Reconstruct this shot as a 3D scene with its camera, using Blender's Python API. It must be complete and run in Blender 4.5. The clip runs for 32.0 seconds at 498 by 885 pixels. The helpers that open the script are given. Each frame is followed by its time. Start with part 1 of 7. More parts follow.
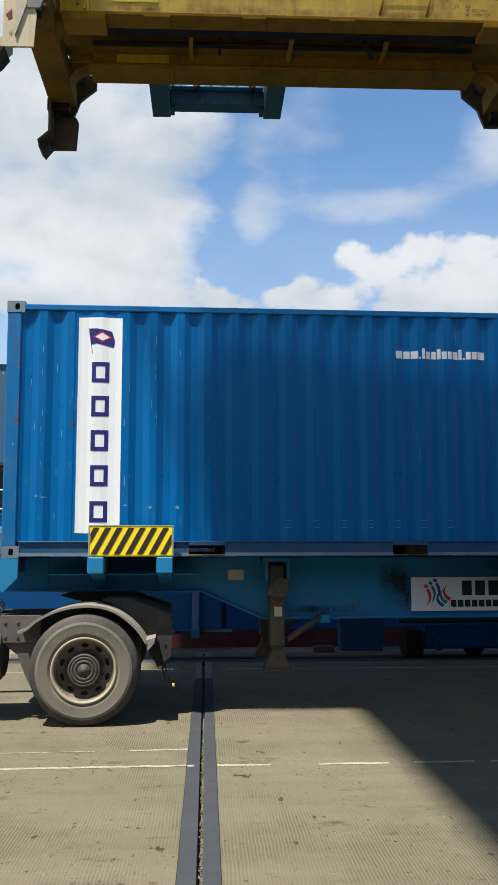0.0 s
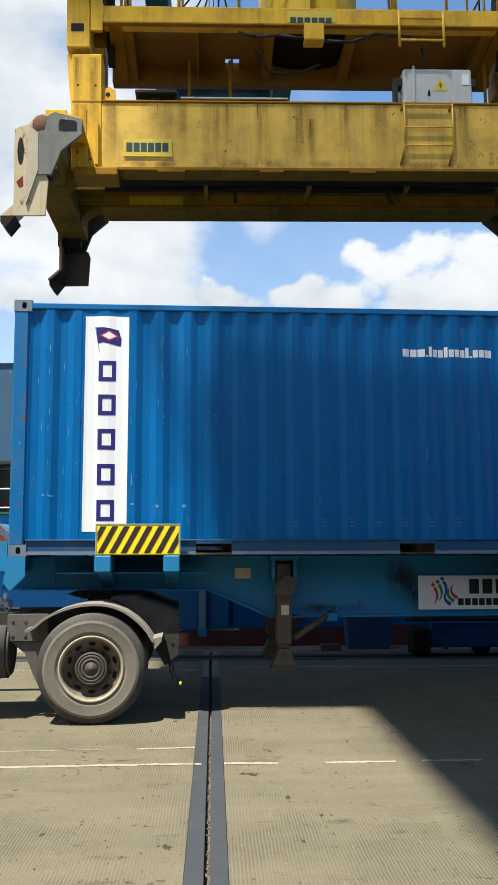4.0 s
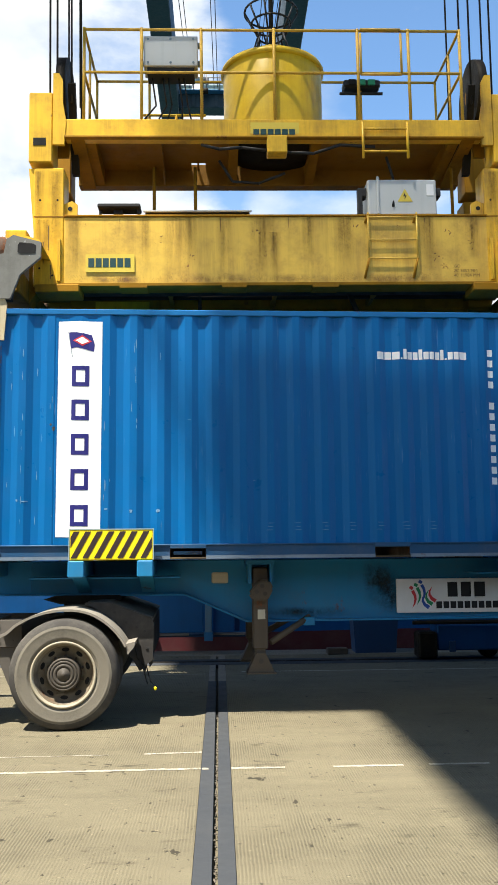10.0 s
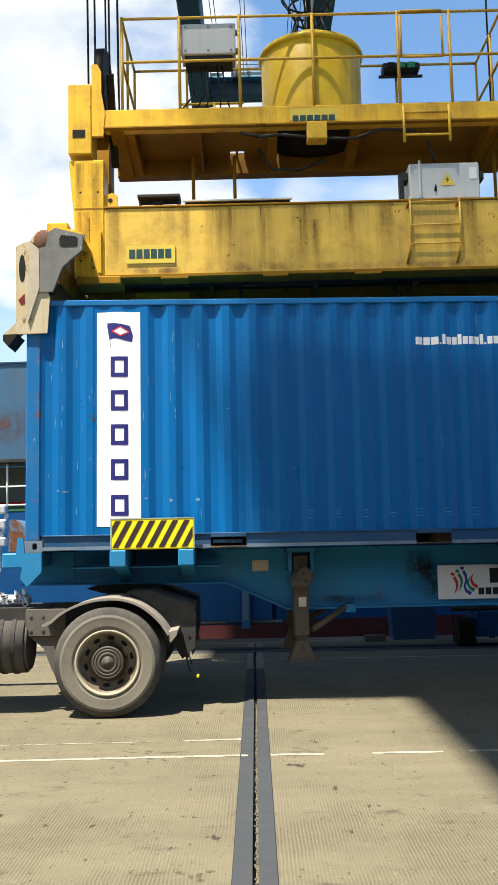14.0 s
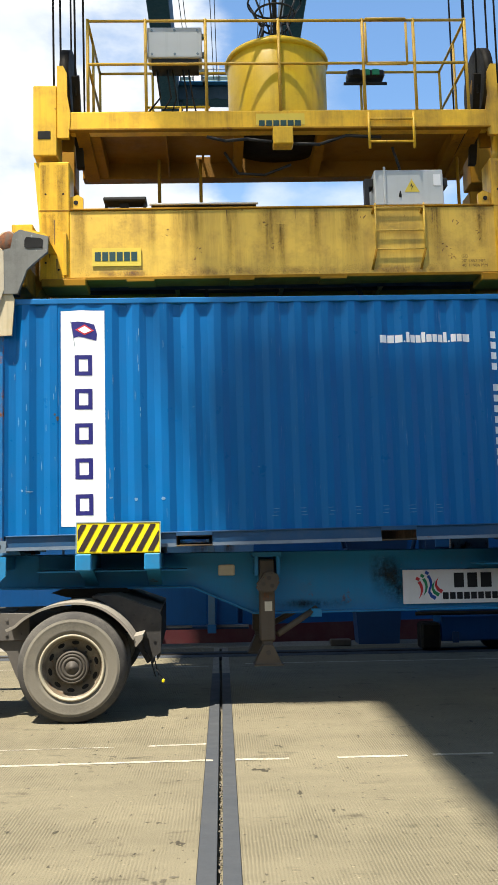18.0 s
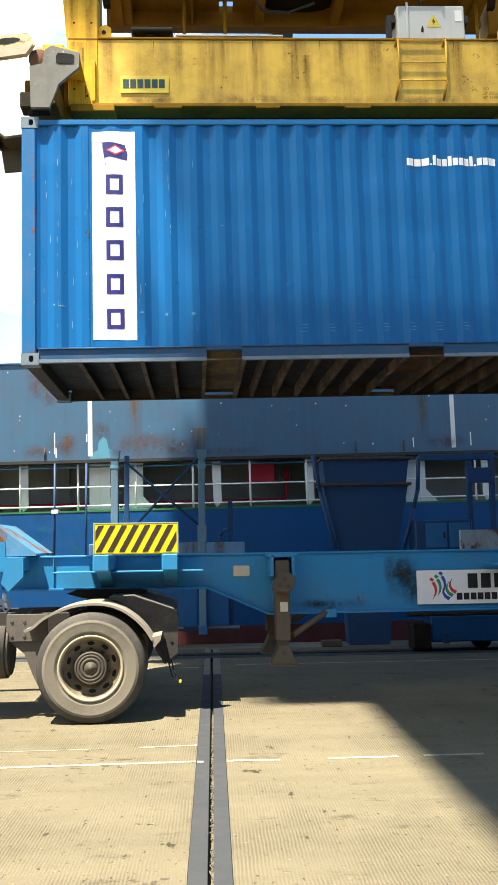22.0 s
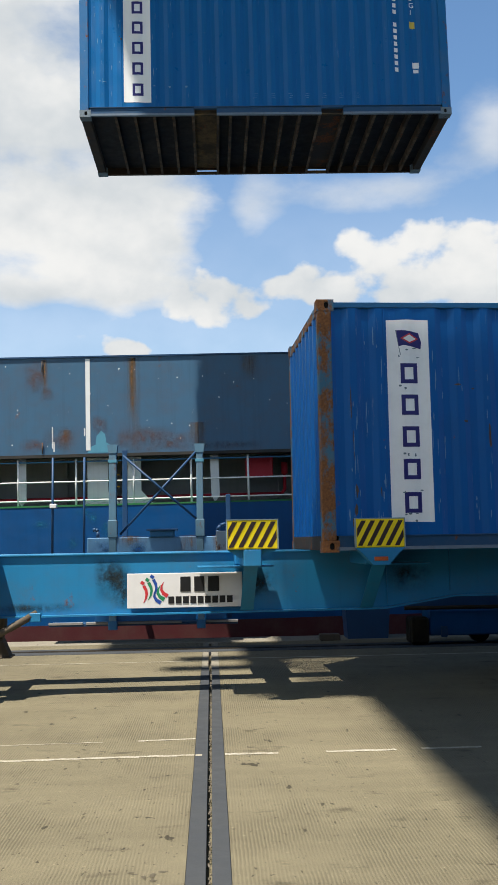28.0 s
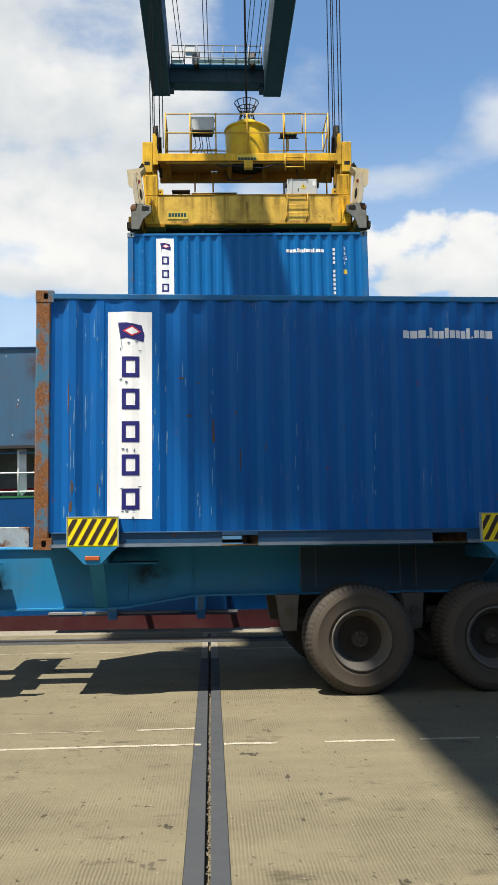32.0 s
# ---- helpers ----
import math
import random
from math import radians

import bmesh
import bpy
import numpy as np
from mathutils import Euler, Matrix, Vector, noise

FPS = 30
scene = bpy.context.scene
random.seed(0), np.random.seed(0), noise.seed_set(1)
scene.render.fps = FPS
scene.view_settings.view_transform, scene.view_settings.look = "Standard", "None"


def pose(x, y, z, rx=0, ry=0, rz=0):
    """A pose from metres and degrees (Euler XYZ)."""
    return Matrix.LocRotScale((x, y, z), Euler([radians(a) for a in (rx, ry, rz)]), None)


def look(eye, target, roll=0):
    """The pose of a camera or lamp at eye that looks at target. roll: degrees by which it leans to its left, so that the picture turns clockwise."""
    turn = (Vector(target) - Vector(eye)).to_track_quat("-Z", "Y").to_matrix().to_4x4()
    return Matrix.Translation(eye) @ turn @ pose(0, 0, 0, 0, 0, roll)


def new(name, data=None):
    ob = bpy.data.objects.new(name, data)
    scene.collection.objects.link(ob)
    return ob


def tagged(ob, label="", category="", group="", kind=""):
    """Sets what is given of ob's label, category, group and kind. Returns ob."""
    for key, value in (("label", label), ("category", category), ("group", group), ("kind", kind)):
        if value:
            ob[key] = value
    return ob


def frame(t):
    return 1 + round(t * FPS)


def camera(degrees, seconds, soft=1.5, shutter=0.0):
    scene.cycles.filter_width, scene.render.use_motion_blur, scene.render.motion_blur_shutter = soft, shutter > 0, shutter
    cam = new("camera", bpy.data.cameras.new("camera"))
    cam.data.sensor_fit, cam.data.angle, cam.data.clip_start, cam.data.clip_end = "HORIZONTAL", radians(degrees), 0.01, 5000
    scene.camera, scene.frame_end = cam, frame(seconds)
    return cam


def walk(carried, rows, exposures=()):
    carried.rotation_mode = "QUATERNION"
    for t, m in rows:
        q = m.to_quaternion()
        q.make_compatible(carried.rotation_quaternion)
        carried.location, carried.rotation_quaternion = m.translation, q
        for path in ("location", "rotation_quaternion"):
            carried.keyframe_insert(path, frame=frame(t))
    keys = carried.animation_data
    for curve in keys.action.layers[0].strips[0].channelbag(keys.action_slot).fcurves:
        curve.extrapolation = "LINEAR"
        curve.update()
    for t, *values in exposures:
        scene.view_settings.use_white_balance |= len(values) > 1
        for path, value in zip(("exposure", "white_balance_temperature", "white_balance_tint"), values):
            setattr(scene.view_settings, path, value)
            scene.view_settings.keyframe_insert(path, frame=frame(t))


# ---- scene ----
# Camera: a phone held still at eye height, 9 m from the trailer.
cam = camera(30.64, 32.0, soft=1.1)
walk(cam, [
    (0.0, pose(0, 0, 1.62, 96.780, 0.119, -2.646)),
    (0.5, pose(0, 0, 1.62, 96.920, -0.020, -2.452)),
    (1.0, pose(0, 0, 1.62, 97.090, 0.060, -2.413)),
    (1.5, pose(0, 0, 1.62, 97.160, 0.050, -2.434)),
    (2.0, pose(0, 0, 1.62, 97.080, 0.030, -2.376)),
    (2.5, pose(0, 0, 1.62, 96.830, 0.139, -2.273)),
    (3.0, pose(0, 0, 1.62, 96.740, 0.159, -2.221)),
    (3.5, pose(0, 0, 1.62, 96.720, 0.139, -2.244)),
    (5.5, pose(0, 0, 1.62, 96.590, 0.199, -2.037)),
    (6.0, pose(0, 0, 1.62, 96.660, 0.268, -2.039)),
    (6.5, pose(0, 0, 1.62, 96.730, 0.338, -1.970)),
    (7.0, pose(0, 0, 1.62, 96.790, 0.427, -1.959)),
    (7.5, pose(0, 0, 1.62, 96.870, 0.347, -1.898)),
    (8.0, pose(0, 0, 1.62, 96.840, 0.477, -1.883)),
    (8.5, pose(0, 0, 1.62, 96.750, 0.516, -1.839)),
    (9.0, pose(0, 0, 1.62, 96.770, 0.467, -1.835)),
    (9.5, pose(0, 0, 1.62, 96.890, 0.506, -1.869)),
    (10.0, pose(0, 0, 1.62, 96.940, 0.536, -1.865)),
    (10.5, pose(0, 0, 1.62, 96.980, 0.596, -1.837)),
    (11.0, pose(0, 0, 1.62, 96.921, 0.745, -1.650)),
    (11.5, pose(0, 0, 1.62, 96.441, 1.133, -0.622)),
    (12.0, pose(0, 0, 1.62, 96.152, 1.302, 0.110)),
    (12.5, pose(0, 0, 1.62, 96.051, 1.273, 0.375)),
    (13.0, pose(0, 0, 1.62, 96.101, 1.203, 0.439)),
    (13.5, pose(0, 0, 1.62, 96.161, 1.114, 0.410)),
    (15.5, pose(0, 0, 1.62, 96.411, 1.033, 0.406)),
    (16.0, pose(0, 0, 1.62, 96.441, 1.014, 0.214)),
    (16.5, pose(0, 0, 1.62, 96.441, 0.894, -0.319)),
    (17.0, pose(0, 0, 1.62, 96.421, 0.914, -0.917)),
    (17.5, pose(0, 0, 1.62, 96.461, 0.884, -1.370)),
    (18.0, pose(0, 0, 1.62, 96.461, 0.904, -1.688)),
    (18.5, pose(0, 0, 1.62, 96.451, 0.835, -1.896)),
    (19.0, pose(0, 0, 1.62, 96.491, 0.894, -2.068)),
    (19.5, pose(0, 0, 1.62, 96.481, 0.894, -2.138)),
    (20.0, pose(0, 0, 1.62, 96.351, 0.775, -2.204)),
    (20.5, pose(0, 0, 1.62, 96.391, 0.855, -2.264)),
    (21.0, pose(0, 0, 1.62, 96.441, 0.825, -2.257)),
    (21.5, pose(0, 0, 1.62, 96.491, 0.845, -2.244)),
    (22.0, pose(0, 0, 1.62, 96.521, 0.904, -2.237)),
    (22.5, pose(0, 0, 1.62, 96.431, 0.865, -2.213)),
    (23.0, pose(0, 0, 1.62, 96.281, 0.875, -2.194)),
    (23.5, pose(0, 0, 1.62, 96.251, 0.905, -2.241)),
    (24.0, pose(0, 0, 1.62, 96.281, 0.934, -2.277)),
    (24.5, pose(0, 0, 1.62, 96.271, 0.964, -2.334)),
    (25.0, pose(0, 0, 1.62, 96.261, 0.944, -2.346)),
    (25.5, pose(0, 0, 1.62, 96.121, 0.955, -2.308)),
    (27.5, pose(0, 0, 1.62, 96.151, 0.974, -2.345)),
    (28.0, pose(0, 0, 1.62, 96.141, 0.954, -2.357)),
    (28.5, pose(0, 0, 1.62, 95.991, 0.895, -2.336)),
    (29.0, pose(0, 0, 1.62, 95.761, 0.935, -2.306)),
    (29.5, pose(0, 0, 1.62, 95.671, 0.896, -2.401)),
    (30.0, pose(0, 0, 1.62, 95.741, 0.935, -2.416)),
    (30.5, pose(0, 0, 1.62, 95.750, 0.687, -2.301)),
    (31.0, pose(0, 0, 1.62, 95.741, 0.776, -2.362)),
    (31.5, pose(0, 0, 1.62, 95.701, 0.876, -2.373)),
    (32.0, pose(0, 0, 1.62, 95.560, 0.687, -2.363)),
], [(0.0, 0.79, 6150, 10), (3.0, 0.91, 6200, 10), (6.0, 1.23, 6300, 10), (9.0, 1.41, 6420, 10), (12.0, 1.31, 6500, 10), (13.0, 1.31, 6500, 10), (18.0, 1.39, 6520, 10), (20.0, 1.51, 6800, 10), (21.0, 1.67, 6900, 10), (22.0, 1.81, 6950, 10), (23.0, 1.65, 6850, 10), (24.0, 1.19, 6650, 10), (25.5, 0.87, 6550, 10), (28.0, 0.86, 6500, 10), (30.0, 1.03, 6800, 10), (32.0, 0.95, 6550, 10)])

# ---- sky with fair-weather cloud, and the sun ----
SUN = Vector((-0.27, -0.30, 1.0)).normalized()      # towards the sun
world = bpy.data.worlds.new("sky")
scene.world = world
world.use_nodes = True
wt = world.node_tree
wt.nodes.clear()


def wmath(op, a, b=None, c=None):
    n = wt.nodes.new("ShaderNodeMath")
    n.operation = op
    for i, v in enumerate((a, b, c)):
        if v is None:
            continue
        if isinstance(v, (int, float)):
            n.inputs[i].default_value = v
        else:
            wt.links.new(v, n.inputs[i])
    return n.outputs[0]


def wnoise(scale, detail, rough, offset, stretch=(1, 1, 2.0)):
    mp = wt.nodes.new("ShaderNodeMapping")
    mp.inputs["Location"].default_value = offset
    mp.inputs["Scale"].default_value = stretch
    wt.links.new(w_co.outputs["Generated"], mp.inputs["Vector"])
    n = wt.nodes.new("ShaderNodeTexNoise")
    n.inputs["Scale"].default_value = scale
    n.inputs["Detail"].default_value = detail
    n.inputs["Roughness"].default_value = rough
    wt.links.new(mp.outputs[0], n.inputs["Vector"])
    return n.outputs["Fac"]


def wstep(v, lo, hi):
    n = wt.nodes.new("ShaderNodeMapRange")
    n.interpolation_type = 'SMOOTHSTEP'
    n.inputs["From Min"].default_value, n.inputs["From Max"].default_value = lo, hi
    wt.links.new(v, n.inputs["Value"])
    return n.outputs["Result"]


w_co = wt.nodes.new("ShaderNodeTexCoord")
w_sep = wt.nodes.new("ShaderNodeSeparateXYZ")
wt.links.new(w_co.outputs["Generated"], w_sep.inputs[0])
azim = wmath('ARCTAN2', w_sep.outputs[0], w_sep.outputs[1])
elev = wmath('ARCSINE', w_sep.outputs[2])


def bank(a0, e0, sa, se, weight):
    """A cloud bank about a direction of the sky."""
    p = wmath('DIVIDE', wmath('SUBTRACT', azim, a0), sa)
    q = wmath('DIVIDE', wmath('SUBTRACT', elev, e0), se)
    r = wmath('ADD', wmath('MULTIPLY', p, p), wmath('MULTIPLY', q, q))
    return wmath('MULTIPLY', wmath('EXPONENT', wmath('MULTIPLY', r, -1.0)), weight)


# a soft mass over the quay's far end, puffy heaps low down, a few stray tufts
mass = wmath('MULTIPLY', wmath('MULTIPLY', wmath('SUBTRACT', 1.0, wstep(azim, -0.05, 0.05)), wmath('MAXIMUM', wstep(azim, -0.9, -0.5), wmath('SUBTRACT', 1.0, wstep(azim, -1.9, -1.5)))), wmath('MULTIPLY', wstep(elev, 0.235, 0.275), wmath('SUBTRACT', 1.0, wstep(elev, 0.75, 1.2))))
bias = bank(-0.14, 0.325, 0.12, 0.035, 0.20)
for a0, e0, big in ((0.160, 0.318, 1.0), (0.238, 0.322, 1.0), (0.285, 0.312, 1.0), (0.335, 0.315, 1.2), (0.115, 0.288, 0.9), (0.196, 0.294, 1.1), (0.295, 0.283, 1.1), (0.078, 0.277, 0.7), (0.152, 0.266, 0.8), (0.25, 0.268, 1.0), (0.34, 0.27, 1.2),
                    (0.12, 0.262, 0.9), (0.205, 0.258, 1.0), (0.29, 0.256, 1.1), (-0.012, 0.282, 0.9), (0.028, 0.274, 0.9), (0.046, 0.25, 0.7), (0.003, 0.246, 0.8), (-0.035, 0.262, 0.9), (-0.10, 0.213, 0.75), (-0.078, 0.208, 0.6), (0.12, 0.209, 0.6), (0.175, 0.212, 0.7), (0.20, 0.207, 0.6), (0.275, 0.222, 0.8), (0.32, 0.225, 1.0)):
    bias = wmath('ADD', bias, bank(a0, e0, 0.030 * big, 0.021 * big, 0.23))
billow = wnoise(6.0, 10, 0.55, (0.3, 0.1, 0.25))
puffs = wnoise(26.0, 5, 0.5, (0.7, 0.2, 0.4), (1, 1, 1.3))
smooth = wnoise(5.0, 2.5, 0.4, (0.3, 0.1, 0.25))
above = wnoise(5.0, 2.5, 0.4, (0.3, 0.1, 0.31))
field = wmath('ADD', wmath('MULTIPLY_ADD', billow, 0.36, wmath('MULTIPLY_ADD', puffs, 0.44, 0.04)), bias)
soft_field = wmath('ADD', wmath('MULTIPLY_ADD', billow, 0.80, 0.06), wmath('MULTIPLY', mass, 0.30))
# thin veils, half seen through
veil = wmath('ADD', wmath('ADD', bank(0.18, 0.366, 0.085, 0.026, 0.30), bank(0.33, 0.42, 0.05, 0.05, 0.30)), wmath('ADD', bank(0.10, 0.46, 0.05, 0.05, 0.16), bank(0.05, 0.35, 0.03, 0.08, 0.22)))
thin = wmath('MULTIPLY', wstep(wmath('ADD', wmath('MULTIPLY_ADD', billow, 0.7, 0.12), veil), 0.52, 0.80), 0.66)
heaps = wmath('ADD', bank(0.25, 0.30, 0.17, 0.035, 0.22), bank(-0.24, 0.305, 0.20, 0.035, 0.30))
under = wmath('ADD', bank(-0.2, 0.40, 0.22, 0.045, 0.15), bank(-0.12, 0.262, 0.25, 0.02, 0.13))
haze = wmath('MULTIPLY', wmath('SUBTRACT', 1.0, wstep(elev, 0.18, 0.48)), 0.34)
cover = wmath('MAXIMUM', wmath('MAXIMUM', wmath('MAXIMUM', wstep(field, 0.56, 0.69), wstep(soft_field, 0.50, 0.76)), thin), haze)
body = wstep(wmath('ADD', wmath('SUBTRACT', wmath('ADD', wmath('SUBTRACT', smooth, above), heaps), under), wmath('MULTIPLY_ADD', puffs, 0.5, -0.25)), -0.26, 0.28)
w_cloud = wt.nodes.new("ShaderNodeMix")
w_cloud.data_type = 'RGBA'
w_cloud.inputs[6].default_value = (0.70, 0.75, 0.785, 1)
w_cloud.inputs[7].default_value = (1.0, 1.0, 0.98, 1)
wt.links.new(body, w_cloud.inputs[0])

w_sky = wt.nodes.new("ShaderNodeTexSky")
w_sky.sky_type = 'NISHITA'
w_sky.sun_disc = False
w_sky.sun_elevation = math.asin(SUN.z)
w_sky.sun_rotation = math.atan2(SUN.x, SUN.y)
w_sky.ozone_density = 3.0
w_sky.dust_density = 0.4
w_blue = wt.nodes.new("ShaderNodeBackground")
w_blue.inputs[1].default_value = 0.097
# deep blue overhead, pale towards the horizon
w_deep = wt.nodes.new("ShaderNodeMix")
w_deep.data_type, w_deep.blend_type = 'RGBA', 'MULTIPLY'
w_deep.inputs[7].default_value = (0.21, 0.26, 0.35, 1)
wt.links.new(wstep(elev, 0.5, 1.1), w_deep.inputs[0])
w_tint = wt.nodes.new("ShaderNodeMix")
w_tint.data_type, w_tint.blend_type = 'RGBA', 'MULTIPLY'
w_tint.inputs[0].default_value = 1.0
w_tint.inputs[7].default_value = (0.86, 1.0, 1.02, 1)
wt.links.new(w_sky.outputs[0], w_tint.inputs[6])
wt.links.new(w_tint.outputs[2], w_deep.inputs[6])
wt.links.new(w_deep.outputs[2], w_blue.inputs[0])
w_white = wt.nodes.new("ShaderNodeBackground")
w_white.inputs[1].default_value = 0.495
wt.links.new(w_cloud.outputs[2], w_white.inputs[0])
w_mix = wt.nodes.new("ShaderNodeMixShader")
wt.links.new(cover, w_mix.inputs[0])
wt.links.new(w_blue.outputs[0], w_mix.inputs[1])
wt.links.new(w_white.outputs[0], w_mix.inputs[2])
w_out = wt.nodes.new("ShaderNodeOutputWorld")
wt.links.new(w_mix.outputs[0], w_out.inputs[0])

sun_data = bpy.data.lights.new("sun", 'SUN')
sun_data.energy = 5.0
sun_data.angle = radians(0.53)
sun_data.color = (1.0, 0.94, 0.83)
sun = new("sun", sun_data)
sun.matrix_world = look(SUN * 60, (0, 0, 0))

# ---- materials ----
def nodes_of(name):
    m = bpy.data.materials.new(name)
    m.use_nodes = True
    return m, m.node_tree, m.node_tree.nodes["Principled BSDF"]


def noise_tex(nt, scale, detail=4.0, rough=0.6, stretch=None, seed=0.0):
    co = nt.nodes.new("ShaderNodeTexCoord")
    mp = nt.nodes.new("ShaderNodeMapping")
    mp.inputs["Location"].default_value = (seed, seed * 1.7, seed * 0.6)
    if stretch:
        mp.inputs["Scale"].default_value = stretch
    nt.links.new(co.outputs["Object"], mp.inputs["Vector"])
    tx = nt.nodes.new("ShaderNodeTexNoise")
    tx.inputs["Scale"].default_value = scale
    tx.inputs["Detail"].default_value = detail
    tx.inputs["Roughness"].default_value = rough
    nt.links.new(mp.outputs[0], tx.inputs["Vector"])
    return tx.outputs["Fac"]


def ramp(nt, fac, lo, hi, a=0.0, b=1.0):
    r = nt.nodes.new("ShaderNodeMapRange")
    r.inputs["From Min"].default_value, r.inputs["From Max"].default_value = lo, hi
    r.inputs["To Min"].default_value, r.inputs["To Max"].default_value = a, b
    nt.links.new(fac, r.inputs["Value"])
    return r.outputs["Result"]


def mixed(nt, fac, a, b, mode='MIX'):
    """a and b: a colour or a socket."""
    x = nt.nodes.new("ShaderNodeMix")
    x.data_type, x.blend_type = 'RGBA', mode
    if isinstance(fac, float):
        x.inputs[0].default_value = fac
    else:
        nt.links.new(fac, x.inputs[0])
    for v, i in ((a, 6), (b, 7)):
        if isinstance(v, tuple):
            x.inputs[i].default_value = (*v, 1)
        else:
            nt.links.new(v, x.inputs[i])
    return x.outputs[2]


def product(nt, a, b):
    x = nt.nodes.new("ShaderNodeMath")
    x.operation = 'MULTIPLY'
    nt.links.new(a, x.inputs[0])
    nt.links.new(b, x.inputs[1])
    return x.outputs[0]


def bumped(nt, bsdf, height, strength, dist=0.01):
    b = nt.nodes.new("ShaderNodeBump")
    b.inputs["Strength"].default_value, b.inputs["Distance"].default_value = strength, dist
    nt.links.new(height, b.inputs["Height"])
    nt.links.new(b.outputs[0], bsdf.inputs["Normal"])


def paint(name, col, rough=0.45, metal=0.0, fade=0.25, dirt=0.3, dirt_col=(0.09, 0.07, 0.05), rust=0.0, rust_scale=3.0, streak=0.25, chips=0.0, seed=0.0, bump=0.15, wob=0.0, gloss=0.3, runs=0.0, run_col=(0.10, 0.05, 0.015), scuff=0.0, scuff_col=(0.30, 0.40, 0.50), rusts=((0.22, 0.075, 0.025), (0.08, 0.035, 0.02))):
    """Painted or bare metal: faded patches, dirt, running streaks, rust and chips."""
    m, nt, b = nodes_of(name)
    c = mixed(nt, ramp(nt, noise_tex(nt, 1.3, 3, seed=seed), 0.3, 0.75, 0.0, fade), col, tuple(min(1.0, v * 0.78 + 0.012) for v in col))
    if streak > 0:
        s = ramp(nt, noise_tex(nt, 1.0, 5, 0.7, (9, 9, 0.35), seed + 3), 0.52, 0.8, 0.0, streak)
        c = mixed(nt, s, c, tuple(v * 0.45 for v in col))
    if runs > 0:
        s = product(nt, ramp(nt, noise_tex(nt, 1.0, 6, 0.75, (3.2, 3.2, 0.22), seed + 17), 0.46, 0.70, 0.0, runs), ramp(nt, noise_tex(nt, 1.6, 4, 0.6, None, seed + 19), 0.35, 0.6))
        c = mixed(nt, s, c, run_col)
    if dirt > 0:
        d = product(nt, ramp(nt, noise_tex(nt, 2.2, 8, 0.7, None, seed + 7), 0.45, 0.8, 0.0, dirt), ramp(nt, noise_tex(nt, 28, 5, 0.7, None, seed + 1), 0.3, 0.7, 0.35, 1.0))
        c = mixed(nt, d, c, dirt_col)
    if chips > 0:
        k = ramp(nt, noise_tex(nt, 14, 6, 0.75, (1, 1, 0.45), seed + 11), 0.70 - chips * 0.1, 0.73 - chips * 0.1)
        c = mixed(nt, k, c, (0.45, 0.47, 0.48))
    if scuff > 0:
        k = product(nt, ramp(nt, noise_tex(nt, 1.0, 7, 0.7, (46, 46, 2.4), seed + 23), 0.60, 0.70, 0.0, scuff), ramp(nt, noise_tex(nt, 1.7, 4, 0.6, None, seed + 29), 0.46, 0.66))
        c = mixed(nt, k, c, scuff_col)
    if rust > 0:
        k = ramp(nt, noise_tex(nt, rust_scale, 9, 0.72, (1, 1, 0.6), seed + 5), 0.66 - rust * 0.3, 0.72 - rust * 0.28)
        rc = mixed(nt, ramp(nt, noise_tex(nt, 40, 4, seed=seed), 0.3, 0.7), *rusts)
        c = mixed(nt, k, c, rc)
        rr = ramp(nt, k, 0, 1, rough, 0.9)
        nt.links.new(rr, b.inputs["Roughness"])
    else:
        rr = ramp(nt, noise_tex(nt, 6, 6, seed=seed + 2), 0.3, 0.7, max(0.05, rough - 0.1), min(1.0, rough + 0.15))
        nt.links.new(rr, b.inputs["Roughness"])
    nt.links.new(c, b.inputs["Base Color"])
    b.inputs["Metallic"].default_value = metal
    b.inputs["Specular IOR Level"].default_value = gloss
    if bump > 0:
        h = noise_tex(nt, 60, 4, seed=seed)
        if wob > 0:
            x = nt.nodes.new("ShaderNodeMath")
            x.operation = 'MULTIPLY_ADD'
            nt.links.new(noise_tex(nt, 2.2, 2, seed=seed + 9), x.inputs[0])
            x.inputs[1].default_value = wob
            nt.links.new(h, x.inputs[2])
            h = x.outputs[0]
        bumped(nt, b, h, bump, 0.004)
    return m


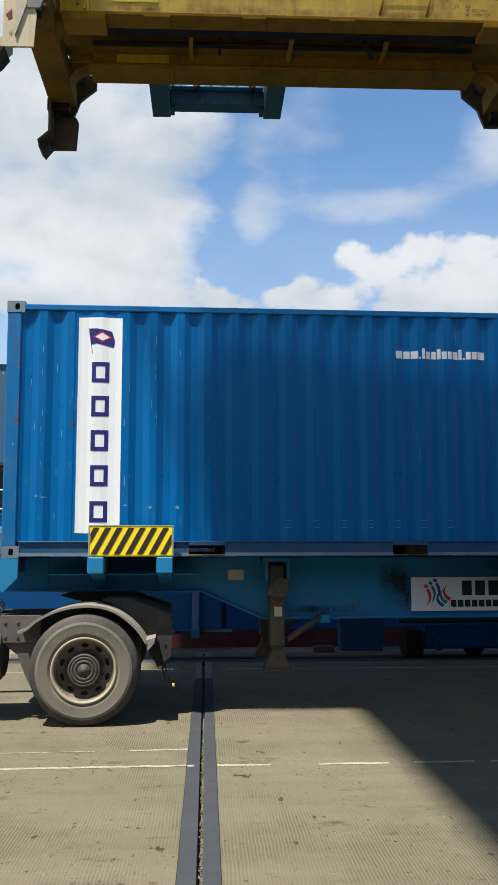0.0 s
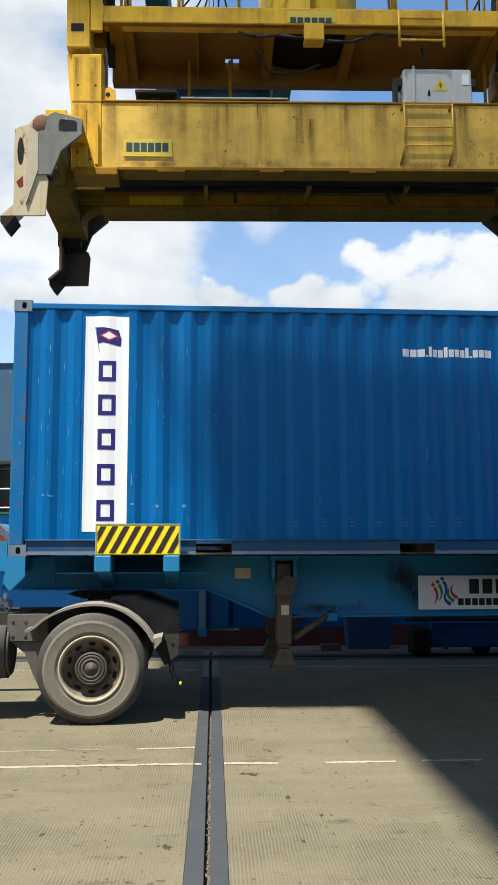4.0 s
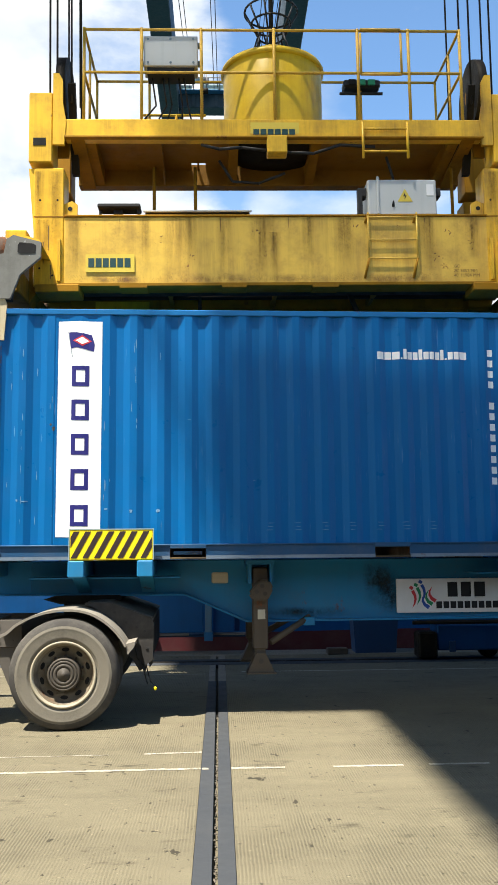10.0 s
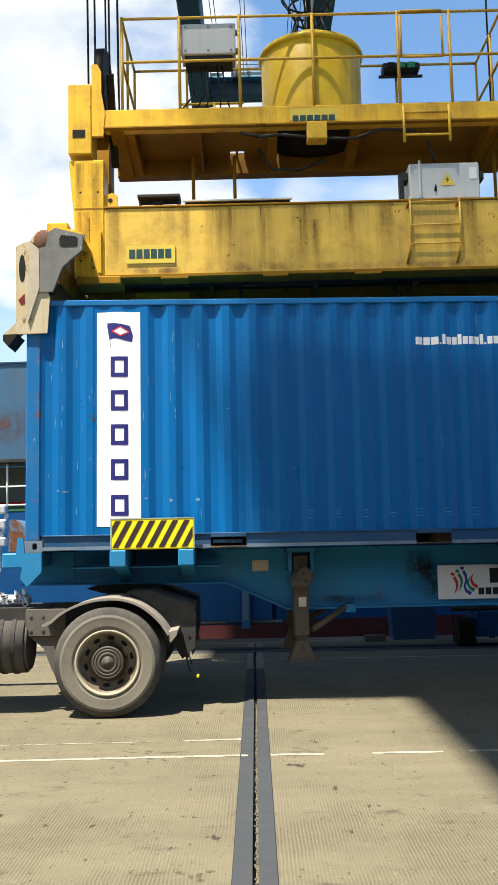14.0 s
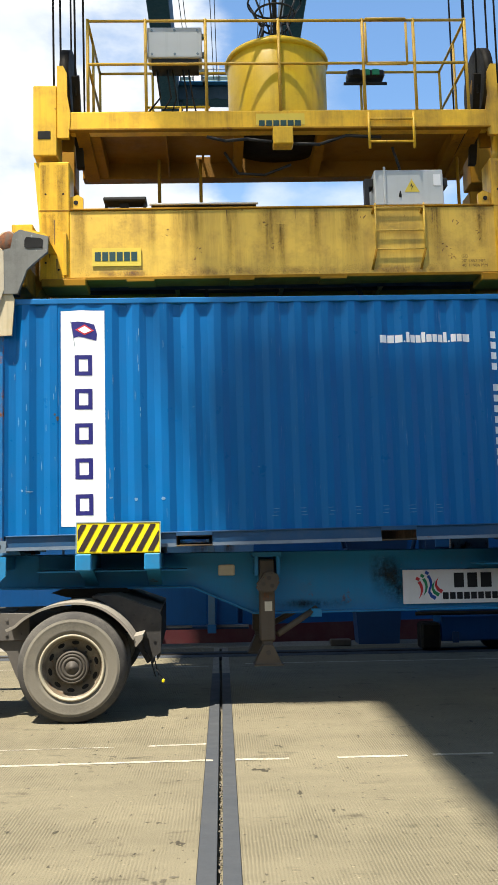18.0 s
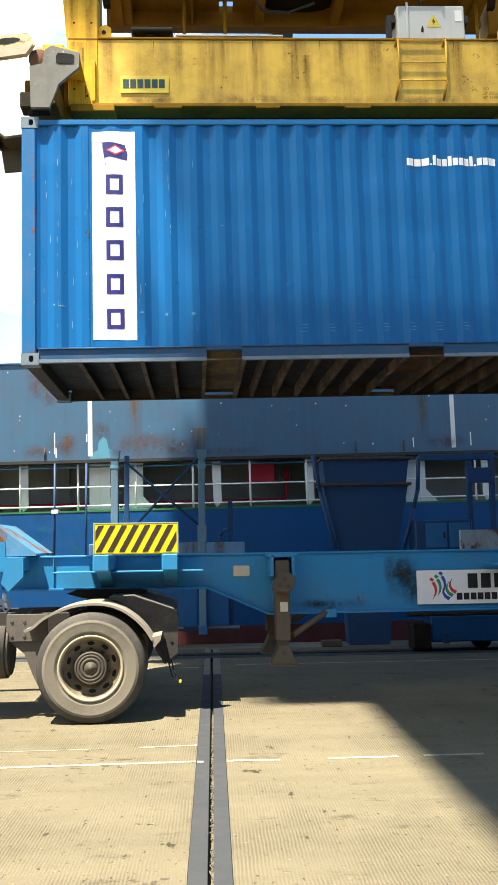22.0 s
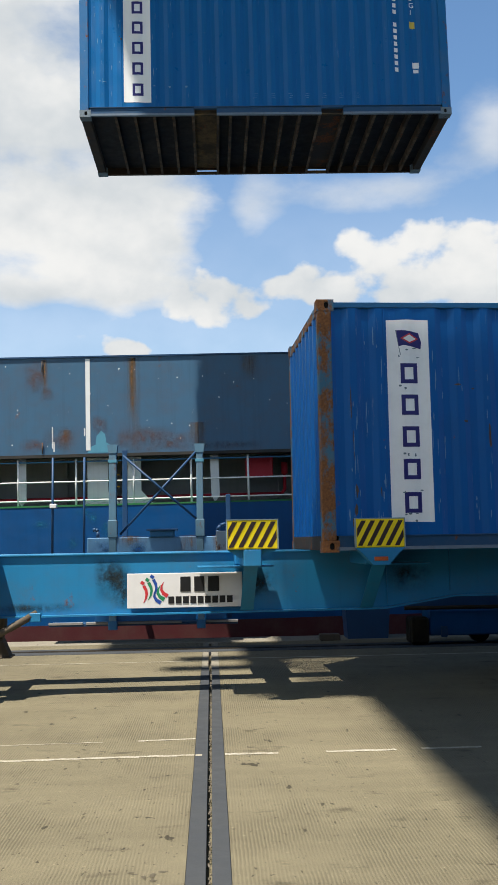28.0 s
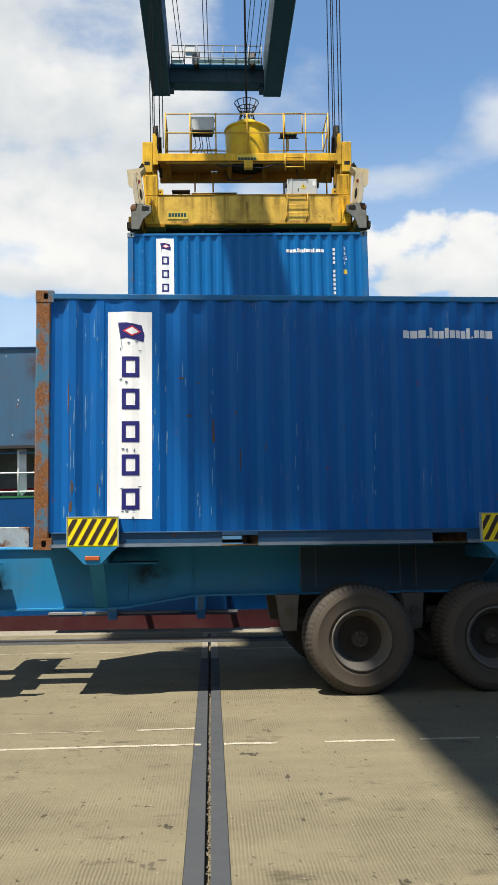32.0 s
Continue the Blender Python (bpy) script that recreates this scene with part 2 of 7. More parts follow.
def soft_stain(name, col, strength, tall=False, seed=0.0, rough=0.7):
    """A stain that thins out to nothing at its edges; tall ones run down from the top."""
    m, nt, b = nodes_of(name)
    co = nt.nodes.new("ShaderNodeTexCoord")
    sp = nt.nodes.new("ShaderNodeSeparateXYZ")
    nt.links.new(co.outputs["Generated"], sp.inputs[0])
    def hump(v):
        x = nt.nodes.new("ShaderNodeMath")
        x.operation = 'PINGPONG'
        nt.links.new(v, x.inputs[0])
        x.inputs[1].default_value = 0.5
        return ramp(nt, x.outputs[0], 0.0, 0.42)
    side = hump(sp.outputs[0])
    height = ramp(nt, sp.outputs[2], 0.0, 0.75) if tall else hump(sp.outputs[2])
    grain = ramp(nt, noise_tex(nt, 1.0, 7, 0.72, (11, 11, 0.6) if tall else (5, 5, 4), seed), 0.36, 0.64)
    fine = ramp(nt, noise_tex(nt, 24, 5, 0.7, None, seed + 3), 0.3, 0.7, 0.45, 1.0)
    a = product(nt, product(nt, product(nt, side, height), grain), fine)
    x = nt.nodes.new("ShaderNodeMath")
    x.operation = 'MULTIPLY'
    nt.links.new(a, x.inputs[0])
    x.inputs[1].default_value = strength
    nt.links.new(x.outputs[0], b.inputs["Alpha"])
    nt.links.new(mixed(nt, noise_tex(nt, 9, 4, 0.6, None, seed + 1), col, tuple(v * 0.55 for v in col)), b.inputs["Base Color"])
    b.inputs["Roughness"].default_value = rough
    b.inputs["Specular IOR Level"].default_value = 0.2
    return m


def concrete(name, col, grooves=True):
    """Broom-tined concrete with stains, oil spots and grooves that come and go."""
    m, nt, b = nodes_of(name)
    def tone(k):
        return tuple(v * k for v in col)
    c = mixed(nt, ramp(nt, noise_tex(nt, 0.4, 6, 0.65), 0.32, 0.68), tone(0.74), tone(1.16))
    c = mixed(nt, ramp(nt, noise_tex(nt, 0.9, 8, 0.72, (0.35, 2.4, 1), 4), 0.40, 0.66, 0.0, 0.75), c, tone(0.5))
    c = mixed(nt, ramp(nt, noise_tex(nt, 2.6, 8, 0.75, (0.6, 1.8, 1), 14), 0.5, 0.74, 0.0, 0.55), c, tone(1.5))
    fine = noise_tex(nt, 70, 6, 0.8)
    c = mixed(nt, ramp(nt, fine, 0.38, 0.7, 0.0, 0.75), c, tone(0.5))
    grain = noise_tex(nt, 260, 3, 0.8)
    c = mixed(nt, ramp(nt, grain, 0.35, 0.7, 0.0, 0.8), c, tone(1.55))
    c = mixed(nt, ramp(nt, noise_tex(nt, 2.2, 5, 0.7, (0.8, 1.6, 1), 9), 0.60, 0.69, 0.0, 0.7), c, tone(0.33))
    c = mixed(nt, ramp(nt, noise_tex(nt, 8, 3, 0.6, (1.3, 0.65, 1), 2), 0.685, 0.71, 0.0, 0.85), c, tone(0.18))
    c = mixed(nt, ramp(nt, noise_tex(nt, 27, 3, 0.6, (1.2, 0.6, 1), 21), 0.665, 0.69, 0.0, 0.8), c, tone(0.2))
    c = mixed(nt, ramp(nt, noise_tex(nt, 34, 2, 0.5, (0.8, 1.2, 1), 33), 0.70, 0.73, 0.0, 0.7), c, tone(1.9))
    if grooves:
        co = nt.nodes.new("ShaderNodeTexCoord")
        wv = nt.nodes.new("ShaderNodeTexWave")
        wv.bands_direction = 'X'
        wv.inputs["Scale"].default_value = 15.5
        wv.inputs["Distortion"].default_value = 2.2
        wv.inputs["Detail"].default_value = 2
        wv.inputs["Detail Scale"].default_value = 0.4
        nt.links.new(co.outputs["Object"], wv.inputs["Vector"])
        g = product(nt, wv.outputs["Fac"], ramp(nt, noise_tex(nt, 1.1, 5, 0.65, (1, 0.6, 1), 6), 0.40, 0.58))
        c = mixed(nt, ramp(nt, g, 0.35, 0.9, 0.0, 0.38), c, tone(0.42))
        x = nt.nodes.new("ShaderNodeMath")
        x.operation = 'MULTIPLY_ADD'
        nt.links.new(g, x.inputs[0])
        x.inputs[1].default_value = -0.9
        nt.links.new(fine, x.inputs[2])
        bumped(nt, b, x.outputs[0], 0.6, 0.006)
    else:
        bumped(nt, b, fine, 0.5, 0.006)
    nt.links.new(c, b.inputs["Base Color"])
    b.inputs["Roughness"].default_value = 0.9
    b.inputs["Specular IOR Level"].default_value = 0.25
    return m


BLUE = (0.0, 0.112, 0.325)
M_CONC = concrete("concrete", (0.143, 0.124, 0.079))
M_COPE = concrete("coping_concrete", (0.20, 0.18, 0.14), False)
M_JOINT = paint("joint_rubber_steel", (0.046, 0.05, 0.055), 0.75, 0.0, 0.1, 0.16, (0.16, 0.15, 0.12), bump=0.3, streak=0.0, gloss=0.2)
M_GRIT = paint("joint_grit", (0.16, 0.14, 0.11), 0.95, dirt=0.9, dirt_col=(0.02, 0.02, 0.02), streak=0, bump=0.8)


def worn_line(name):
    """Road paint, half rubbed away to the concrete."""
    m, nt, b = nodes_of(name)
    gone = ramp(nt, noise_tex(nt, 60, 6, 0.8, None, 3), 0.38, 0.54)
    part_gone = ramp(nt, noise_tex(nt, 4, 4, 0.7, None, 8), 0.3, 0.6, 0.6, 1.0)
    c = mixed(nt, product(nt, gone, part_gone), (0.50, 0.47, 0.40), (0.21, 0.18, 0.115))
    nt.links.new(c, b.inputs["Base Color"])
    b.inputs["Roughness"].default_value = 0.85
    bumped(nt, b, gone, 0.4, 0.003)
    return m


M_LINE = worn_line("worn_white_line")
M_BLUE = paint("container_blue", BLUE, 0.36, fade=0.12, dirt=0.18, dirt_col=(0.01, 0.07, 0.14), streak=0.3, chips=0.0, bump=0.1, wob=6.0, gloss=0.2, scuff=0.35)
M_BLUE_WORN = paint("container_blue_worn", (0.0, 0.100, 0.350), 0.42, gloss=0.2, fade=0.25, dirt=0.25, dirt_col=(0.02, 0.05, 0.09), streak=0.35, rust=0.06, rust_scale=5.0, bump=0.12, wob=8.0, seed=13, scuff=0.7, scuff_col=(0.26, 0.32, 0.37))
M_POST = paint("container_post", (0.0, 0.12, 0.32), 0.5, fade=0.25, dirt=0.5, dirt_col=(0.14, 0.14, 0.13), streak=0.3, chips=0.25, rust=0.27, rust_scale=4.0, bump=0.3)
M_POST_RUST = paint("rusted_post", (0.04, 0.15, 0.24), 0.6, fade=0.5, dirt=0.7, dirt_col=(0.20, 0.17, 0.12), rust=0.72, rust_scale=3.6, bump=0.5, rusts=((0.27, 0.115, 0.04), (0.12, 0.05, 0.022)))
M_TOPRAIL = paint("container_top_rail", (0.004, 0.125, 0.33), 0.4, fade=0.2, dirt=0.3, dirt_col=(0.03, 0.06, 0.10), streak=0.0, rust=0.03, rust_scale=7, bump=0.15)
M_TOPRAIL_WORN = paint("worn_container_top_rail", (0.008, 0.11, 0.27), 0.5, fade=0.3, dirt=0.6, dirt_col=(0.10, 0.10, 0.10), streak=0.0, rust=0.2, rust_scale=5, bump=0.3, seed=17)
M_LIP = paint("rubbed_rail_lip", (0.16, 0.21, 0.27), 0.5, fade=0.5, dirt=0.8, dirt_col=(0.03, 0.045, 0.07), streak=0.0, rust=0.12, rust_scale=6, bump=0.3, seed=4)
M_MEMBER = paint("rust_flecked_member", (0.05, 0.036, 0.025), 0.85, fade=0.3, dirt=1.0, dirt_col=(0.34, 0.24, 0.15), streak=0.0, rust=0.26, rust_scale=11, bump=0.5, seed=7)
M_RAIL = paint("container_rail", (0.012, 0.065, 0.15), 0.5, fade=0.3, dirt=0.5, dirt_col=(0.14, 0.13, 0.12), streak=0.1, rust=0.1, bump=0.2)
M_UNDER = paint("container_underside", (0.042, 0.033, 0.027), 0.8, fade=0.3, dirt=0.6, dirt_col=(0.12, 0.07, 0.03), rust=0.35, rust_scale=2.0, bump=0.5)
M_FLOORPLY = paint("container_floor_boards", (0.02, 0.019, 0.021), 0.85, dirt=0.5, dirt_col=(0.08, 0.06, 0.04), streak=0, bump=0.3)
M_CAST = paint("corner_casting_steel", (0.15, 0.21, 0.26), 0.6, fade=0.5, dirt=0.7, dirt_col=(0.16, 0.12, 0.08), rust=0.3, rust_scale=9, bump=0.4)
M_HOLE = paint("dark_hole", (0.01, 0.01, 0.01), 0.9, dirt=0, streak=0, fade=0, bump=0)
M_DECAL = paint("white_vinyl", (0.80, 0.80, 0.79), 0.4, fade=0.1, dirt=0.15, dirt_col=(0.45, 0.43, 0.40), streak=0.0, bump=0.05)
M_DECAL_WORN = paint("scratched_white_vinyl", (0.88, 0.88, 0.87), 0.45, fade=0.05, dirt=0.25, dirt_col=(0.28, 0.27, 0.26), streak=0.05, bump=0.05, seed=5)
M_NAVY = paint("navy_vinyl", (0.022, 0.02, 0.15), 0.4, fade=0.15, dirt=0.1, streak=0, bump=0.05)
M_REDV = paint("red_vinyl", (0.55, 0.04, 0.05), 0.4, fade=0.1, dirt=0.1, streak=0, bump=0.05)
M_TBLUE = paint("trailer_blue", (0.012, 0.195, 0.405), 0.5, fade=0.4, dirt=0.5, dirt_col=(0.10, 0.10, 0.09), streak=0.2, rust=0.06, rust_scale=2.5, bump=0.2)
M_TRUST = paint("rusted_trailer_steel", (0.04, 0.22, 0.38), 0.7, fade=0.5, dirt=0.6, dirt_col=(0.3, 0.2, 0.14), rust=0.5, bump=0.5, seed=4)
M_LEG = paint("landing_leg_steel", (0.092, 0.072, 0.05), 0.7, fade=0.4, dirt=0.6, rust=0.15, bump=0.4)
M_HAZY = paint("hazard_yellow", (0.92, 0.70, 0.01), 0.45, fade=0.05, dirt=0.2, streak=0.0, bump=0.1)
M_HAZB = paint("hazard_brown_black", (0.035, 0.022, 0.02), 0.5, fade=0.1, dirt=0.2, streak=0.0, bump=0.1)
M_PLATE = paint("white_sign_plate", (0.72, 0.71, 0.70), 0.5, fade=0.2, dirt=0.35, dirt_col=(0.42, 0.39, 0.36), streak=0.1, bump=0.05)
M_INK = paint("black_ink", (0.012, 0.012, 0.013), 0.5, dirt=0, streak=0, fade=0, bump=0)
M_GREENV = paint("green_vinyl", (0.02, 0.22, 0.10), 0.5, dirt=0, streak=0, fade=0, bump=0)
M_BLUEV = paint("blue_vinyl", (0.02, 0.07, 0.32), 0.5, dirt=0, streak=0, fade=0, bump=0)
M_SMEAR = soft_stain("grease_smear", (0.03, 0.045, 0.05), 1.3, False, 2.0, 0.5)
M_RUN = soft_stain("grime_run", (0.17, 0.09, 0.022), 0.85, True, 5.0)
M_RUSTRUN = soft_stain("rust_run", (0.20, 0.12, 0.055), 1.25, True, 8.0)
M_BLOOM = soft_stain("rust_bloom", (0.17, 0.085, 0.06), 1.0, False, 11.0)
M_WORNEDGE = paint("chipped_board_edge", (0.30, 0.38, 0.36), 0.6, fade=0.5, dirt=0.8, dirt_col=(0.05, 0.12, 0.2), streak=0, rust=0.1, bump=0.3)
M_SHOULDER = paint("scuffed_tyre_shoulder", (0.05, 0.046, 0.041), 0.9, fade=0.4, dirt=0.8, dirt_col=(0.19, 0.172, 0.14), streak=0.0, rust=0.0, bump=0.6, seed=6)
M_TAG = paint("cream_tag", (0.55, 0.50, 0.38), 0.6, dirt=0.6, dirt_col=(0.25, 0.2, 0.14), streak=0.1, bump=0.1)
M_AMBER = paint("amber_reflector", (0.45, 0.10, 0.03), 0.3, dirt=0.2, streak=0, bump=0)
M_TYRE = paint("dusty_tyre", (0.185, 0.166, 0.128), 0.9, fade=0.5, dirt=0.9, dirt_col=(0.05, 0.047, 0.04), streak=0.0, bump=0.4)
M_TYRE_BROWN = paint("brown_dusty_tyre", (0.062, 0.05, 0.038), 0.9, fade=0.5, dirt=0.6, dirt_col=(0.12, 0.095, 0.07), streak=0.0, bump=0.4, seed=3)
M_TREAD = paint("tyre_tread", (0.03, 0.028, 0.027), 0.85, fade=0.3, dirt=0.4, dirt_col=(0.14, 0.12, 0.10), streak=0, bump=0.4)
M_RIM = paint("worn_wheel_rim", (0.38, 0.335, 0.24), 0.5, fade=0.4, dirt=1.0, dirt_col=(0.06, 0.047, 0.032), rust=0.16, rust_scale=7, chips=0.0, streak=0, bump=0.3)
M_DISC = paint("brown_wheel_disc", (0.062, 0.052, 0.04), 0.65, fade=0.5, dirt=0.9, dirt_col=(0.12, 0.10, 0.075), rust=0.08, rust_scale=8, streak=0, bump=0.3)
M_DISCFACE = paint("brown_cream_disc", (0.13, 0.105, 0.07), 0.6, fade=0.5, dirt=1.0, dirt_col=(0.42, 0.37, 0.27), rust=0.14, rust_scale=8, streak=0, bump=0.3, seed=3)
M_BARREL = paint("flaking_wheel_barrel", (0.13, 0.10, 0.066), 0.6, fade=0.5, dirt=1.0, dirt_col=(0.55, 0.50, 0.38), rust=0.2, rust_scale=8, streak=0, bump=0.3, seed=12)
M_RIM_DARK = paint("grimy_wheel_rim", (0.105, 0.097, 0.085), 0.6, fade=0.3, dirt=0.7, dirt_col=(0.06, 0.05, 0.04), streak=0, bump=0.3)
M_HUB = paint("greasy_hub", (0.06, 0.05, 0.042), 0.8, dirt=0.6, dirt_col=(0.14, 0.11, 0.08), streak=0, bump=0.4)
M_CHASSIS = paint("dusty_chassis", (0.10, 0.09, 0.078), 0.75, fade=0.4, dirt=0.6, dirt_col=(0.20, 0.17, 0.13), streak=0.15, bump=0.3)
M_CHASSIS_DARK = paint("dark_chassis", (0.028, 0.026, 0.024), 0.75, fade=0.3, dirt=0.5, dirt_col=(0.08, 0.07, 0.055), streak=0, bump=0.3)
M_MUDGUARD = paint("mudguard", (0.24, 0.215, 0.175), 0.7, fade=0.4, dirt=0.6, dirt_col=(0.10, 0.08, 0.06), streak=0.2, bump=0.3)
M_YEL = paint("spreader_yellow", (0.74, 0.435, 0.022), 0.42, fade=0.3, dirt=0.7, dirt_col=(0.13, 0.07, 0.02), streak=0.6, runs=0.75, rust=0.05, rust_scale=6, bump=0.2)
# grimy, and darker than M_YEL to carry rear and underside shade
M_YEL_DARK = paint("grimy_shaded_yellow", (0.32, 0.155, 0.008), 0.6, gloss=0.12, fade=0.2, dirt=0.95, dirt_col=(0.045, 0.03, 0.014), streak=0.5, rust=0.12, rust_scale=3, bump=0.3)
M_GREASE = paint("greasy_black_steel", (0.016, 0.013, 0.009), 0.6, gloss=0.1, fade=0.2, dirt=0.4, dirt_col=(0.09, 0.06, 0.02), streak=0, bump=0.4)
M_FLIP = paint("worn_guide_steel", (0.50, 0.42, 0.27), 0.6, fade=0.4, dirt=1.0, dirt_col=(0.40, 0.25, 0.03), rust=0.24, rust_scale=4, streak=0.6, runs=0.6, run_col=(0.12, 0.09, 0.05), bump=0.3)
M_GREY = paint("scuffed_grey_steel", (0.15, 0.15, 0.135), 0.6, fade=0.4, dirt=1.0, dirt_col=(0.045, 0.04, 0.03), streak=0.5, chips=0.7, bump=0.4)
M_CABINET = paint("aluminium_cabinet", (0.46, 0.47, 0.46), 0.45, fade=0.2, dirt=0.3, dirt_col=(0.3, 0.29, 0.26), streak=0.25, bump=0.1)
M_CABLE = paint("black_cable", (0.015, 0.015, 0.015), 0.6, dirt=0.2, streak=0, bump=0)
M_LABELY = paint("label_yellow", (0.62, 0.46, 0.06), 0.45, fade=0.1, dirt=0.25, streak=0.1, bump=0.05)
M_LETTER = paint("dark_green_lettering", (0.012, 0.05, 0.05), 0.5, dirt=0.1, streak=0, bump=0)
M_SHIP = paint("ship_panel_blue", (0.046, 0.116, 0.20), 0.45, fade=0.5, dirt=0.5, dirt_col=(0.10, 0.06, 0.055), streak=0.35, rust=0.05, rust_scale=1.2, chips=0.12, bump=0.15, wob=10.0)
M_HULLPATCH = soft_stain("turquoise_hull_patch", (0.02, 0.19, 0.34), 1.0, False, 21.0, 0.45)
M_HULL = paint("ship_hull_blue", (0.0, 0.058, 0.19), 0.4, fade=0.3, dirt=0.4, dirt_col=(0.01, 0.02, 0.05), streak=0.3, bump=0.15, wob=10.0)
M_BOOT = paint("boot_topping_red", (0.06, 0.009, 0.011), 0.6, fade=0.3, dirt=0.5, streak=0.3, bump=0.2)
M_SHIPW = paint("ship_white", (0.70, 0.71, 0.70), 0.5, fade=0.15, dirt=0.25, dirt_col=(0.35, 0.33, 0.28), streak=0.3, bump=0.1)
M_SHIPG = paint("ship_grey_inside", (0.23, 0.22, 0.215), 0.6, fade=0.3, dirt=0.5, dirt_col=(0.16, 0.14, 0.12), streak=0.3, bump=0.1)
M_DECKG = paint("deck_green", (0.02, 0.15, 0.05), 0.6, dirt=0.4, streak=0, bump=0.2)
M_SHIPRED = paint("fire_red", (0.48, 0.02, 0.035), 0.45, dirt=0.2, streak=0.1, bump=0.1)
M_RUSTY = paint("rusty_edge", (0.07, 0.06, 0.055), 0.8, rust=0.6, rust_scale=6, bump=0.5, rusts=((0.17, 0.085, 0.04), (0.07, 0.04, 0.025)))
M_QBLUE = paint("gantry_blue", (0.025, 0.14, 0.30), 0.5, fade=0.4, dirt=0.4, dirt_col=(0.03, 0.04, 0.06), streak=0.3, rust=0.08, rust_scale=3, bump=0.2)
M_STANDPOST = paint("weathered_stand_post", (0.09, 0.19, 0.27), 0.55, fade=0.5, dirt=0.8, dirt_col=(0.16, 0.13, 0.11), streak=0.4, rust=0.12, rust_scale=5, bump=0.3, seed=2)
M_STANDBOX = paint("pale_stand_box", (0.10, 0.24, 0.42), 0.5, fade=0.5, dirt=0.6, dirt_col=(0.05, 0.13, 0.25), streak=0.4, rust=0.06, rust_scale=4, bump=0.2, seed=6)
M_DARKPATCH = soft_stain("dark_blue_patch", (0.02, 0.11, 0.32), 1.4, False, 17.0)
M_QDARK = paint("dark_gantry_blue", (0.015, 0.058, 0.14), 0.5, fade=0.3, dirt=0.4, dirt_col=(0.02, 0.02, 0.03), streak=0.2, rust=0.05, bump=0.2)
M_BOOM = paint("boom_dark_teal", (0.012, 0.04, 0.06), 0.5, fade=0.3, dirt=0.2, streak=0.2, bump=0.1)
M_WATER = paint("harbour_water", (0.02, 0.05, 0.05), 0.1, dirt=0, streak=0, fade=0.2, bump=0.6)
M_SILVER = paint("silver_hose_fittings", (0.5, 0.52, 0.55), 0.4, 0.3, dirt=0.5, streak=0, bump=0.3)
M_SCUFF = paint("scuffed_bare_paint", (0.13, 0.26, 0.42), 0.6, fade=0.3, dirt=0.3, streak=0, bump=0.2)
M_BLOCK = paint("chipped_board_back", (0.36, 0.38, 0.37), 0.7, fade=0.4, dirt=0.9, dirt_col=(0.18, 0.11, 0.07), streak=0.2, rust=0.46, rust_scale=5, bump=0.4, seed=6)
M_GUIDE = paint("rubbed_guide_plate", (0.44, 0.38, 0.28), 0.55, fade=0.4, dirt=0.6, dirt_col=(0.14, 0.11, 0.07), rust=0.12, rust_scale=7, streak=0.4, chips=0.1, bump=0.3, seed=8)
M_DARKRED = paint("red_lamp_lens", (0.16, 0.012, 0.01), 0.4, dirt=0.3, streak=0, bump=0)
M_FAIR = paint("tractor_tail_steel", (0.034, 0.031, 0.028), 0.75, fade=0.4, dirt=0.6, dirt_col=(0.13, 0.115, 0.09), streak=0.3, bump=0.3)
M_GRIMEMARK = paint("dark_grime_mark", (0.19, 0.11, 0.03), 0.7, fade=0.3, dirt=0.5, dirt_col=(0.3, 0.18, 0.03), streak=0.3, bump=0.1)
# ochre for undersides, with their shade darkened into the colour
M_UNDER_OCHRE = paint("shaded_ochre_steel", (0.24, 0.12, 0.008), 0.7, gloss=0.08, fade=0.3, dirt=1.0, dirt_col=(0.02, 0.013, 0.006), streak=0.2, bump=0.3)
M_RUSTBALL = paint("rusted_barrel", (0.10, 0.06, 0.04), 0.8, fade=0.3, dirt=0.5, rust=0.6, rust_scale=7, streak=0, bump=0.5)
M_RAILY = paint("rubbed_yellow_rail", (0.52, 0.31, 0.03), 0.5, fade=0.3, dirt=0.8, dirt_col=(0.12, 0.06, 0.02), streak=0.3, rust=0.2, rust_scale=9, bump=0.2)
# disc colour darkened for the shade deep in the wheel's dish
M_DEEP = paint("shade_dark_wheel_disc", (0.038, 0.03, 0.023), 0.9, fade=0.3, dirt=0.5, dirt_col=(0.06, 0.05, 0.04), streak=0, bump=0.3)
# dark copy of the guide steel: far-side shade put into the colour
M_FLIP_DARK = paint("shaded_guide_steel", (0.075, 0.05, 0.025), 0.6, fade=0.4, dirt=0.7, dirt_col=(0.018, 0.014, 0.01), rust=0.15, rust_scale=6, streak=0.2, bump=0.3)
# oily ochre, darkened further for the shade beneath the frame
M_OCHRE = paint("oily_shaded_ochre_beam", (0.20, 0.105, 0.008), 0.65, gloss=0.08, fade=0.3, dirt=1.0, dirt_col=(0.02, 0.013, 0.006), streak=0.4, runs=0.6, run_col=(0.03, 0.02, 0.01), bump=0.25)
M_YEL_OLD = paint("weathered_yellow", (0.68, 0.43, 0.062), 0.45, fade=0.5, dirt=0.9, dirt_col=(0.14, 0.075, 0.025), streak=0.5, runs=0.55, run_col=(0.20, 0.11, 0.03), rust=0.06, rust_scale=6, bump=0.2)
# browner yellow: the headblock underside's shade is in this colour
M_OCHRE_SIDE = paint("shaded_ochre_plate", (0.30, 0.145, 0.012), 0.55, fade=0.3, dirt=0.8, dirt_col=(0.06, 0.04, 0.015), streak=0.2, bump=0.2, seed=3)
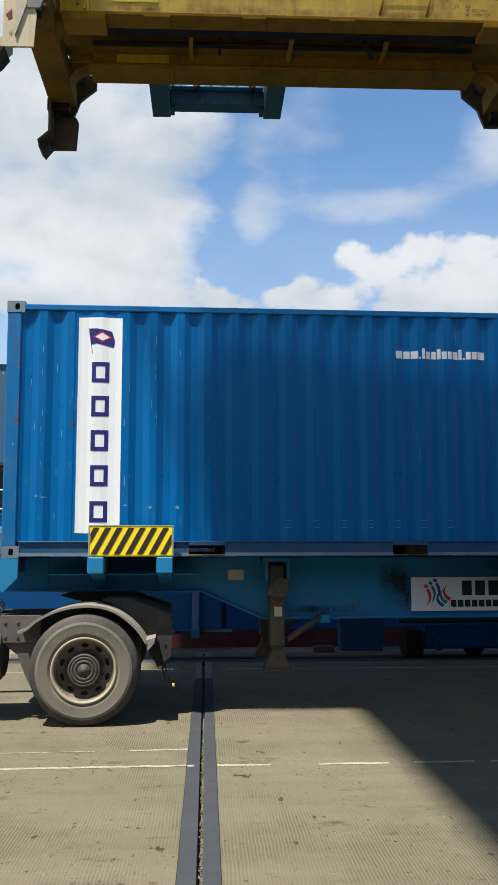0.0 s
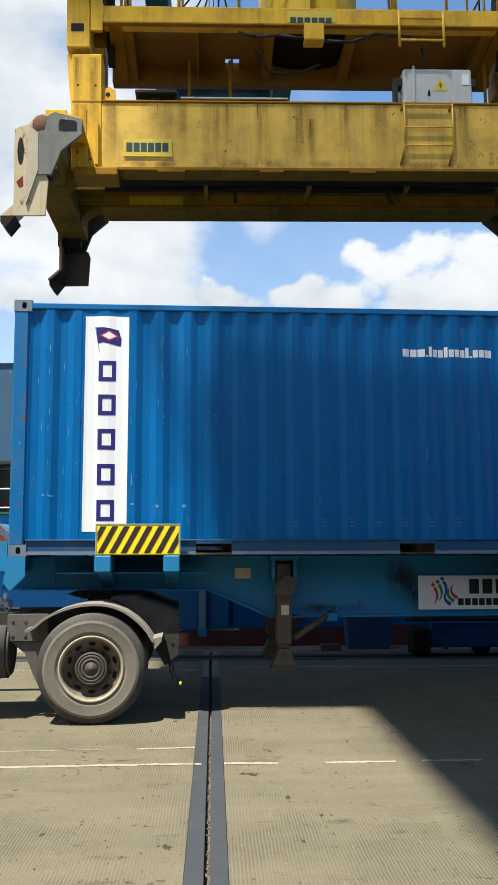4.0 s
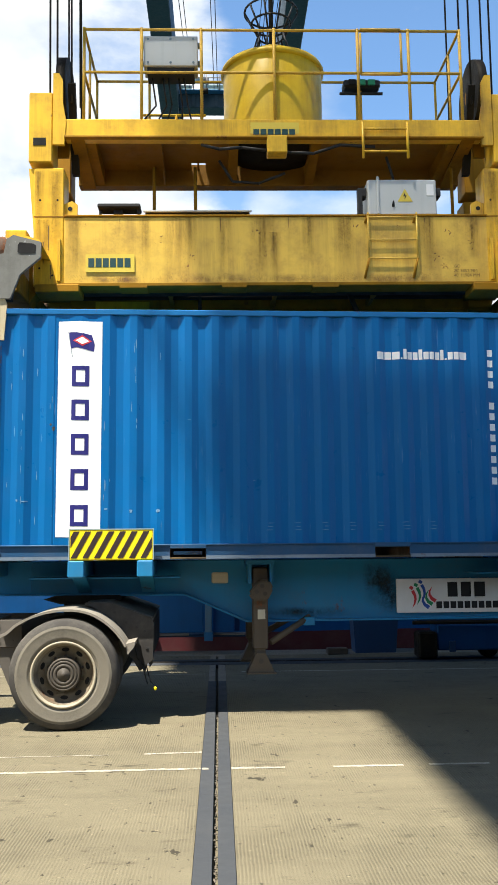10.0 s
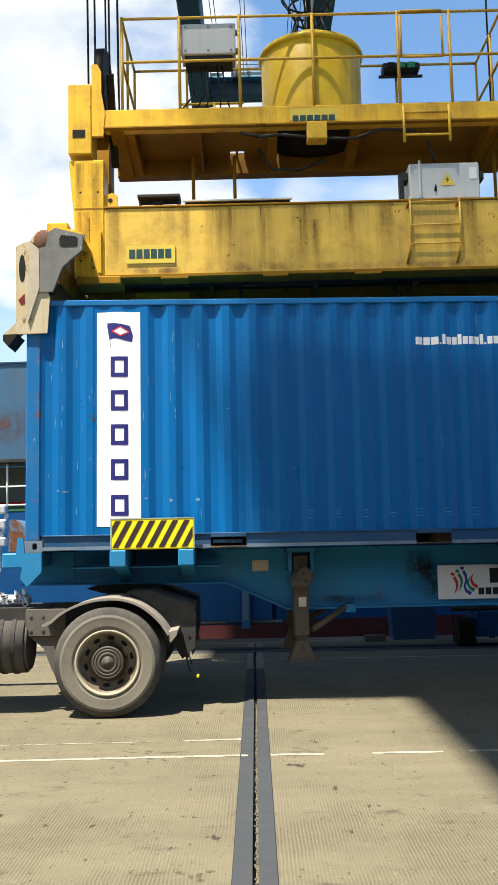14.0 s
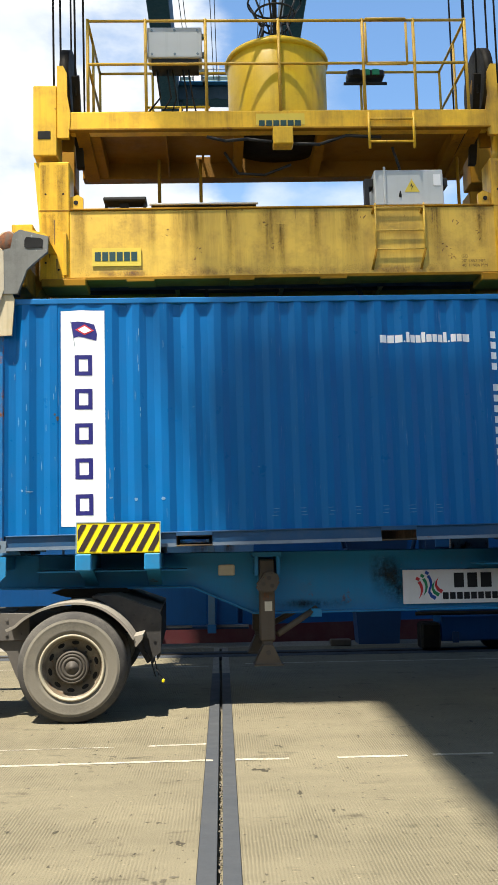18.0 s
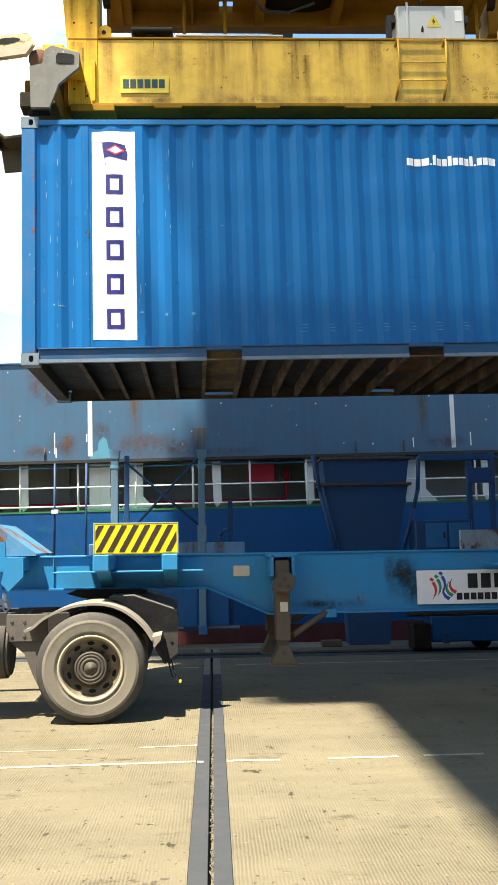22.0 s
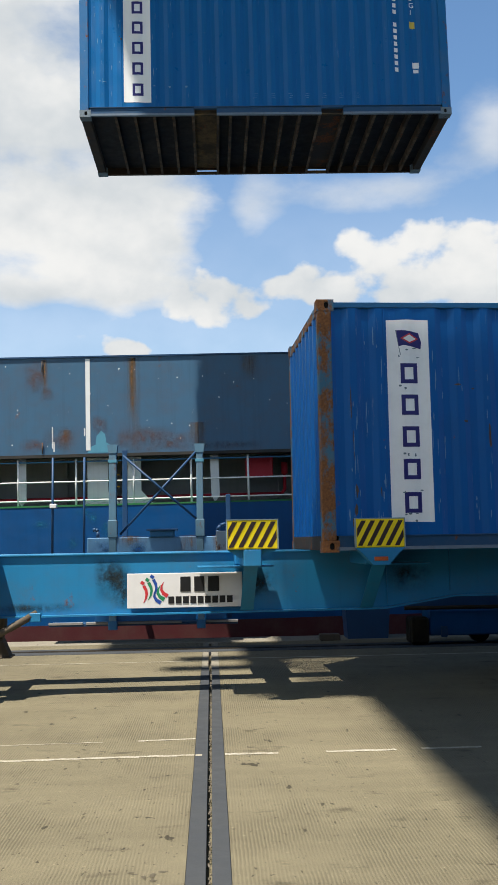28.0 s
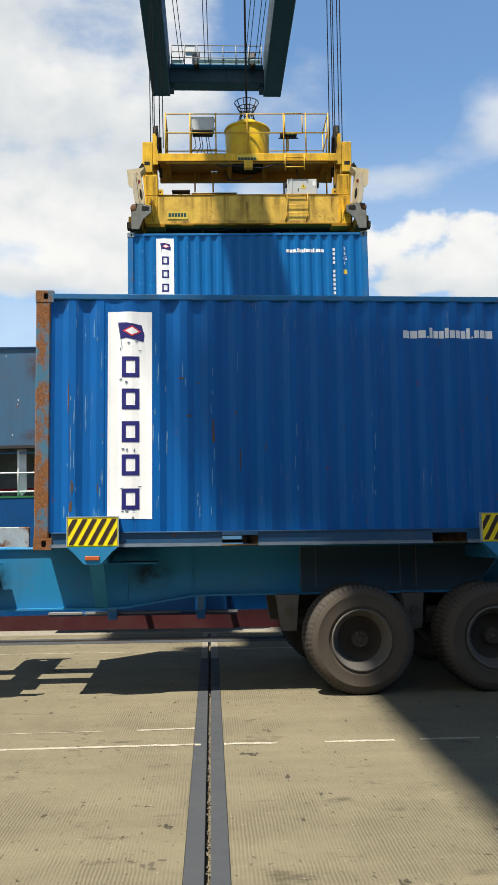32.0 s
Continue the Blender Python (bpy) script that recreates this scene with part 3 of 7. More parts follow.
M_YEL_CLEAN = paint("bright_yellow", (0.60, 0.39, 0.012), 0.4, runs=0.5, fade=0.3, dirt=0.6, dirt_col=(0.2, 0.11, 0.01), streak=0.25, bump=0.12)
M_STAIN = concrete("oily_concrete", (0.085, 0.073, 0.05), False)
M_POCKET = paint("rusted_pocket_plate", (0.06, 0.042, 0.024), 0.85, fade=0.4, dirt=1.0, dirt_col=(0.34, 0.22, 0.08), rust=0.3, rust_scale=3.5, streak=0, bump=0.5)
M_SKIRT = paint("stand_skirt_blue", (0.004, 0.085, 0.25), 0.45, fade=0.4, dirt=0.4, dirt_col=(0.02, 0.03, 0.05), streak=0.3, rust=0.05, bump=0.2)
M_GRIMYREAR = paint("grimy_rear_beam", (0.035, 0.075, 0.11), 0.65, fade=0.5, dirt=0.8, dirt_col=(0.06, 0.058, 0.055), streak=0.4, rust=0.1, rust_scale=3, bump=0.3, seed=9)
M_GRIMYBLUE = paint("grimy_trailer_edge", (0.10, 0.15, 0.19), 0.7, fade=0.5, dirt=0.7, dirt_col=(0.13, 0.10, 0.07), rust=0.4, rust_scale=5, bump=0.4)
M_PALETEAL = paint("pale_teal_panel", (0.30, 0.42, 0.40), 0.5, fade=0.4, dirt=0.4, dirt_col=(0.12, 0.16, 0.16), streak=0.3, bump=0.1)

# ---- mesh tools ----
def box(bm, x0, x1, y0, y1, z0, z1, bev=0.0):
    vs = [bm.verts.new((x, y, z)) for z in (z0, z1) for y in (y0, y1) for x in (x0, x1)]
    fs = [bm.faces.new([vs[i] for i in f]) for f in ((0, 2, 3, 1), (4, 5, 7, 6), (0, 1, 5, 4), (2, 6, 7, 3), (0, 4, 6, 2), (1, 3, 7, 5))]
    if bev > 0:
        es = list({e for f in fs for e in f.edges})
        bmesh.ops.bevel(bm, geom=es, offset=bev, segments=1, affect='EDGES')
    return bm


def bx(x0, x1, y0, y1, z0, z1, bev=0.008):
    return box(bmesh.new(), x0, x1, y0, y1, z0, z1, bev)


def rod(bm, a, b, r, n=8):
    """A round bar from a to b."""
    a, b = Vector(a), Vector(b)
    q = (b - a).to_track_quat("Z", "Y").to_matrix()
    rings = [[bm.verts.new(p + q @ Vector((r * math.cos(2 * math.pi * i / n), r * math.sin(2 * math.pi * i / n), 0))) for i in range(n)] for p in (a, b)]
    for i in range(n):
        j = (i + 1) % n
        f = bm.faces.new((rings[0][i], rings[0][j], rings[1][j], rings[1][i]))
        f.smooth = True
    bm.faces.new(rings[0][::-1])
    bm.faces.new(rings[1])
    return bm


def prism(bm, pts, axis, lo, hi):
    """A flat outline pushed along an axis. axis y: pts are (x, z); axis x: (y, z); axis z: (x, y)."""
    def at(p, d):
        return {"y": (p[0], d, p[1]), "x": (d, p[0], p[1]), "z": (p[0], p[1], d)}[axis]
    a = [bm.verts.new(at(p, lo)) for p in pts]
    b = [bm.verts.new(at(p, hi)) for p in pts]
    n = len(pts)
    bm.faces.new(a[::-1])
    bm.faces.new(b)
    for i in range(n):
        j = (i + 1) % n
        bm.faces.new((a[i], a[j], b[j], b[i]))
    bmesh.ops.recalc_face_normals(bm, faces=bm.faces)
    return bm


def turned(bm, prof, axis_at, n=40):
    """A turned body about the y axis through axis_at = (x, z); prof: (radius, y)."""
    cx, cz = axis_at
    rings = [[bm.verts.new((cx + r * math.cos(2 * math.pi * i / n), y, cz + r * math.sin(2 * math.pi * i / n))) for i in range(n)] for r, y in prof]
    for a, b in zip(rings, rings[1:]):
        for i in range(n):
            j = (i + 1) % n
            bm.faces.new((a[i], a[j], b[j], b[i])).smooth = True
    return bm


def mesh_of(name, bm, material):
    me = bpy.data.meshes.new(name)
    bm.to_mesh(me)
    bm.free()
    me.materials.append(material)
    return me


def flat(x, z, w, h, y):
    """An upright quad facing -y."""
    bm = bmesh.new()
    bm.faces.new([bm.verts.new(v) for v in ((x - w, y, z - h), (x + w, y, z - h), (x + w, y, z + h), (x - w, y, z + h))])
    return bm


def part(name, bm, material, parent=None, label=""):
    ob = new(name, mesh_of(name, bm, material))
    if parent is not None:
        ob.parent = parent
    if label:
        ob["label"] = label
    return ob


def thing(name, label, category, group="", kind=""):
    return tagged(new(name), label, category, group, kind)

# ---- shipping containers ----
L, W, H = 6.058, 2.438, 2.591
PITCH, FLAT, SLOPE, DEEP, PHASE = 0.278, 0.072, 0.067, 0.034, 0.052


def ripple(s):
    """How far the corrugated sheet lies behind its outer plane, s metres along the wall."""
    q = (s - PHASE) % PITCH
    if q < FLAT:
        return 0.0
    if q < FLAT + SLOPE:
        return DEEP * (q - FLAT) / SLOPE
    if q < 2 * FLAT + SLOPE:
        return DEEP
    return DEEP * max(0.0, 1 - (q - 2 * FLAT - SLOPE) / SLOPE)


def side_ripple(s):
    """The long side's folds, shallow where the vinyl strip sits."""
    return ripple(s) * (0.25 if 0.70 < s < 1.175 else 1.0)


def breaks(a, b):
    ks = {a, b} | {v for v in (0.695, 0.702, 1.173, 1.18) if a < v < b}
    for k in range(int(a / PITCH) - 2, int(b / PITCH) + 2):
        for o in (0, FLAT, FLAT + SLOPE, 2 * FLAT + SLOPE):
            if a < k * PITCH + PHASE + o < b:
                ks.add(k * PITCH + PHASE + o)
    return sorted(ks)


def corrugated(a, b, z0, z1, at, wave=ripple):
    """A corrugated wall with a flat back; at(s, d, z) puts a point s along, d deep."""
    bm = bmesh.new()
    ss = breaks(a, b)
    zs = [z0 + (z1 - z0) * i / 12 for i in range(13)]
    rng = random.Random(int(a * 100 + b * 10))
    dents = [(rng.uniform(a, b), rng.uniform(z0, z1), rng.uniform(0.12, 0.4), rng.uniform(0.002, 0.007)) for _ in range(26)]
    def dent(s, z):
        return sum(k * max(0.0, 1 - ((s - p) ** 2 + (z - q) ** 2) / r ** 2) for p, q, r, k in dents)
    grid = [[bm.verts.new(at(s, 0.006 + wave(s) + (dent(s, z) if z0 < z < z1 else 0), z)) for s in ss] for z in zs]
    for r0, r1 in zip(grid, grid[1:]):
        for i in range(len(ss) - 1):
            bm.faces.new((r0[i], r0[i + 1], r1[i + 1], r1[i]))
    back = [bm.verts.new(at(s, 0.056, z)) for s, z in ((a, z0), (b, z0), (b, z1), (a, z1))]
    bm.faces.new(back[::-1])
    bm.faces.new([*grid[0][::-1], back[0], back[1]])
    bm.faces.new([*grid[-1], back[2], back[3]])
    bmesh.ops.recalc_face_normals(bm, faces=bm.faces)
    return bm


def stuck_on(polys, proud):
    """Flat outlines (x, z) laid onto the corrugated long side, following its folds."""
    bm = bmesh.new()
    for poly in polys:
        f = bm.faces.new([bm.verts.new((x, 0, z)) for x, z in poly])
        f.normal_update()
        if f.normal.y > 0:
            f.normal_flip()
    x0, x1 = min(v.co.x for v in bm.verts), max(v.co.x for v in bm.verts)
    for s in breaks(x0, x1)[1:-1]:
        bmesh.ops.bisect_plane(bm, geom=[*bm.verts, *bm.edges, *bm.faces], plane_co=(s, 0, 0), plane_no=(1, 0, 0))
    for v in bm.verts:
        v.co.y = 0.006 + side_ripple(v.co.x) - proud
    return bm


def rect(x0, x1, z0, z1):
    return [(x0, z0), (x1, z0), (x1, z1), (x0, z1)]


def casting(x, y, z, sx, sy, top):
    """A corner block with a slot through its outer sides; sx, sy: which way the container lies."""
    bm = bmesh.new()
    def b(a0, a1, b0, b1, c0, c1):
        xs = sorted((x + sx * a0, x + sx * a1))
        ys = sorted((y + sy * b0, y + sy * b1))
        box(bm, *xs, *ys, z + c0, z + c1)
    b(0.0, 0.178, 0.03, 0.162, 0.0, 0.118)
    b(0.0, 0.178, 0.0, 0.03, 0.0, 0.027)
    b(0.0, 0.178, 0.0, 0.03, 0.093, 0.118)
    b(0.0, 0.078, 0.0, 0.03, 0.027, 0.093)
    b(0.125, 0.178, 0.0, 0.03, 0.027, 0.093)
    # the slot is an oval: its corners are filled
    for cx, dx in ((0.078, 0.018), (0.125, -0.018)):
        for cz, dz in ((0.027, 0.02), (0.093, -0.02)):
            prism(bm, [(x + sx * cx, z + cz), (x + sx * (cx + dx), z + cz), (x + sx * (cx + dx * 0.3), z + cz + dz * 0.3), (x + sx * cx, z + cz + dz)], "y", *sorted((y + sy * 0.001, y + sy * 0.03)))
    return bm


URL_SIGNS = ((0.072, 0.08), (0.072, 0.08), (0.072, 0.08), (0.018, 0.018), (0.035, 0.108), (0.05, 0.08), (0.05, 0.08), (0.035, 0.108), (0.052, 0.08), (0.05, 0.08), (0.05, 0.08), (0.035, 0.108), (0.018, 0.018), (0.048, 0.08), (0.052, 0.08), (0.078, 0.08))


def container(label, worn):
    c = thing("shipping_container", label, "container", "blue containers")
    wall, post = (M_BLUE_WORN, M_POST_RUST) if worn else (M_BLUE, M_POST)
    part("side_wall", corrugated(0.15, L - 0.15, 0.165, 2.508, lambda s, d, z: (s, d, z), side_ripple), wall, c)
    part("side_wall", corrugated(0.15, L - 0.15, 0.165, 2.508, lambda s, d, z: (s, W - d, z), side_ripple), wall, c)
    part("end_wall", corrugated(0.12, W - 0.12, 0.165, 2.48, lambda s, d, z: (d, s, z)), wall, c)
    part("end_wall", corrugated(0.12, W - 0.12, 0.165, 2.48, lambda s, d, z: (L - d, s, z)), wall, c)
    part("roof", bx(0.06, L - 0.06, 0.03, W - 0.03, 2.52, 2.556, 0.004), wall, c)
    pockets = (1.85, 3.98 if worn else 3.92)
    for y0, y1 in ((0.0, 0.06), (W - 0.06, W)):
        seen = y0 == 0.0
        part("top_rail", bx(0.17, L - 0.17, y0, y1, 2.503, 2.562, 0.007), M_TOPRAIL_WORN if worn else M_TOPRAIL, c)
        def inset(a, b):
            return (y0 + a, y0 + b) if seen else (y1 - b, y1 - a)
        for x0, x1 in ((0.17, pockets[0]), (pockets[0] + 0.36, pockets[1]), (pockets[1] + 0.36, L - 0.17)):
            bm = bmesh.new()
            box(bm, x0, x1, y0, y1, 0.152, 0.166, 0.003)
            box(bm, x0, x1, *inset(0.018, 0.026), 0.03, 0.153)
            rail = part("bottom_rail", bm, M_RAIL if seen else M_UNDER, c)
            bm = box(bmesh.new(), x0, x1, *inset(0.0, 0.05), 0.018, 0.03)
            box(bm, x0, x1, *inset(0.0, 0.008), 0.03, 0.052)
            part("rail_lip", bm, M_LIP if seen else M_UNDER, rail)
        for x0 in pockets:
            part("pocket_strap", bx(x0, x0 + 0.36, y0, y1, 0.018, 0.034 if seen else 0.06, 0.003), M_POCKET, c)
            part("pocket_lintel", bx(x0, x0 + 0.36, y0, y1, 0.122 if seen else 0.104, 0.166, 0.004), M_RAIL if seen else M_UNDER, c)
    for x0, x1 in ((0.005, 0.15), (L - 0.15, L - 0.005)):
        for y0, y1 in ((0.004, 0.12), (W - 0.12, W - 0.004)):
            part("corner_post", bx(x0, x1, y0, y1, 0.11, 2.48, 0.012), post, c)
        part("end_rail", bx(x0, x1 if x0 < 1 else x1, 0.12, W - 0.12, 2.45, 2.55, 0.006), post, c)
        part("end_sill", bx(x0, x1, 0.12, W - 0.12, 0.02, 0.165, 0.006), M_UNDER, c)
    for sx, x in ((1, 0.0), (-1, L)):
        for sy, y in ((1, 0.0), (-1, W)):
            for z in (0.0, H - 0.118):
                part("corner_casting", casting(x, y, z, sx, sy, z > 1), M_CAST if not worn or sx < 0 else M_POST_RUST, c)
                zc, xc = z + 0.06, x + sx * 0.1015
                part("casting_slot", bx(xc - 0.026, xc + 0.026, *sorted((y + sy * 0.022, y + sy * 0.0295)), zc - 0.036, zc + 0.036, 0), M_HOLE, c)
    part("floor", bx(0.15, L - 0.15, 0.06, W - 0.06, 0.15, 0.178, 0), M_FLOORPLY, c)
    bays = [(0.55, 1.49, 4), (pockets[0] + 0.57, pockets[0] + 1.71, 5), (pockets[1] + 0.58, 5.66, 5)]
    for x0, x1, n in bays:
        for i in range(n):
            x = x0 + (x1 - x0) * i / (n - 1)
            bm = bmesh.new()
            box(bm, x - 0.003, x + 0.003, 0.06, W - 0.06, 0.034, 0.15)
            box(bm, x - 0.003, x + 0.042, 0.06, W - 0.06, 0.026, 0.034)
            part("cross_member", bm, M_MEMBER, c)
    for a in pockets:
        bm = bmesh.new()
        box(bm, a - 0.045, a, 0.05, W - 0.05, 0.02, 0.028)
        box(bm, a + 0.36, a + 0.405, 0.05, W - 0.05, 0.02, 0.028)
        box(bm, a - 0.006, a, 0.05, W - 0.05, 0.028, 0.15)
        box(bm, a + 0.36, a + 0.366, 0.05, W - 0.05, 0.028, 0.15)
        pk = part("fork_pocket", bm, M_MEMBER, c)
        part("pocket_plate", bx(a, a + 0.36, 0.06, W - 0.06, 0.128, 0.134, 0), M_POCKET if a < 2 else M_UNDER, pk)
    # white vinyl strip, the mark and the bars that stand for the lettering
    lo, hi = (0.30, 2.375) if worn else (0.245, 2.43)
    sign = part("decal_strip", stuck_on([[(0.716, lo), (1.157, lo - 0.01), (1.16, hi), (0.93, hi + 0.007), (0.72, hi)]], 0.0025), M_DECAL_WORN if worn else M_DECAL, c, "white vinyl strip")
    xm, up = 0.945, (-0.05 if worn else 0.0)
    for k, z in enumerate((1.867, 1.52, 1.17, 0.816, 0.456)):
        zz = z + up * (1 - k * 0.42)
        part("letter_bar", stuck_on([rect(xm - 0.088, xm + 0.088, zz + 0.063, zz + 0.105), rect(xm - 0.088, xm + 0.088, zz - 0.105, zz - 0.063), rect(xm - 0.088, xm - 0.046, zz - 0.063, zz + 0.063), rect(xm + 0.046, xm + 0.088, zz - 0.063, zz + 0.063)], 0.005), M_NAVY, sign)
    def on_flag(pts):
        return [(px, pz + up) for px, pz in pts]
    part("flag", stuck_on([on_flag([(0.845, 2.15), (0.9, 2.165), (0.99, 2.145), (1.075, 2.12), (1.085, 2.19), (1.055, 2.29), (0.97, 2.31), (0.9, 2.32), (0.825, 2.318)])], 0.005), M_NAVY, sign, "navy flag mark")
    part("pennant_staff", stuck_on([on_flag([(0.815, 2.325), (0.822, 2.325), (0.865, 2.06), (0.858, 2.06)])], 0.005), M_CAST, sign)
    part("diamond", stuck_on([on_flag([(0.865, 2.235), (0.96, 2.178), (1.055, 2.225), (0.96, 2.29)])], 0.0065), M_REDV, sign)
    part("diamond_field", stuck_on([on_flag([(0.89, 2.235), (0.96, 2.195), (1.03, 2.226), (0.96, 2.272)])], 0.008), M_DECAL, sign)
    x, z = (3.735, 2.125) if worn else (3.99, 2.058)
    web = None
    for w, h in URL_SIGNS:
        ob = part("web_address_bar", stuck_on([rect(x, x + w, z, z + h)], 0.003), M_DECAL, web or c, "" if web else "white bars of lettering")
        web = web or ob
        x += w + 0.011
    for k, z in enumerate([2.13 - 0.112 * i for i in range(13)]):
        if k in (4,):
            continue
        part("code_bar", stuck_on([rect(5.16, 5.22, z - 0.036, z + 0.036)], 0.003), M_DECAL, web)
    for k, ch in enumerate("22G1"):
        part("size_code", text_mesh(ch, 0.125, 5.43, 2.11 - k * 0.125), M_DECAL, web)
    part("sticker", stuck_on([rect(5.43, 5.52, 1.49, 1.61)], 0.003), M_LABELY, c, "small yellow sticker")
    part("sticker", stuck_on([rect(5.45, 5.56, 0.80, 0.90), rect(5.46, 5.55, 0.72, 0.78)], 0.003), M_DECAL, c, "small white sticker")
    # knocks and scrapes
    rng = random.Random(3 if worn else 8)
    def mark(name, x, z, w, h, m, flat=False):
        n = 9
        pts = [(x + w * (0.6 + 0.7 * rng.random()) * math.cos(2 * math.pi * i / n), z + h * (0.6 + 0.7 * rng.random()) * math.sin(2 * math.pi * i / n)) for i in range(n)]
        part(name, stuck_on([pts], 0.0065 if flat else 0.002), m, c)
    if worn:
        for i in range(64):
            x = rng.choice((0.24, 0.3, 0.34, 0.36, 0.4, 0.5, 0.6, 0.64, 0.68, 1.19, 1.22, 1.3, 1.48, 1.76, 2.03, 2.6, 3.4)) + rng.uniform(-0.02, 0.02)
            mark("scrape", x, rng.uniform(0.3, 2.3), rng.uniform(0.002, 0.006), rng.uniform(0.02, 0.11), M_SCUFF)
        for x, z, w, h in ((0.36, 0.42, 0.04, 0.12), (0.33, 0.3, 0.03, 0.09), (1.45, 1.7, 0.06, 0.02), (1.62, 1.66, 0.03, 0.02), (2.3, 1.0, 0.012, 0.1), (2.0, 1.35, 0.02, 0.05), (3.1, 1.2, 0.012, 0.08), (4.6, 1.5, 0.02, 0.03), (0.62, 0.6, 0.012, 0.1), (0.37, 0.62, 0.03, 0.14), (0.33, 1.5, 0.012, 0.4), (0.35, 1.1, 0.01, 0.3), (1.53, 1.32, 0.05, 0.03), (1.77, 1.15, 0.03, 0.3), (2.04, 0.9, 0.02, 0.26)):
            mark("rust_mark", x, z, w * 0.5, h * 0.5, M_RUSTY)
        for i in range(16):
            x, z = rng.uniform(0.84, 1.04), rng.choice((2.05, 1.98, 1.72, 1.68, 1.32, 1.28, 1.0, 0.96, 0.62, 0.36, 0.3)) + rng.uniform(-0.03, 0.03)
            mark("torn_vinyl", x, z, rng.uniform(0.006, 0.02), rng.uniform(0.005, 0.02), M_CAST, True)
        for z in (0.45, 0.52, 0.38, 0.33):
            mark("scrape", 1.62 + rng.uniform(-0.015, 0.015), z, 0.006, 0.03, M_SCUFF)
    else:
        for x, z, w, h, m in ((0.685, 1.33, 0.025, 0.05, M_RUSTY), (0.655, 1.37, 0.02, 0.02, M_RUSTY), (0.40, 0.60, 0.05, 0.012, M_SCUFF), (0.33, 0.61, 0.02, 0.02, M_SCUFF), (2.04, 1.42, 0.03, 0.006, M_SCUFF),
                              (1.19, 1.35, 0.006, 0.09, M_SCUFF), (1.2, 0.75, 0.008, 0.12, M_SCUFF), (1.21, 0.52, 0.03, 0.02, M_SCUFF), (1.46, 0.5, 0.03, 0.03, M_SCUFF), (1.73, 0.5, 0.03, 0.03, M_SCUFF), (0.37, 2.1, 0.006, 0.08, M_SCUFF), (2.7, 0.8, 0.02, 0.004, M_SCUFF)):
            mark("knock", x, z, w * 0.7, h * 0.55, m)
        for i in range(34):
            x = rng.choice((0.24, 0.3, 0.36, 0.52, 0.58, 0.66, 1.2, 1.24, 1.45, 1.5, 1.75)) + rng.uniform(-0.015, 0.015)
            mark("scrape", x, rng.uniform(0.3, 2.3), rng.uniform(0.0015, 0.004), rng.uniform(0.01, 0.06), M_SCUFF)
        for x in (2.86, 3.14, 3.42, 3.70, 3.98, 4.25, 4.53):
            for k in range(3):
                mark("scrape", x + rng.uniform(-0.01, 0.01), 0.30 + 0.035 * k, 0.035, 0.003, M_SCUFF)
    return c


def text_mesh(word, size, x, z, y=None):
    """Letters of the built-in font as a flat mesh facing -y."""
    cu = bpy.data.curves.new("lettering", 'FONT')
    cu.body, cu.size = word, size
    ob = bpy.data.objects.new("lettering", cu)
    me = ob.to_mesh()
    bm = bmesh.new()
    bm.from_mesh(me)
    ob.to_mesh_clear()
    bpy.data.objects.remove(ob)
    bpy.data.curves.remove(cu)
    for v in bm.verts:
        px, pz = x + v.co.x, z + v.co.y
        v.co = (px, 0.006 + side_ripple(px) - 0.003 if y is None else y, pz)
    return bm


box_a = container("blue corrugated steel container with clean white vinyl strip", False)
box_b = container("scuffed blue corrugated container with rusted corner post", True)

# ---- wheels ----
WHEELS = []


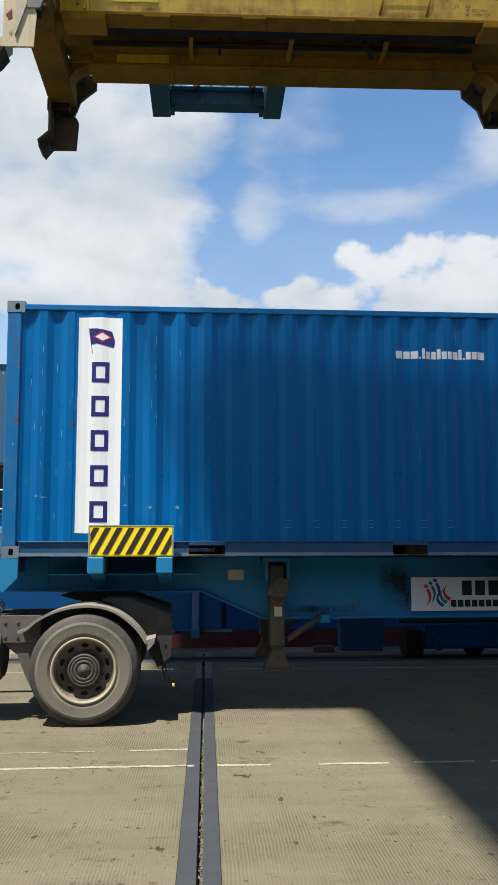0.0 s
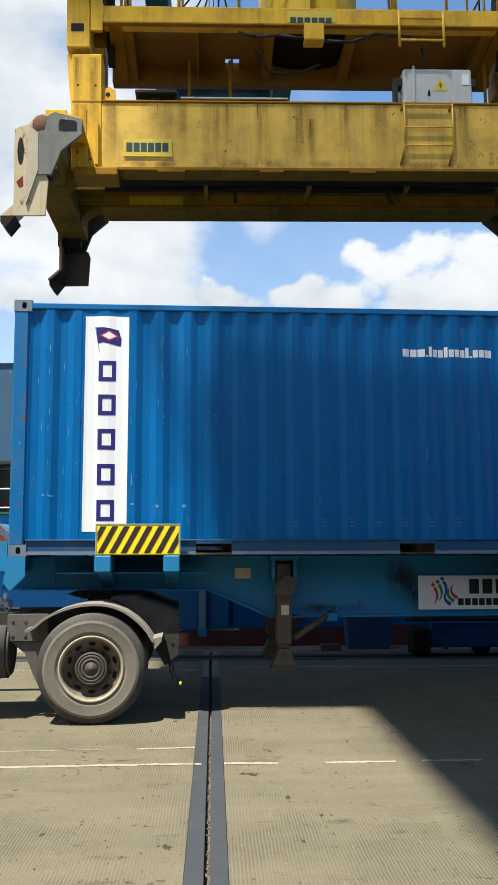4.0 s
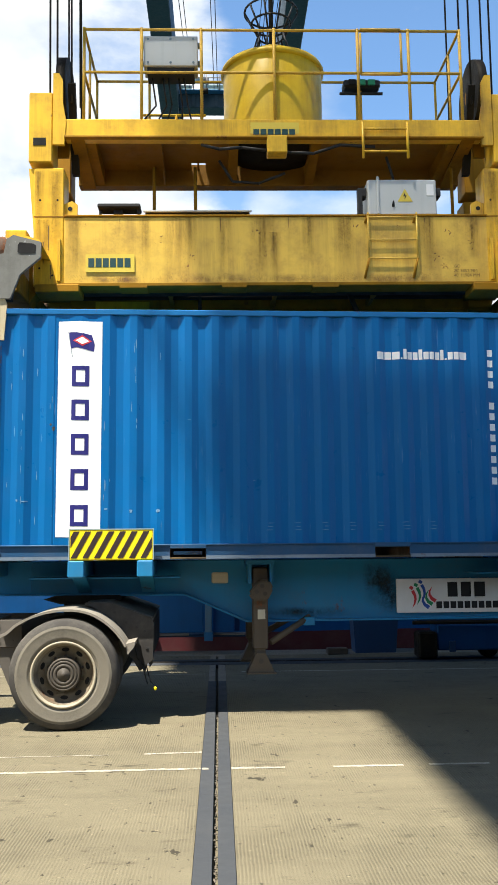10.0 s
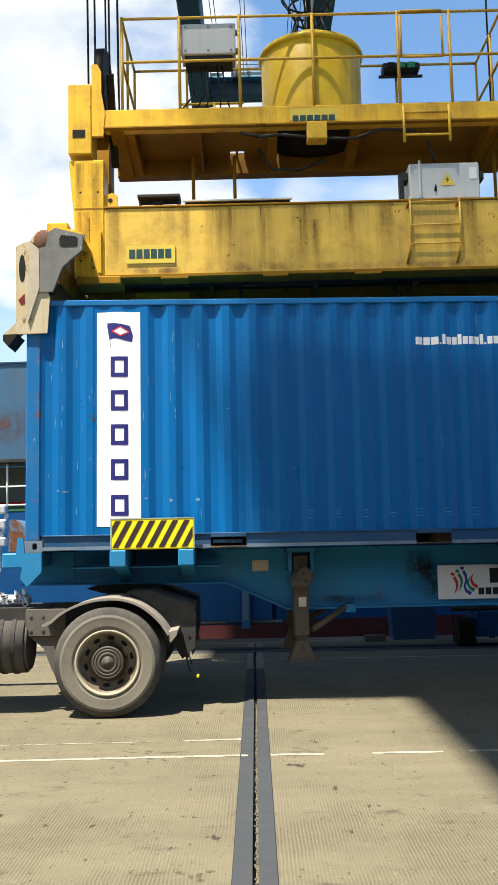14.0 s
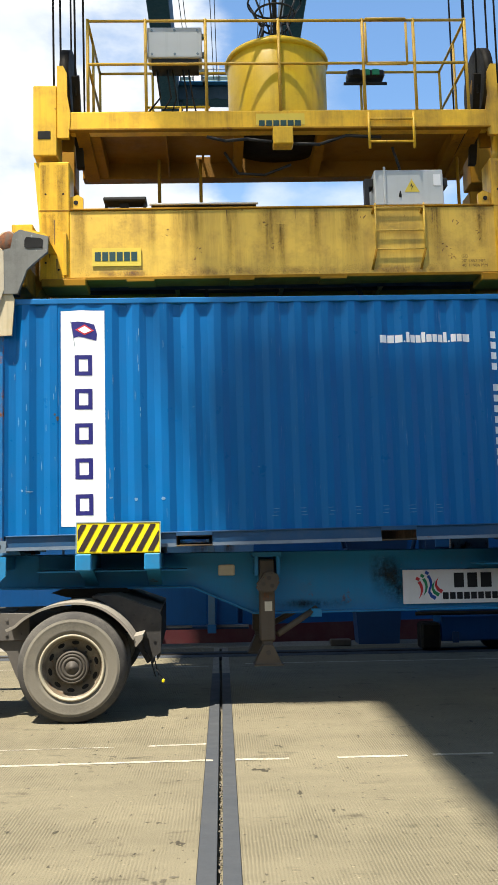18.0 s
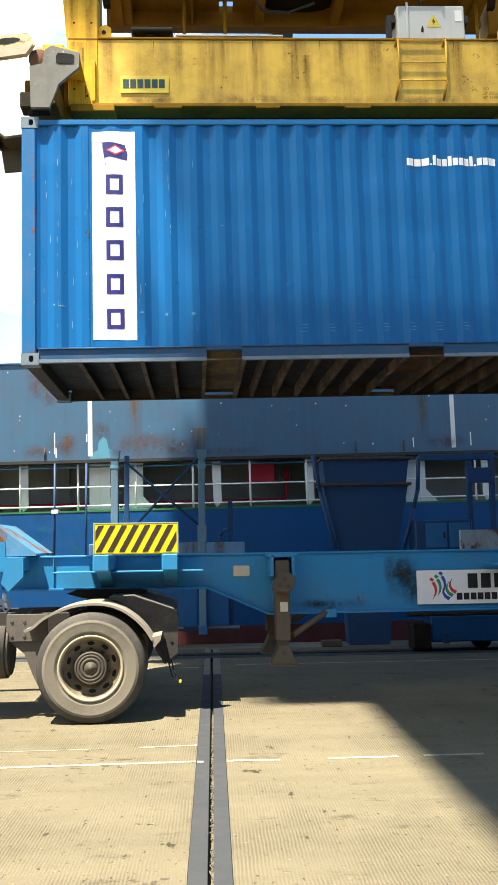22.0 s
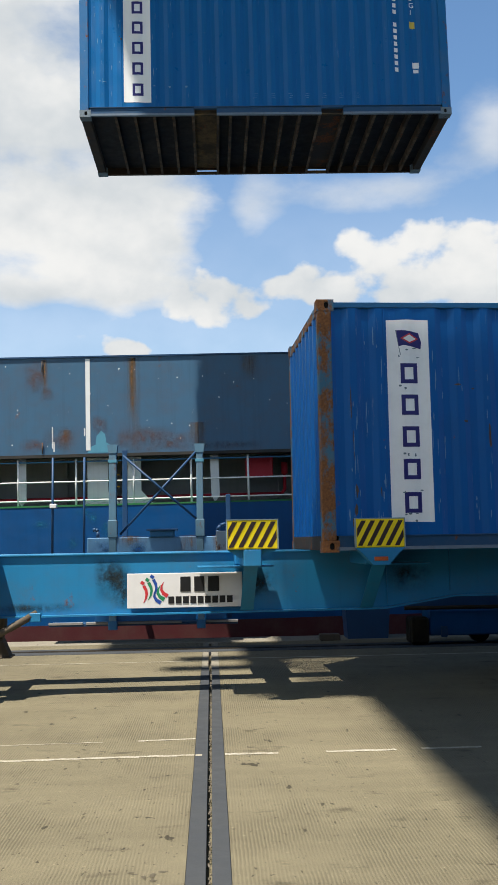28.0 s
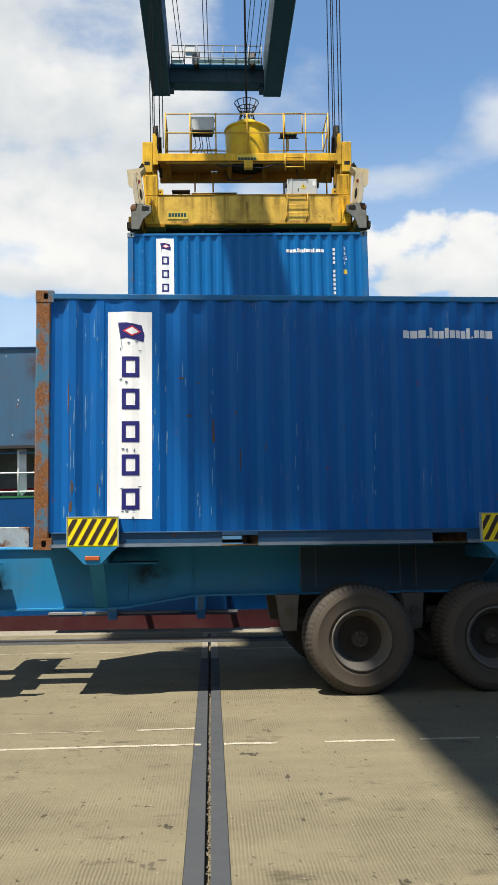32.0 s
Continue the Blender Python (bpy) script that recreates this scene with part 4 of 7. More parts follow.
def wheel(parent, x, z, y_out, radius, rim_r, tyre_m, rim_m, lugs=True, width=0.29, name="wheel"):
    """A road wheel whose outer sidewall stands at y_out, its axle along y."""
    R, r = radius, rim_r
    yo = y_out
    t = part(name, turned(bmesh.new(), [(r - 0.004, yo + 0.045), (r + 0.012, yo + 0.028), (r + 0.03, yo + 0.022), (r + 0.036, yo + 0.014), (r + 0.044, yo + 0.016), (r + (R - r) * 0.45, yo), (R - 0.095, yo + 0.003),
             (R - 0.088, yo + 0.0), (R - 0.08, yo + 0.006), (R - 0.065, yo + 0.010)], (x, z), 64), tyre_m, parent)
    part("shoulder", turned(bmesh.new(), [(R - 0.065, yo + 0.010), (R - 0.03, yo + 0.026), (R - 0.008, yo + 0.05), (R, yo + 0.085), (R, yo + 0.11), (R - 0.01, yo + 0.112), (R - 0.01, yo + 0.122), (R, yo + 0.124), (R, yo + 0.16), (R - 0.01, yo + 0.162),
             (R - 0.01, yo + 0.172), (R, yo + 0.174), (R, yo + width - 0.085), (R - 0.03, yo + width - 0.02), (r + 0.05, yo + width), (r, yo + width - 0.04)], (x, z), 64), M_TYRE_BROWN if lugs else M_SHOULDER, t)
    if lugs:
        bm = bmesh.new()
        n = 64
        for i in range(n):
            a = 2 * math.pi * i / n
            ca, sa = math.cos(a), math.sin(a)
            vs = []
            for rr, yy in ((R - 0.034, yo + 0.02), (R - 0.01, yo + 0.042), (R + 0.004, yo + 0.08), (R + 0.004, yo + 0.2)):
                for s in (-0.010, 0.010):
                    vs.append(bm.verts.new((x + rr * ca - s * sa, yy, z + rr * sa + s * ca)))
            for k in range(3):
                bm.faces.new((vs[2 * k], vs[2 * k + 1], vs[2 * k + 3], vs[2 * k + 2]))
        part("tread", bm, M_TREAD, t)
    if lugs:
        dish = [(r - 0.077, yo + 0.168), (r - 0.095, yo + 0.19), (r * 0.5, yo + 0.215), (0.001, yo + 0.215)]
    else:
        dish = [(r - 0.045, yo + 0.125), (r * 0.80, yo + 0.14), (r * 0.64, yo + 0.14), (r * 0.6, yo + 0.17), (0.001, yo + 0.19)]
    part("rim", turned(bmesh.new(), [(r + 0.003, yo + 0.045), (r + 0.008, yo + 0.02), (r - 0.004, yo + 0.012), (r - 0.014, yo + 0.02), (r - 0.022, yo + 0.045)], (x, z), 48), rim_m, t)
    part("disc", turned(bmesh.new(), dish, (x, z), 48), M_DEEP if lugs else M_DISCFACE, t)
    if not lugs:
        part("rim_barrel", turned(bmesh.new(), [(r - 0.022, yo + 0.045), (r - 0.03, yo + 0.06), (r - 0.045, yo + 0.125)], (x, z), 48), M_BARREL, t)
    if lugs:
        part("rim_barrel", turned(bmesh.new(), [(r - 0.02, yo + 0.046), (r - 0.032, yo + 0.062), (r - 0.05, yo + 0.11), (r - 0.076, yo + 0.168)], (x, z), 48), rim_m, t)
    out = yo + 0.03 if not lugs else yo + 0.13
    for i in range(10):
        a = 2 * math.pi * (i + 0.5) / 10
        ca, sa = math.cos(a), math.sin(a)
        if not lugs:
            bm = bmesh.new()
            rr = r * 0.735
            ring = [(0.036 * math.cos(2 * math.pi * k / 12), 0.019 * math.sin(2 * math.pi * k / 12)) for k in range(12)]
            f = bm.faces.new([bm.verts.new((x + (rr + v) * ca - u * sa, yo + 0.136, z + (rr + v) * sa + u * ca)) for u, v in ring])
            part("hand_hole", bm, M_HOLE, t)
        nr = r * (0.21 if lugs else 0.55)
        q = Vector((x + nr * ca, (out - 0.0) if lugs else yo + 0.19, z + nr * sa))
        part("wheel_nut", rod(bmesh.new(), q, q - Vector((0, 0.02 if lugs else 0.04, 0)), 0.014, 6), M_HUB, t)
    hub_r = r * 0.51 if not lugs else r * 0.27
    out = yo + 0.03 if not lugs else yo + 0.13
    part("hub", turned(bmesh.new(), [(hub_r, yo + 0.22), (hub_r, out + 0.02), (hub_r * 0.96, out + 0.008), (hub_r * 0.87, out + 0.004), (hub_r * 0.865, out + 0.012), (hub_r * 0.83, out + 0.012), (hub_r * 0.825, out + 0.004), (hub_r * 0.67, out + 0.003), (hub_r * 0.665, out + 0.010), (hub_r * 0.64, out + 0.010), (hub_r * 0.635, out + 0.002), (hub_r * 0.44, out + 0.002), (hub_r * 0.435, out + 0.009), (hub_r * 0.40, out + 0.009), (hub_r * 0.395, out + 0.002), (0.026, out + 0.003), (0.022, out - 0.012), (0.001, out - 0.012)], (x, z), 32), M_HUB if lugs else M_DISC, t)
    # the wheel turns about its axle
    for ob in (t, *t.children):
        for v in ob.data.vertices:
            v.co.x -= x
            v.co.z -= z
    t.location = (x, 0, z)
    WHEELS.append((t, x, z, R))
    return t


# ---- container trailer ----
def hazard_board(parent, x0, x1, z0, z1, y0, y1, n):
    """A striped board in a blue frame."""
    b = part("hazard_board", bx(x0, x1, y0, y1, z0, z1, 0.01), M_HAZY, parent, "yellow and black striped board")
    w = (x1 - x0 - 0.03) / n
    for i in range(-1, n + 1):
        a = x0 + 0.015 + i * w
        lo, hi = a + w * 0.02, a + w * 0.52
        lean = (z1 - z0) * 0.47
        pts = [(lo, z0 + 0.02), (hi, z0 + 0.02), (hi + lean, z1 - 0.02), (lo + lean, z1 - 0.02)]
        bm = bmesh.new()
        f = bm.faces.new([bm.verts.new((px, y0 - 0.003, pz)) for px, pz in pts])
        for co, no in (((x0 + 0.015, 0, 0), (1, 0, 0)), ((x1 - 0.015, 0, 0), (-1, 0, 0))):
            g = [*bm.verts, *bm.edges, *bm.faces]
            bmesh.ops.bisect_plane(bm, geom=g, plane_co=co, plane_no=no, clear_inner=True)
        if not bm.faces:
            bm.free()
            continue
        part("stripe", bm, M_HAZB, b)
    bm = bmesh.new()
    box(bm, x0 - 0.004, x1 + 0.004, y0 - 0.004, y1 + 0.004, z1 - 0.004, z1 + 0.006)
    box(bm, x0 - 0.004, x0 + 0.006, y0 - 0.004, y1 + 0.004, z0, z1 - 0.004)
    box(bm, x1 - 0.006, x1 + 0.004, y0 - 0.004, y1 + 0.004, z0, z1 - 0.004)
    part("board_frame", bm, M_WORNEDGE, b)
    return b


def i_beam(parent, web_y):
    """One main beam: gooseneck, deep middle, shallow rear."""
    top = 1.53
    outline = [(-0.2, 1.21), (2.0, 1.19), (2.66, 0.9), (7.12, 0.91), (7.9, 1.03), (9.06, 1.03), (9.06, top), (-0.2, top)]
    part("beam_web", prism(bmesh.new(), outline, "y", web_y - 0.008, web_y + 0.008), M_TBLUE, parent)
    part("rear_web", bx(9.06, 13.3, web_y - 0.008, web_y + 0.008, 1.03, top, 0), M_GRIMYREAR, parent)
    part("top_flange", bx(-0.2, 13.3, web_y - 0.035, web_y + 0.09, top, top + 0.018, 0.003), M_TBLUE, parent)
    low = outline[:5] + [(13.3, 1.03)]
    bm = bmesh.new()
    prism(bm, low + [(px, pz - 0.018) for px, pz in low[::-1]], "y", web_y - 0.09, web_y + 0.09)
    part("bottom_flange", bm, M_TBLUE, parent)


def make_trailer():
    t = thing("container_trailer", "faded blue skeletal steel trailer under containers", "trailer")
    near, far = 0.88, 1.60
    i_beam(t, near)
    i_beam(t, far)
    for x in (0.35, 0.95, 1.55, 2.72, 7.16, 7.87, 9.05, 9.22, 10.16, 10.34, 11.42, 11.6, 12.6):
        z0 = 1.24 if x < 2 else (0.95 if x < 7.2 else 1.08)
        part("stiffener", bx(x - 0.006, x + 0.006, near - 0.032, near - 0.008, z0, 1.528, 0), M_TBLUE if x < 9 else M_GRIMYBLUE, t)
        part("cross_beam", bx(x - 0.05, x + 0.05, near + 0.01, far - 0.01, z0 + 0.06, 1.5, 0.005), M_TBLUE, t)
    # gooseneck side: ledge, gussets and the first board on its stubs
    part("ledge", bx(0.42, 1.95, 0.3, 0.8, 1.375, 1.39, 0.003), M_TBLUE, t)
    hazard_board(t, 0.87, 1.69, 1.565, 1.865, -0.13, -0.07, 7)
    for x in (0.86, 1.53):
        part("outrigger", bx(x, x + 0.16, -0.14, 0.86, 1.4, 1.56, 0.01), M_TBLUE, t)
        part("twist_lock", bx(x + 0.03, x + 0.13, 0.05, 0.2, 1.562, 1.6, 0.01), M_LEG, t)
    # front corner bracket with the sloping guide
    fb = part("front_bolster", bx(-0.22, 0.1, 0.0, 2.44, 1.40, 1.548, 0.012), M_TBLUE, t)
    part("corner_bracket", prism(bmesh.new(), [(-0.02, 1.3), (0.05, 1.22), (0.13, 1.3), (0.19, 1.36), (0.19, 1.545), (0.02, 1.55), (0.01, 1.70), (-0.05, 1.70), (-0.06, 1.5), (0.0, 1.4)], "y", -0.1, -0.06), M_TBLUE, fb)
    bm = prism(bmesh.new(), [(-0.3, 1.9), (-0.24, 1.9), (0.2, 1.58), (0.2, 1.555), (-0.3, 1.555)], "y", 0.62, 1.9)
    part("guide_ramp", bm, M_TRUST, t, "rust-streaked sloping guide")
    # the backs of the far-side boards, and their stubs
    for x0, x1 in ((0.87, 1.69), (5.34, 5.85), (6.63, 7.13), (10.77, 11.3), (12.2, 12.75)):
        fb = part("far_board", bx(x0, x1, 2.5, 2.55, 1.53, 1.79, 0.01), M_BLOCK, t, "rust-blotched pale back of a board")
        for a in (x0 + 0.03, x1 - 0.19):
            part("far_stub", bx(a, a + 0.16, 1.62, 2.52, 1.40, 1.54, 0.01), M_TBLUE, fb)
    # sloping plates that carry the boards' stubs off the web
    def slope(name, xa, xb, ya, za, yb, zb):
        part(name, prism(bmesh.new(), [(ya, za), (ya + 0.02, za), (yb, zb), (yb - 0.02, zb)], "x", xa, xb), M_TBLUE, t)
    for x in (0.86, 1.53):
        slope("stub_knee", x + 0.01, x + 0.15, 0.1, 1.4, 0.79, 1.215)
    # boards over the middle bolsters
    for x0, x1 in ((5.34, 5.85), (6.63, 7.13), (10.77, 11.3), (12.2, 12.75)):
        z = 1.575 if x0 < 6 else 1.57
        hazard_board(t, x0, x1, z, z + 0.29, -0.13, -0.08, 5)
        xm = (x0 + x1) / 2
        if x0 < 6:
            part("stub", bx(xm - 0.09, xm + 0.09, -0.13, 0.6, z - 0.17, z, 0.01), M_TBLUE, t)
            part("stub_sheet", prism(bmesh.new(), [(x0, z), (x1, z), (xm + 0.12, z - 0.09), (xm - 0.12, z - 0.09)], "y", -0.07, -0.06), M_TBLUE, t)
            part("ledge", bx(xm - 0.53, xm + 0.26, 0.3, 0.79, 1.385, 1.4, 0.003), M_TBLUE, t)
            slope("stub_knee", xm - 0.07, xm + 0.07, 0.12, z - 0.17, 0.78, 0.915)
            part("bolster", bx(xm - 0.13, xm + 0.13, 0.6, 2.44, z - 0.17, z - 0.03, 0.01), M_TBLUE, t)
            continue
        part("ledge", bx(xm + 0.1, xm + 0.62, 0.3, 0.79, 1.385, 1.4, 0.003), M_TBLUE, t)
        br = part("bracket", prism(bmesh.new(), [(x0 + 0.06, z - 0.05), (x0 + 0.17, z - 0.17), (x1 - 0.17, z - 0.17), (x1 - 0.06, z - 0.05), (x1, z), (x0, z)], "y", -0.14, 0.02), M_TBLUE, t)
        part("reflector", bx(xm - 0.07, xm + 0.07, -0.152, -0.14, z - 0.13, z - 0.09, 0.004), M_AMBER, br)
        part("bolster", bx(xm - 0.13, xm + 0.13, 0.02, 2.44, z - 0.17, z - 0.03, 0.01), M_TBLUE, t)
        slope("stub_knee", xm - 0.05, xm + 0.09, 0.06, z - 0.17, 0.78, 0.915 if x0 < 8 else 1.04)
        part("twist_lock", bx(xm - 0.06, xm + 0.06, 0.03, 0.16, z - 0.03, z + 0.02, 0.01), M_LEG, t)
    # sign plate with its mark and bars
    sp = part("sign_plate", bx(4.31, 5.55, near - 0.065, near - 0.045, 0.955, 1.325, 0.004), M_PLATE, t, "white sign plate with coloured mark")
    ys = near - 0.068
    def swoosh(line, widths, m):
        """A flat stroke along a line of points, tapering as the widths say."""
        bm = bmesh.new()
        rows = []
        for k, (px, pz) in enumerate(line):
            qx, qz = line[min(k + 1, len(line) - 1)][0] - line[max(k - 1, 0)][0], line[min(k + 1, len(line) - 1)][1] - line[max(k - 1, 0)][1]
            n = math.hypot(qx, qz)
            w = widths[k] / 2
            rows.append([bm.verts.new((px - qz / n * w, ys, pz + qx / n * w)), bm.verts.new((px + qz / n * w, ys, pz - qx / n * w))])
        for a, b in zip(rows, rows[1:]):
            bm.faces.new((a[0], b[0], b[1], a[1]))
        bmesh.ops.recalc_face_normals(bm, faces=bm.faces)
        part("emblem", bm, m, sp)
    for k, m in enumerate((M_REDV, M_GREENV, M_BLUEV)):
        x, z = 4.475 + 0.052 * k, 1.225 + 0.032 * k
        swoosh([(x - 0.018, z + 0.012), (x + 0.016, z - 0.012)], (0.034, 0.034), m)
        swoosh([(x + 0.012, z - 0.030), (x + 0.036, z - 0.075), (x + 0.044, z - 0.12), (x + 0.034, z - 0.165), (x + 0.008, z - 0.215)], (0.034, 0.032, 0.028, 0.02, 0.003), m)
    for k, m in enumerate((M_BLUEV, M_GREENV, M_REDV)):
        x, z = 4.60 + 0.038 * k, 1.01 + 0.035 * k
        swoosh([(x + 0.068, z), (x + 0.022, z + 0.03), (x, z + 0.07), (x + 0.003, z + 0.11), (x + 0.03, z + 0.155)], (0.042, 0.036, 0.028, 0.018, 0.003), m)
    for k in range(3):
        part("sign_bar", bx(4.88 + 0.15 * k, 4.99 + 0.15 * k + 0.01 * (k == 2), ys - 0.002, ys + 0.004, 1.125, 1.285, 0), M_INK, sp)
    for k in range(9):
        part("sign_bar", bx(4.75 + 0.079 * k, 4.812 + 0.079 * k, ys - 0.002, ys + 0.004, 1.0, 1.075, 0), M_INK, sp)
    for k, (x, z, w, h) in enumerate(((4.17, 1.25, 0.22, 0.24), (4.10, 1.36, 0.16, 0.16), (4.24, 1.10, 0.13, 0.16), (5.75, 1.2, 0.2, 0.2), (3.3, 0.98, 0.5, 0.06), (7.4, 1.25, 0.3, 0.2))):
        part("grease_smear", flat(x, z, w, h, near - 0.0092 - 0.0006 * k), M_SMEAR, t)
    part("data_tag", bx(2.285, 2.465, near - 0.02, near - 0.012, 1.297, 1.415, 0.012), M_TAG, t, "small cream data tag")
    # landing legs, drawn up
    for y in (0.62, 1.72):
        leg = part("landing_leg", bx(2.71, 2.87, y - 0.08, y + 0.08, 0.62, 1.47, 0.015), M_LEG, t)
        part("inner_leg", bx(2.735, 2.845, y - 0.055, y + 0.055, 0.44, 0.64, 0.01), M_LEG, leg)
        bm = prism(bmesh.new(), [(2.74, 0.58), (2.84, 0.58), (2.93, 0.385), (2.65, 0.385)], "y", y - 0.1, y + 0.1)
        part("foot", bm, M_LEG, leg)
        part("foot_plate", bx(2.64, 2.95, y - 0.13, y + 0.13, 0.37, 0.387, 0.004), M_LEG, leg)
        part("foot_pin", rod(bmesh.new(), (2.79, y - 0.12, 0.5), (2.79, y + 0.12, 0.5), 0.025, 10), M_HUB, leg)
        if y < 1:
            bm = bmesh.new()
            prism(bm, [(2.66, 1.2), (2.7, 1.13), (2.86, 1.13), (2.92, 1.25), (2.88, 1.34), (2.77, 1.35)], "y", y - 0.22, y - 0.08)
            bmesh.ops.bevel(bm, geom=list(bm.edges), offset=0.02, segments=2, affect='EDGES')
            gb = part("gear_box", bm, M_LEG, leg)
            for px, pz in ((2.74, 1.22), (2.8, 1.28), (2.83, 1.2)):
                part("bolt", rod(bmesh.new(), (px, y - 0.235, pz), (px, y - 0.21, pz), 0.022, 10), M_HUB, gb)
            part("leg_tag", bx(2.76, 2.84, y - 0.086, y - 0.08, 0.93, 1.03, 0.002), M_TAG, leg)
        bm = rod(bmesh.new(), (2.9, y, 0.68), (3.35, y + (0.22 if y < 1 else -0.1), 0.93), 0.035, 8)
        part("leg_brace", bm, M_LEG, leg)
    for x in (2.66, 2.89):
        part("leg_mount", bx(x, x + 0.04, 0.52, 0.86, 1.3, 1.53, 0.006), M_TBLUE, t)
    part("leg_mount_top", bx(2.64, 2.95, 0.52, 0.86, 1.5, 1.55, 0.006), M_TBLUE, t)
    part("brace_lug", bx(3.28, 3.4, 0.78, 0.84, 0.84, 0.93, 0.005), M_TBLUE, t)
    part("leg_shaft", rod(bmesh.new(), (2.79, 0.7, 1.2), (2.79, 1.66, 1.2), 0.03, 8), M_LEG, t)
    # running gear
    for x in (9.52, 10.88, 12.24):
        part("axle", rod(bmesh.new(), (x, 0.2, 0.62), (x, 2.24, 0.62), 0.075, 14), M_CHASSIS_DARK, t)
        for y, d in ((-0.17, 0.0), (0.16, 0.0), (1.99, 0.0), (2.32, 0.0)):
            wheel(t, x, 0.62, y, 0.535, 0.3, M_TYRE_BROWN, M_RIM_DARK, True, 0.28)
        for y in (0.62, 1.82):
            part("leaf_spring", bx(x - 0.55, x + 0.55, y - 0.04, y + 0.04, 0.70, 0.78, 0.01), M_CHASSIS_DARK, t)
    for x in (8.86, 10.2, 11.56, 12.9):
        for y in (0.55, 1.78):
            h = part("spring_hanger", prism(bmesh.new(), [(x - 0.12, 1.03), (x + 0.12, 1.03), (x + 0.09, 0.66), (x - 0.06, 0.66)], "y", y - 0.07, y + 0.09), M_CHASSIS, t)
            part("hanger_pin", rod(bmesh.new(), (x + 0.01, y - 0.11, 0.86), (x + 0.01, y + 0.1, 0.86), 0.045, 12), M_LEG, h)
    part("brake_chamber", rod(bmesh.new(), (10.35, 0.6, 0.8), (10.6, 0.6, 0.8), 0.09, 14), M_CHASSIS_DARK, t)
    return t


trailer = make_trailer()

# ---- the rear of the terminal tractor under the gooseneck ----
def make_tractor():
    t = thing("terminal_tractor", "dusty grey tractor unit with worn rear wheel", "tractor")
    for y in (0.72, 1.62):
        part("frame_rail", bx(-2.6, 1.62, y - 0.04, y + 0.04, 0.72, 0.96, 0.01), M_CHASSIS_DARK, t)
    part("deck_plate", bx(-2.6, 0.2, 0.0, 0.6, 0.985, 1.01, 0.004), M_CHASSIS_DARK, t)
    bp = part("bolted_plate", bx(0.03, 0.42, -0.06, -0.03, 0.74, 1.0, 0.004), M_CHASSIS, t)
    for px in (0.08, 0.2, 0.33):
        for pz in (0.8, 0.94):
            part("bolt", rod(bmesh.new(), (px, -0.07, pz), (px, -0.055, pz), 0.016, 6), M_CHASSIS, bp)
    part("shroud", prism(bmesh.new(), [(0.06, 0.735), (0.42, 0.735), (0.38, 0.62), (0.34, 0.3), (0.28, 0.42), (0.2, 0.62)], "y", -0.03, -0.01), M_CHASSIS, t)
    part("side_member", bx(-2.6, 0.03, -0.03, 0.02, 0.86, 1.02, 0.006), M_CHASSIS_DARK, t)
    # air tank ahead of the wheel
    tank = part("air_tank", rod(bmesh.new(), (-1.1, 0.14, 0.66), (0.02, 0.14, 0.66), 0.29, 28), M_CHASSIS, t, "dented grey cylindrical tank")
    part("tank_end", rod(bmesh.new(), (0.015, 0.14, 0.66), (0.05, 0.14, 0.66), 0.26, 28), M_CHASSIS, tank)
    for x in (-0.5, -0.2, -0.08):
        bm = bmesh.new()
        n = 32
        for i in range(n):
            a, b2 = 2 * math.pi * i / n, 2 * math.pi * (i + 1) / n
            vs = [bm.verts.new((x + dx, 0.14 + 0.3 * math.cos(q), 0.66 + 0.3 * math.sin(q))) for dx, q in ((-0.02, a), (0.02, a), (0.02, b2), (-0.02, b2))]
            bm.faces.new(vs)
        bmesh.ops.recalc_face_normals(bm, faces=bm.faces)
        part("tank_strap", bm, M_CHASSIS_DARK, tank)
    wheel(t, 0.87, 0.512, -0.42, 0.512, 0.3, M_TYRE, M_RIM, False, 0.28)
    wheel(t, 0.87, 0.515, 0.0, 0.515, 0.305, M_TYRE, M_RIM_DARK, False, 0.28)
    wheel(t, 0.87, 0.515, 2.3, 0.515, 0.305, M_TYRE, M_RIM_DARK, False, 0.28)
    part("axle", rod(bmesh.new(), (0.87, 0.2, 0.515), (0.87, 2.3, 0.515), 0.1, 14), M_CHASSIS_DARK, t)
    # mudguard: an arched sheet with a turned lip
    knots = [(0.24, 0.87), (0.32, 0.905), (0.42, 0.985), (0.58, 1.06), (0.78, 1.105), (0.98, 1.105), (1.14, 1.06), (1.28, 0.97), (1.38, 0.87), (1.45, 0.765)]
    arc = []
    for k in range(len(knots) - 1):
        a, b2, c2, d2 = (knots[max(0, min(len(knots) - 1, k + o))] for o in (-1, 0, 1, 2))
        for f in (0, 0.25, 0.5, 0.75):
            arc.append(tuple(0.5 * (2 * b2[n] + (c2[n] - a[n]) * f + (2 * a[n] - 5 * b2[n] + 4 * c2[n] - d2[n]) * f * f + (3 * b2[n] - a[n] - 3 * c2[n] + d2[n]) * f ** 3) for n in (0, 1)))
    arc.append(knots[-1])
    sheet = arc + [(px + 0.002, pz - 0.006) for px, pz in arc[::-1]]
    g = part("mudguard", prism(bmesh.new(), sheet, "y", -0.34, 0.45), M_MUDGUARD, t, "bent dusty mudguard")
    lip = arc + [(px * 0.975 + 0.022, pz - 0.022) for px, pz in arc[::-1]]
    part("mudguard_lip", prism(bmesh.new(), lip, "y", -0.352, -0.34), M_MUDGUARD, g)
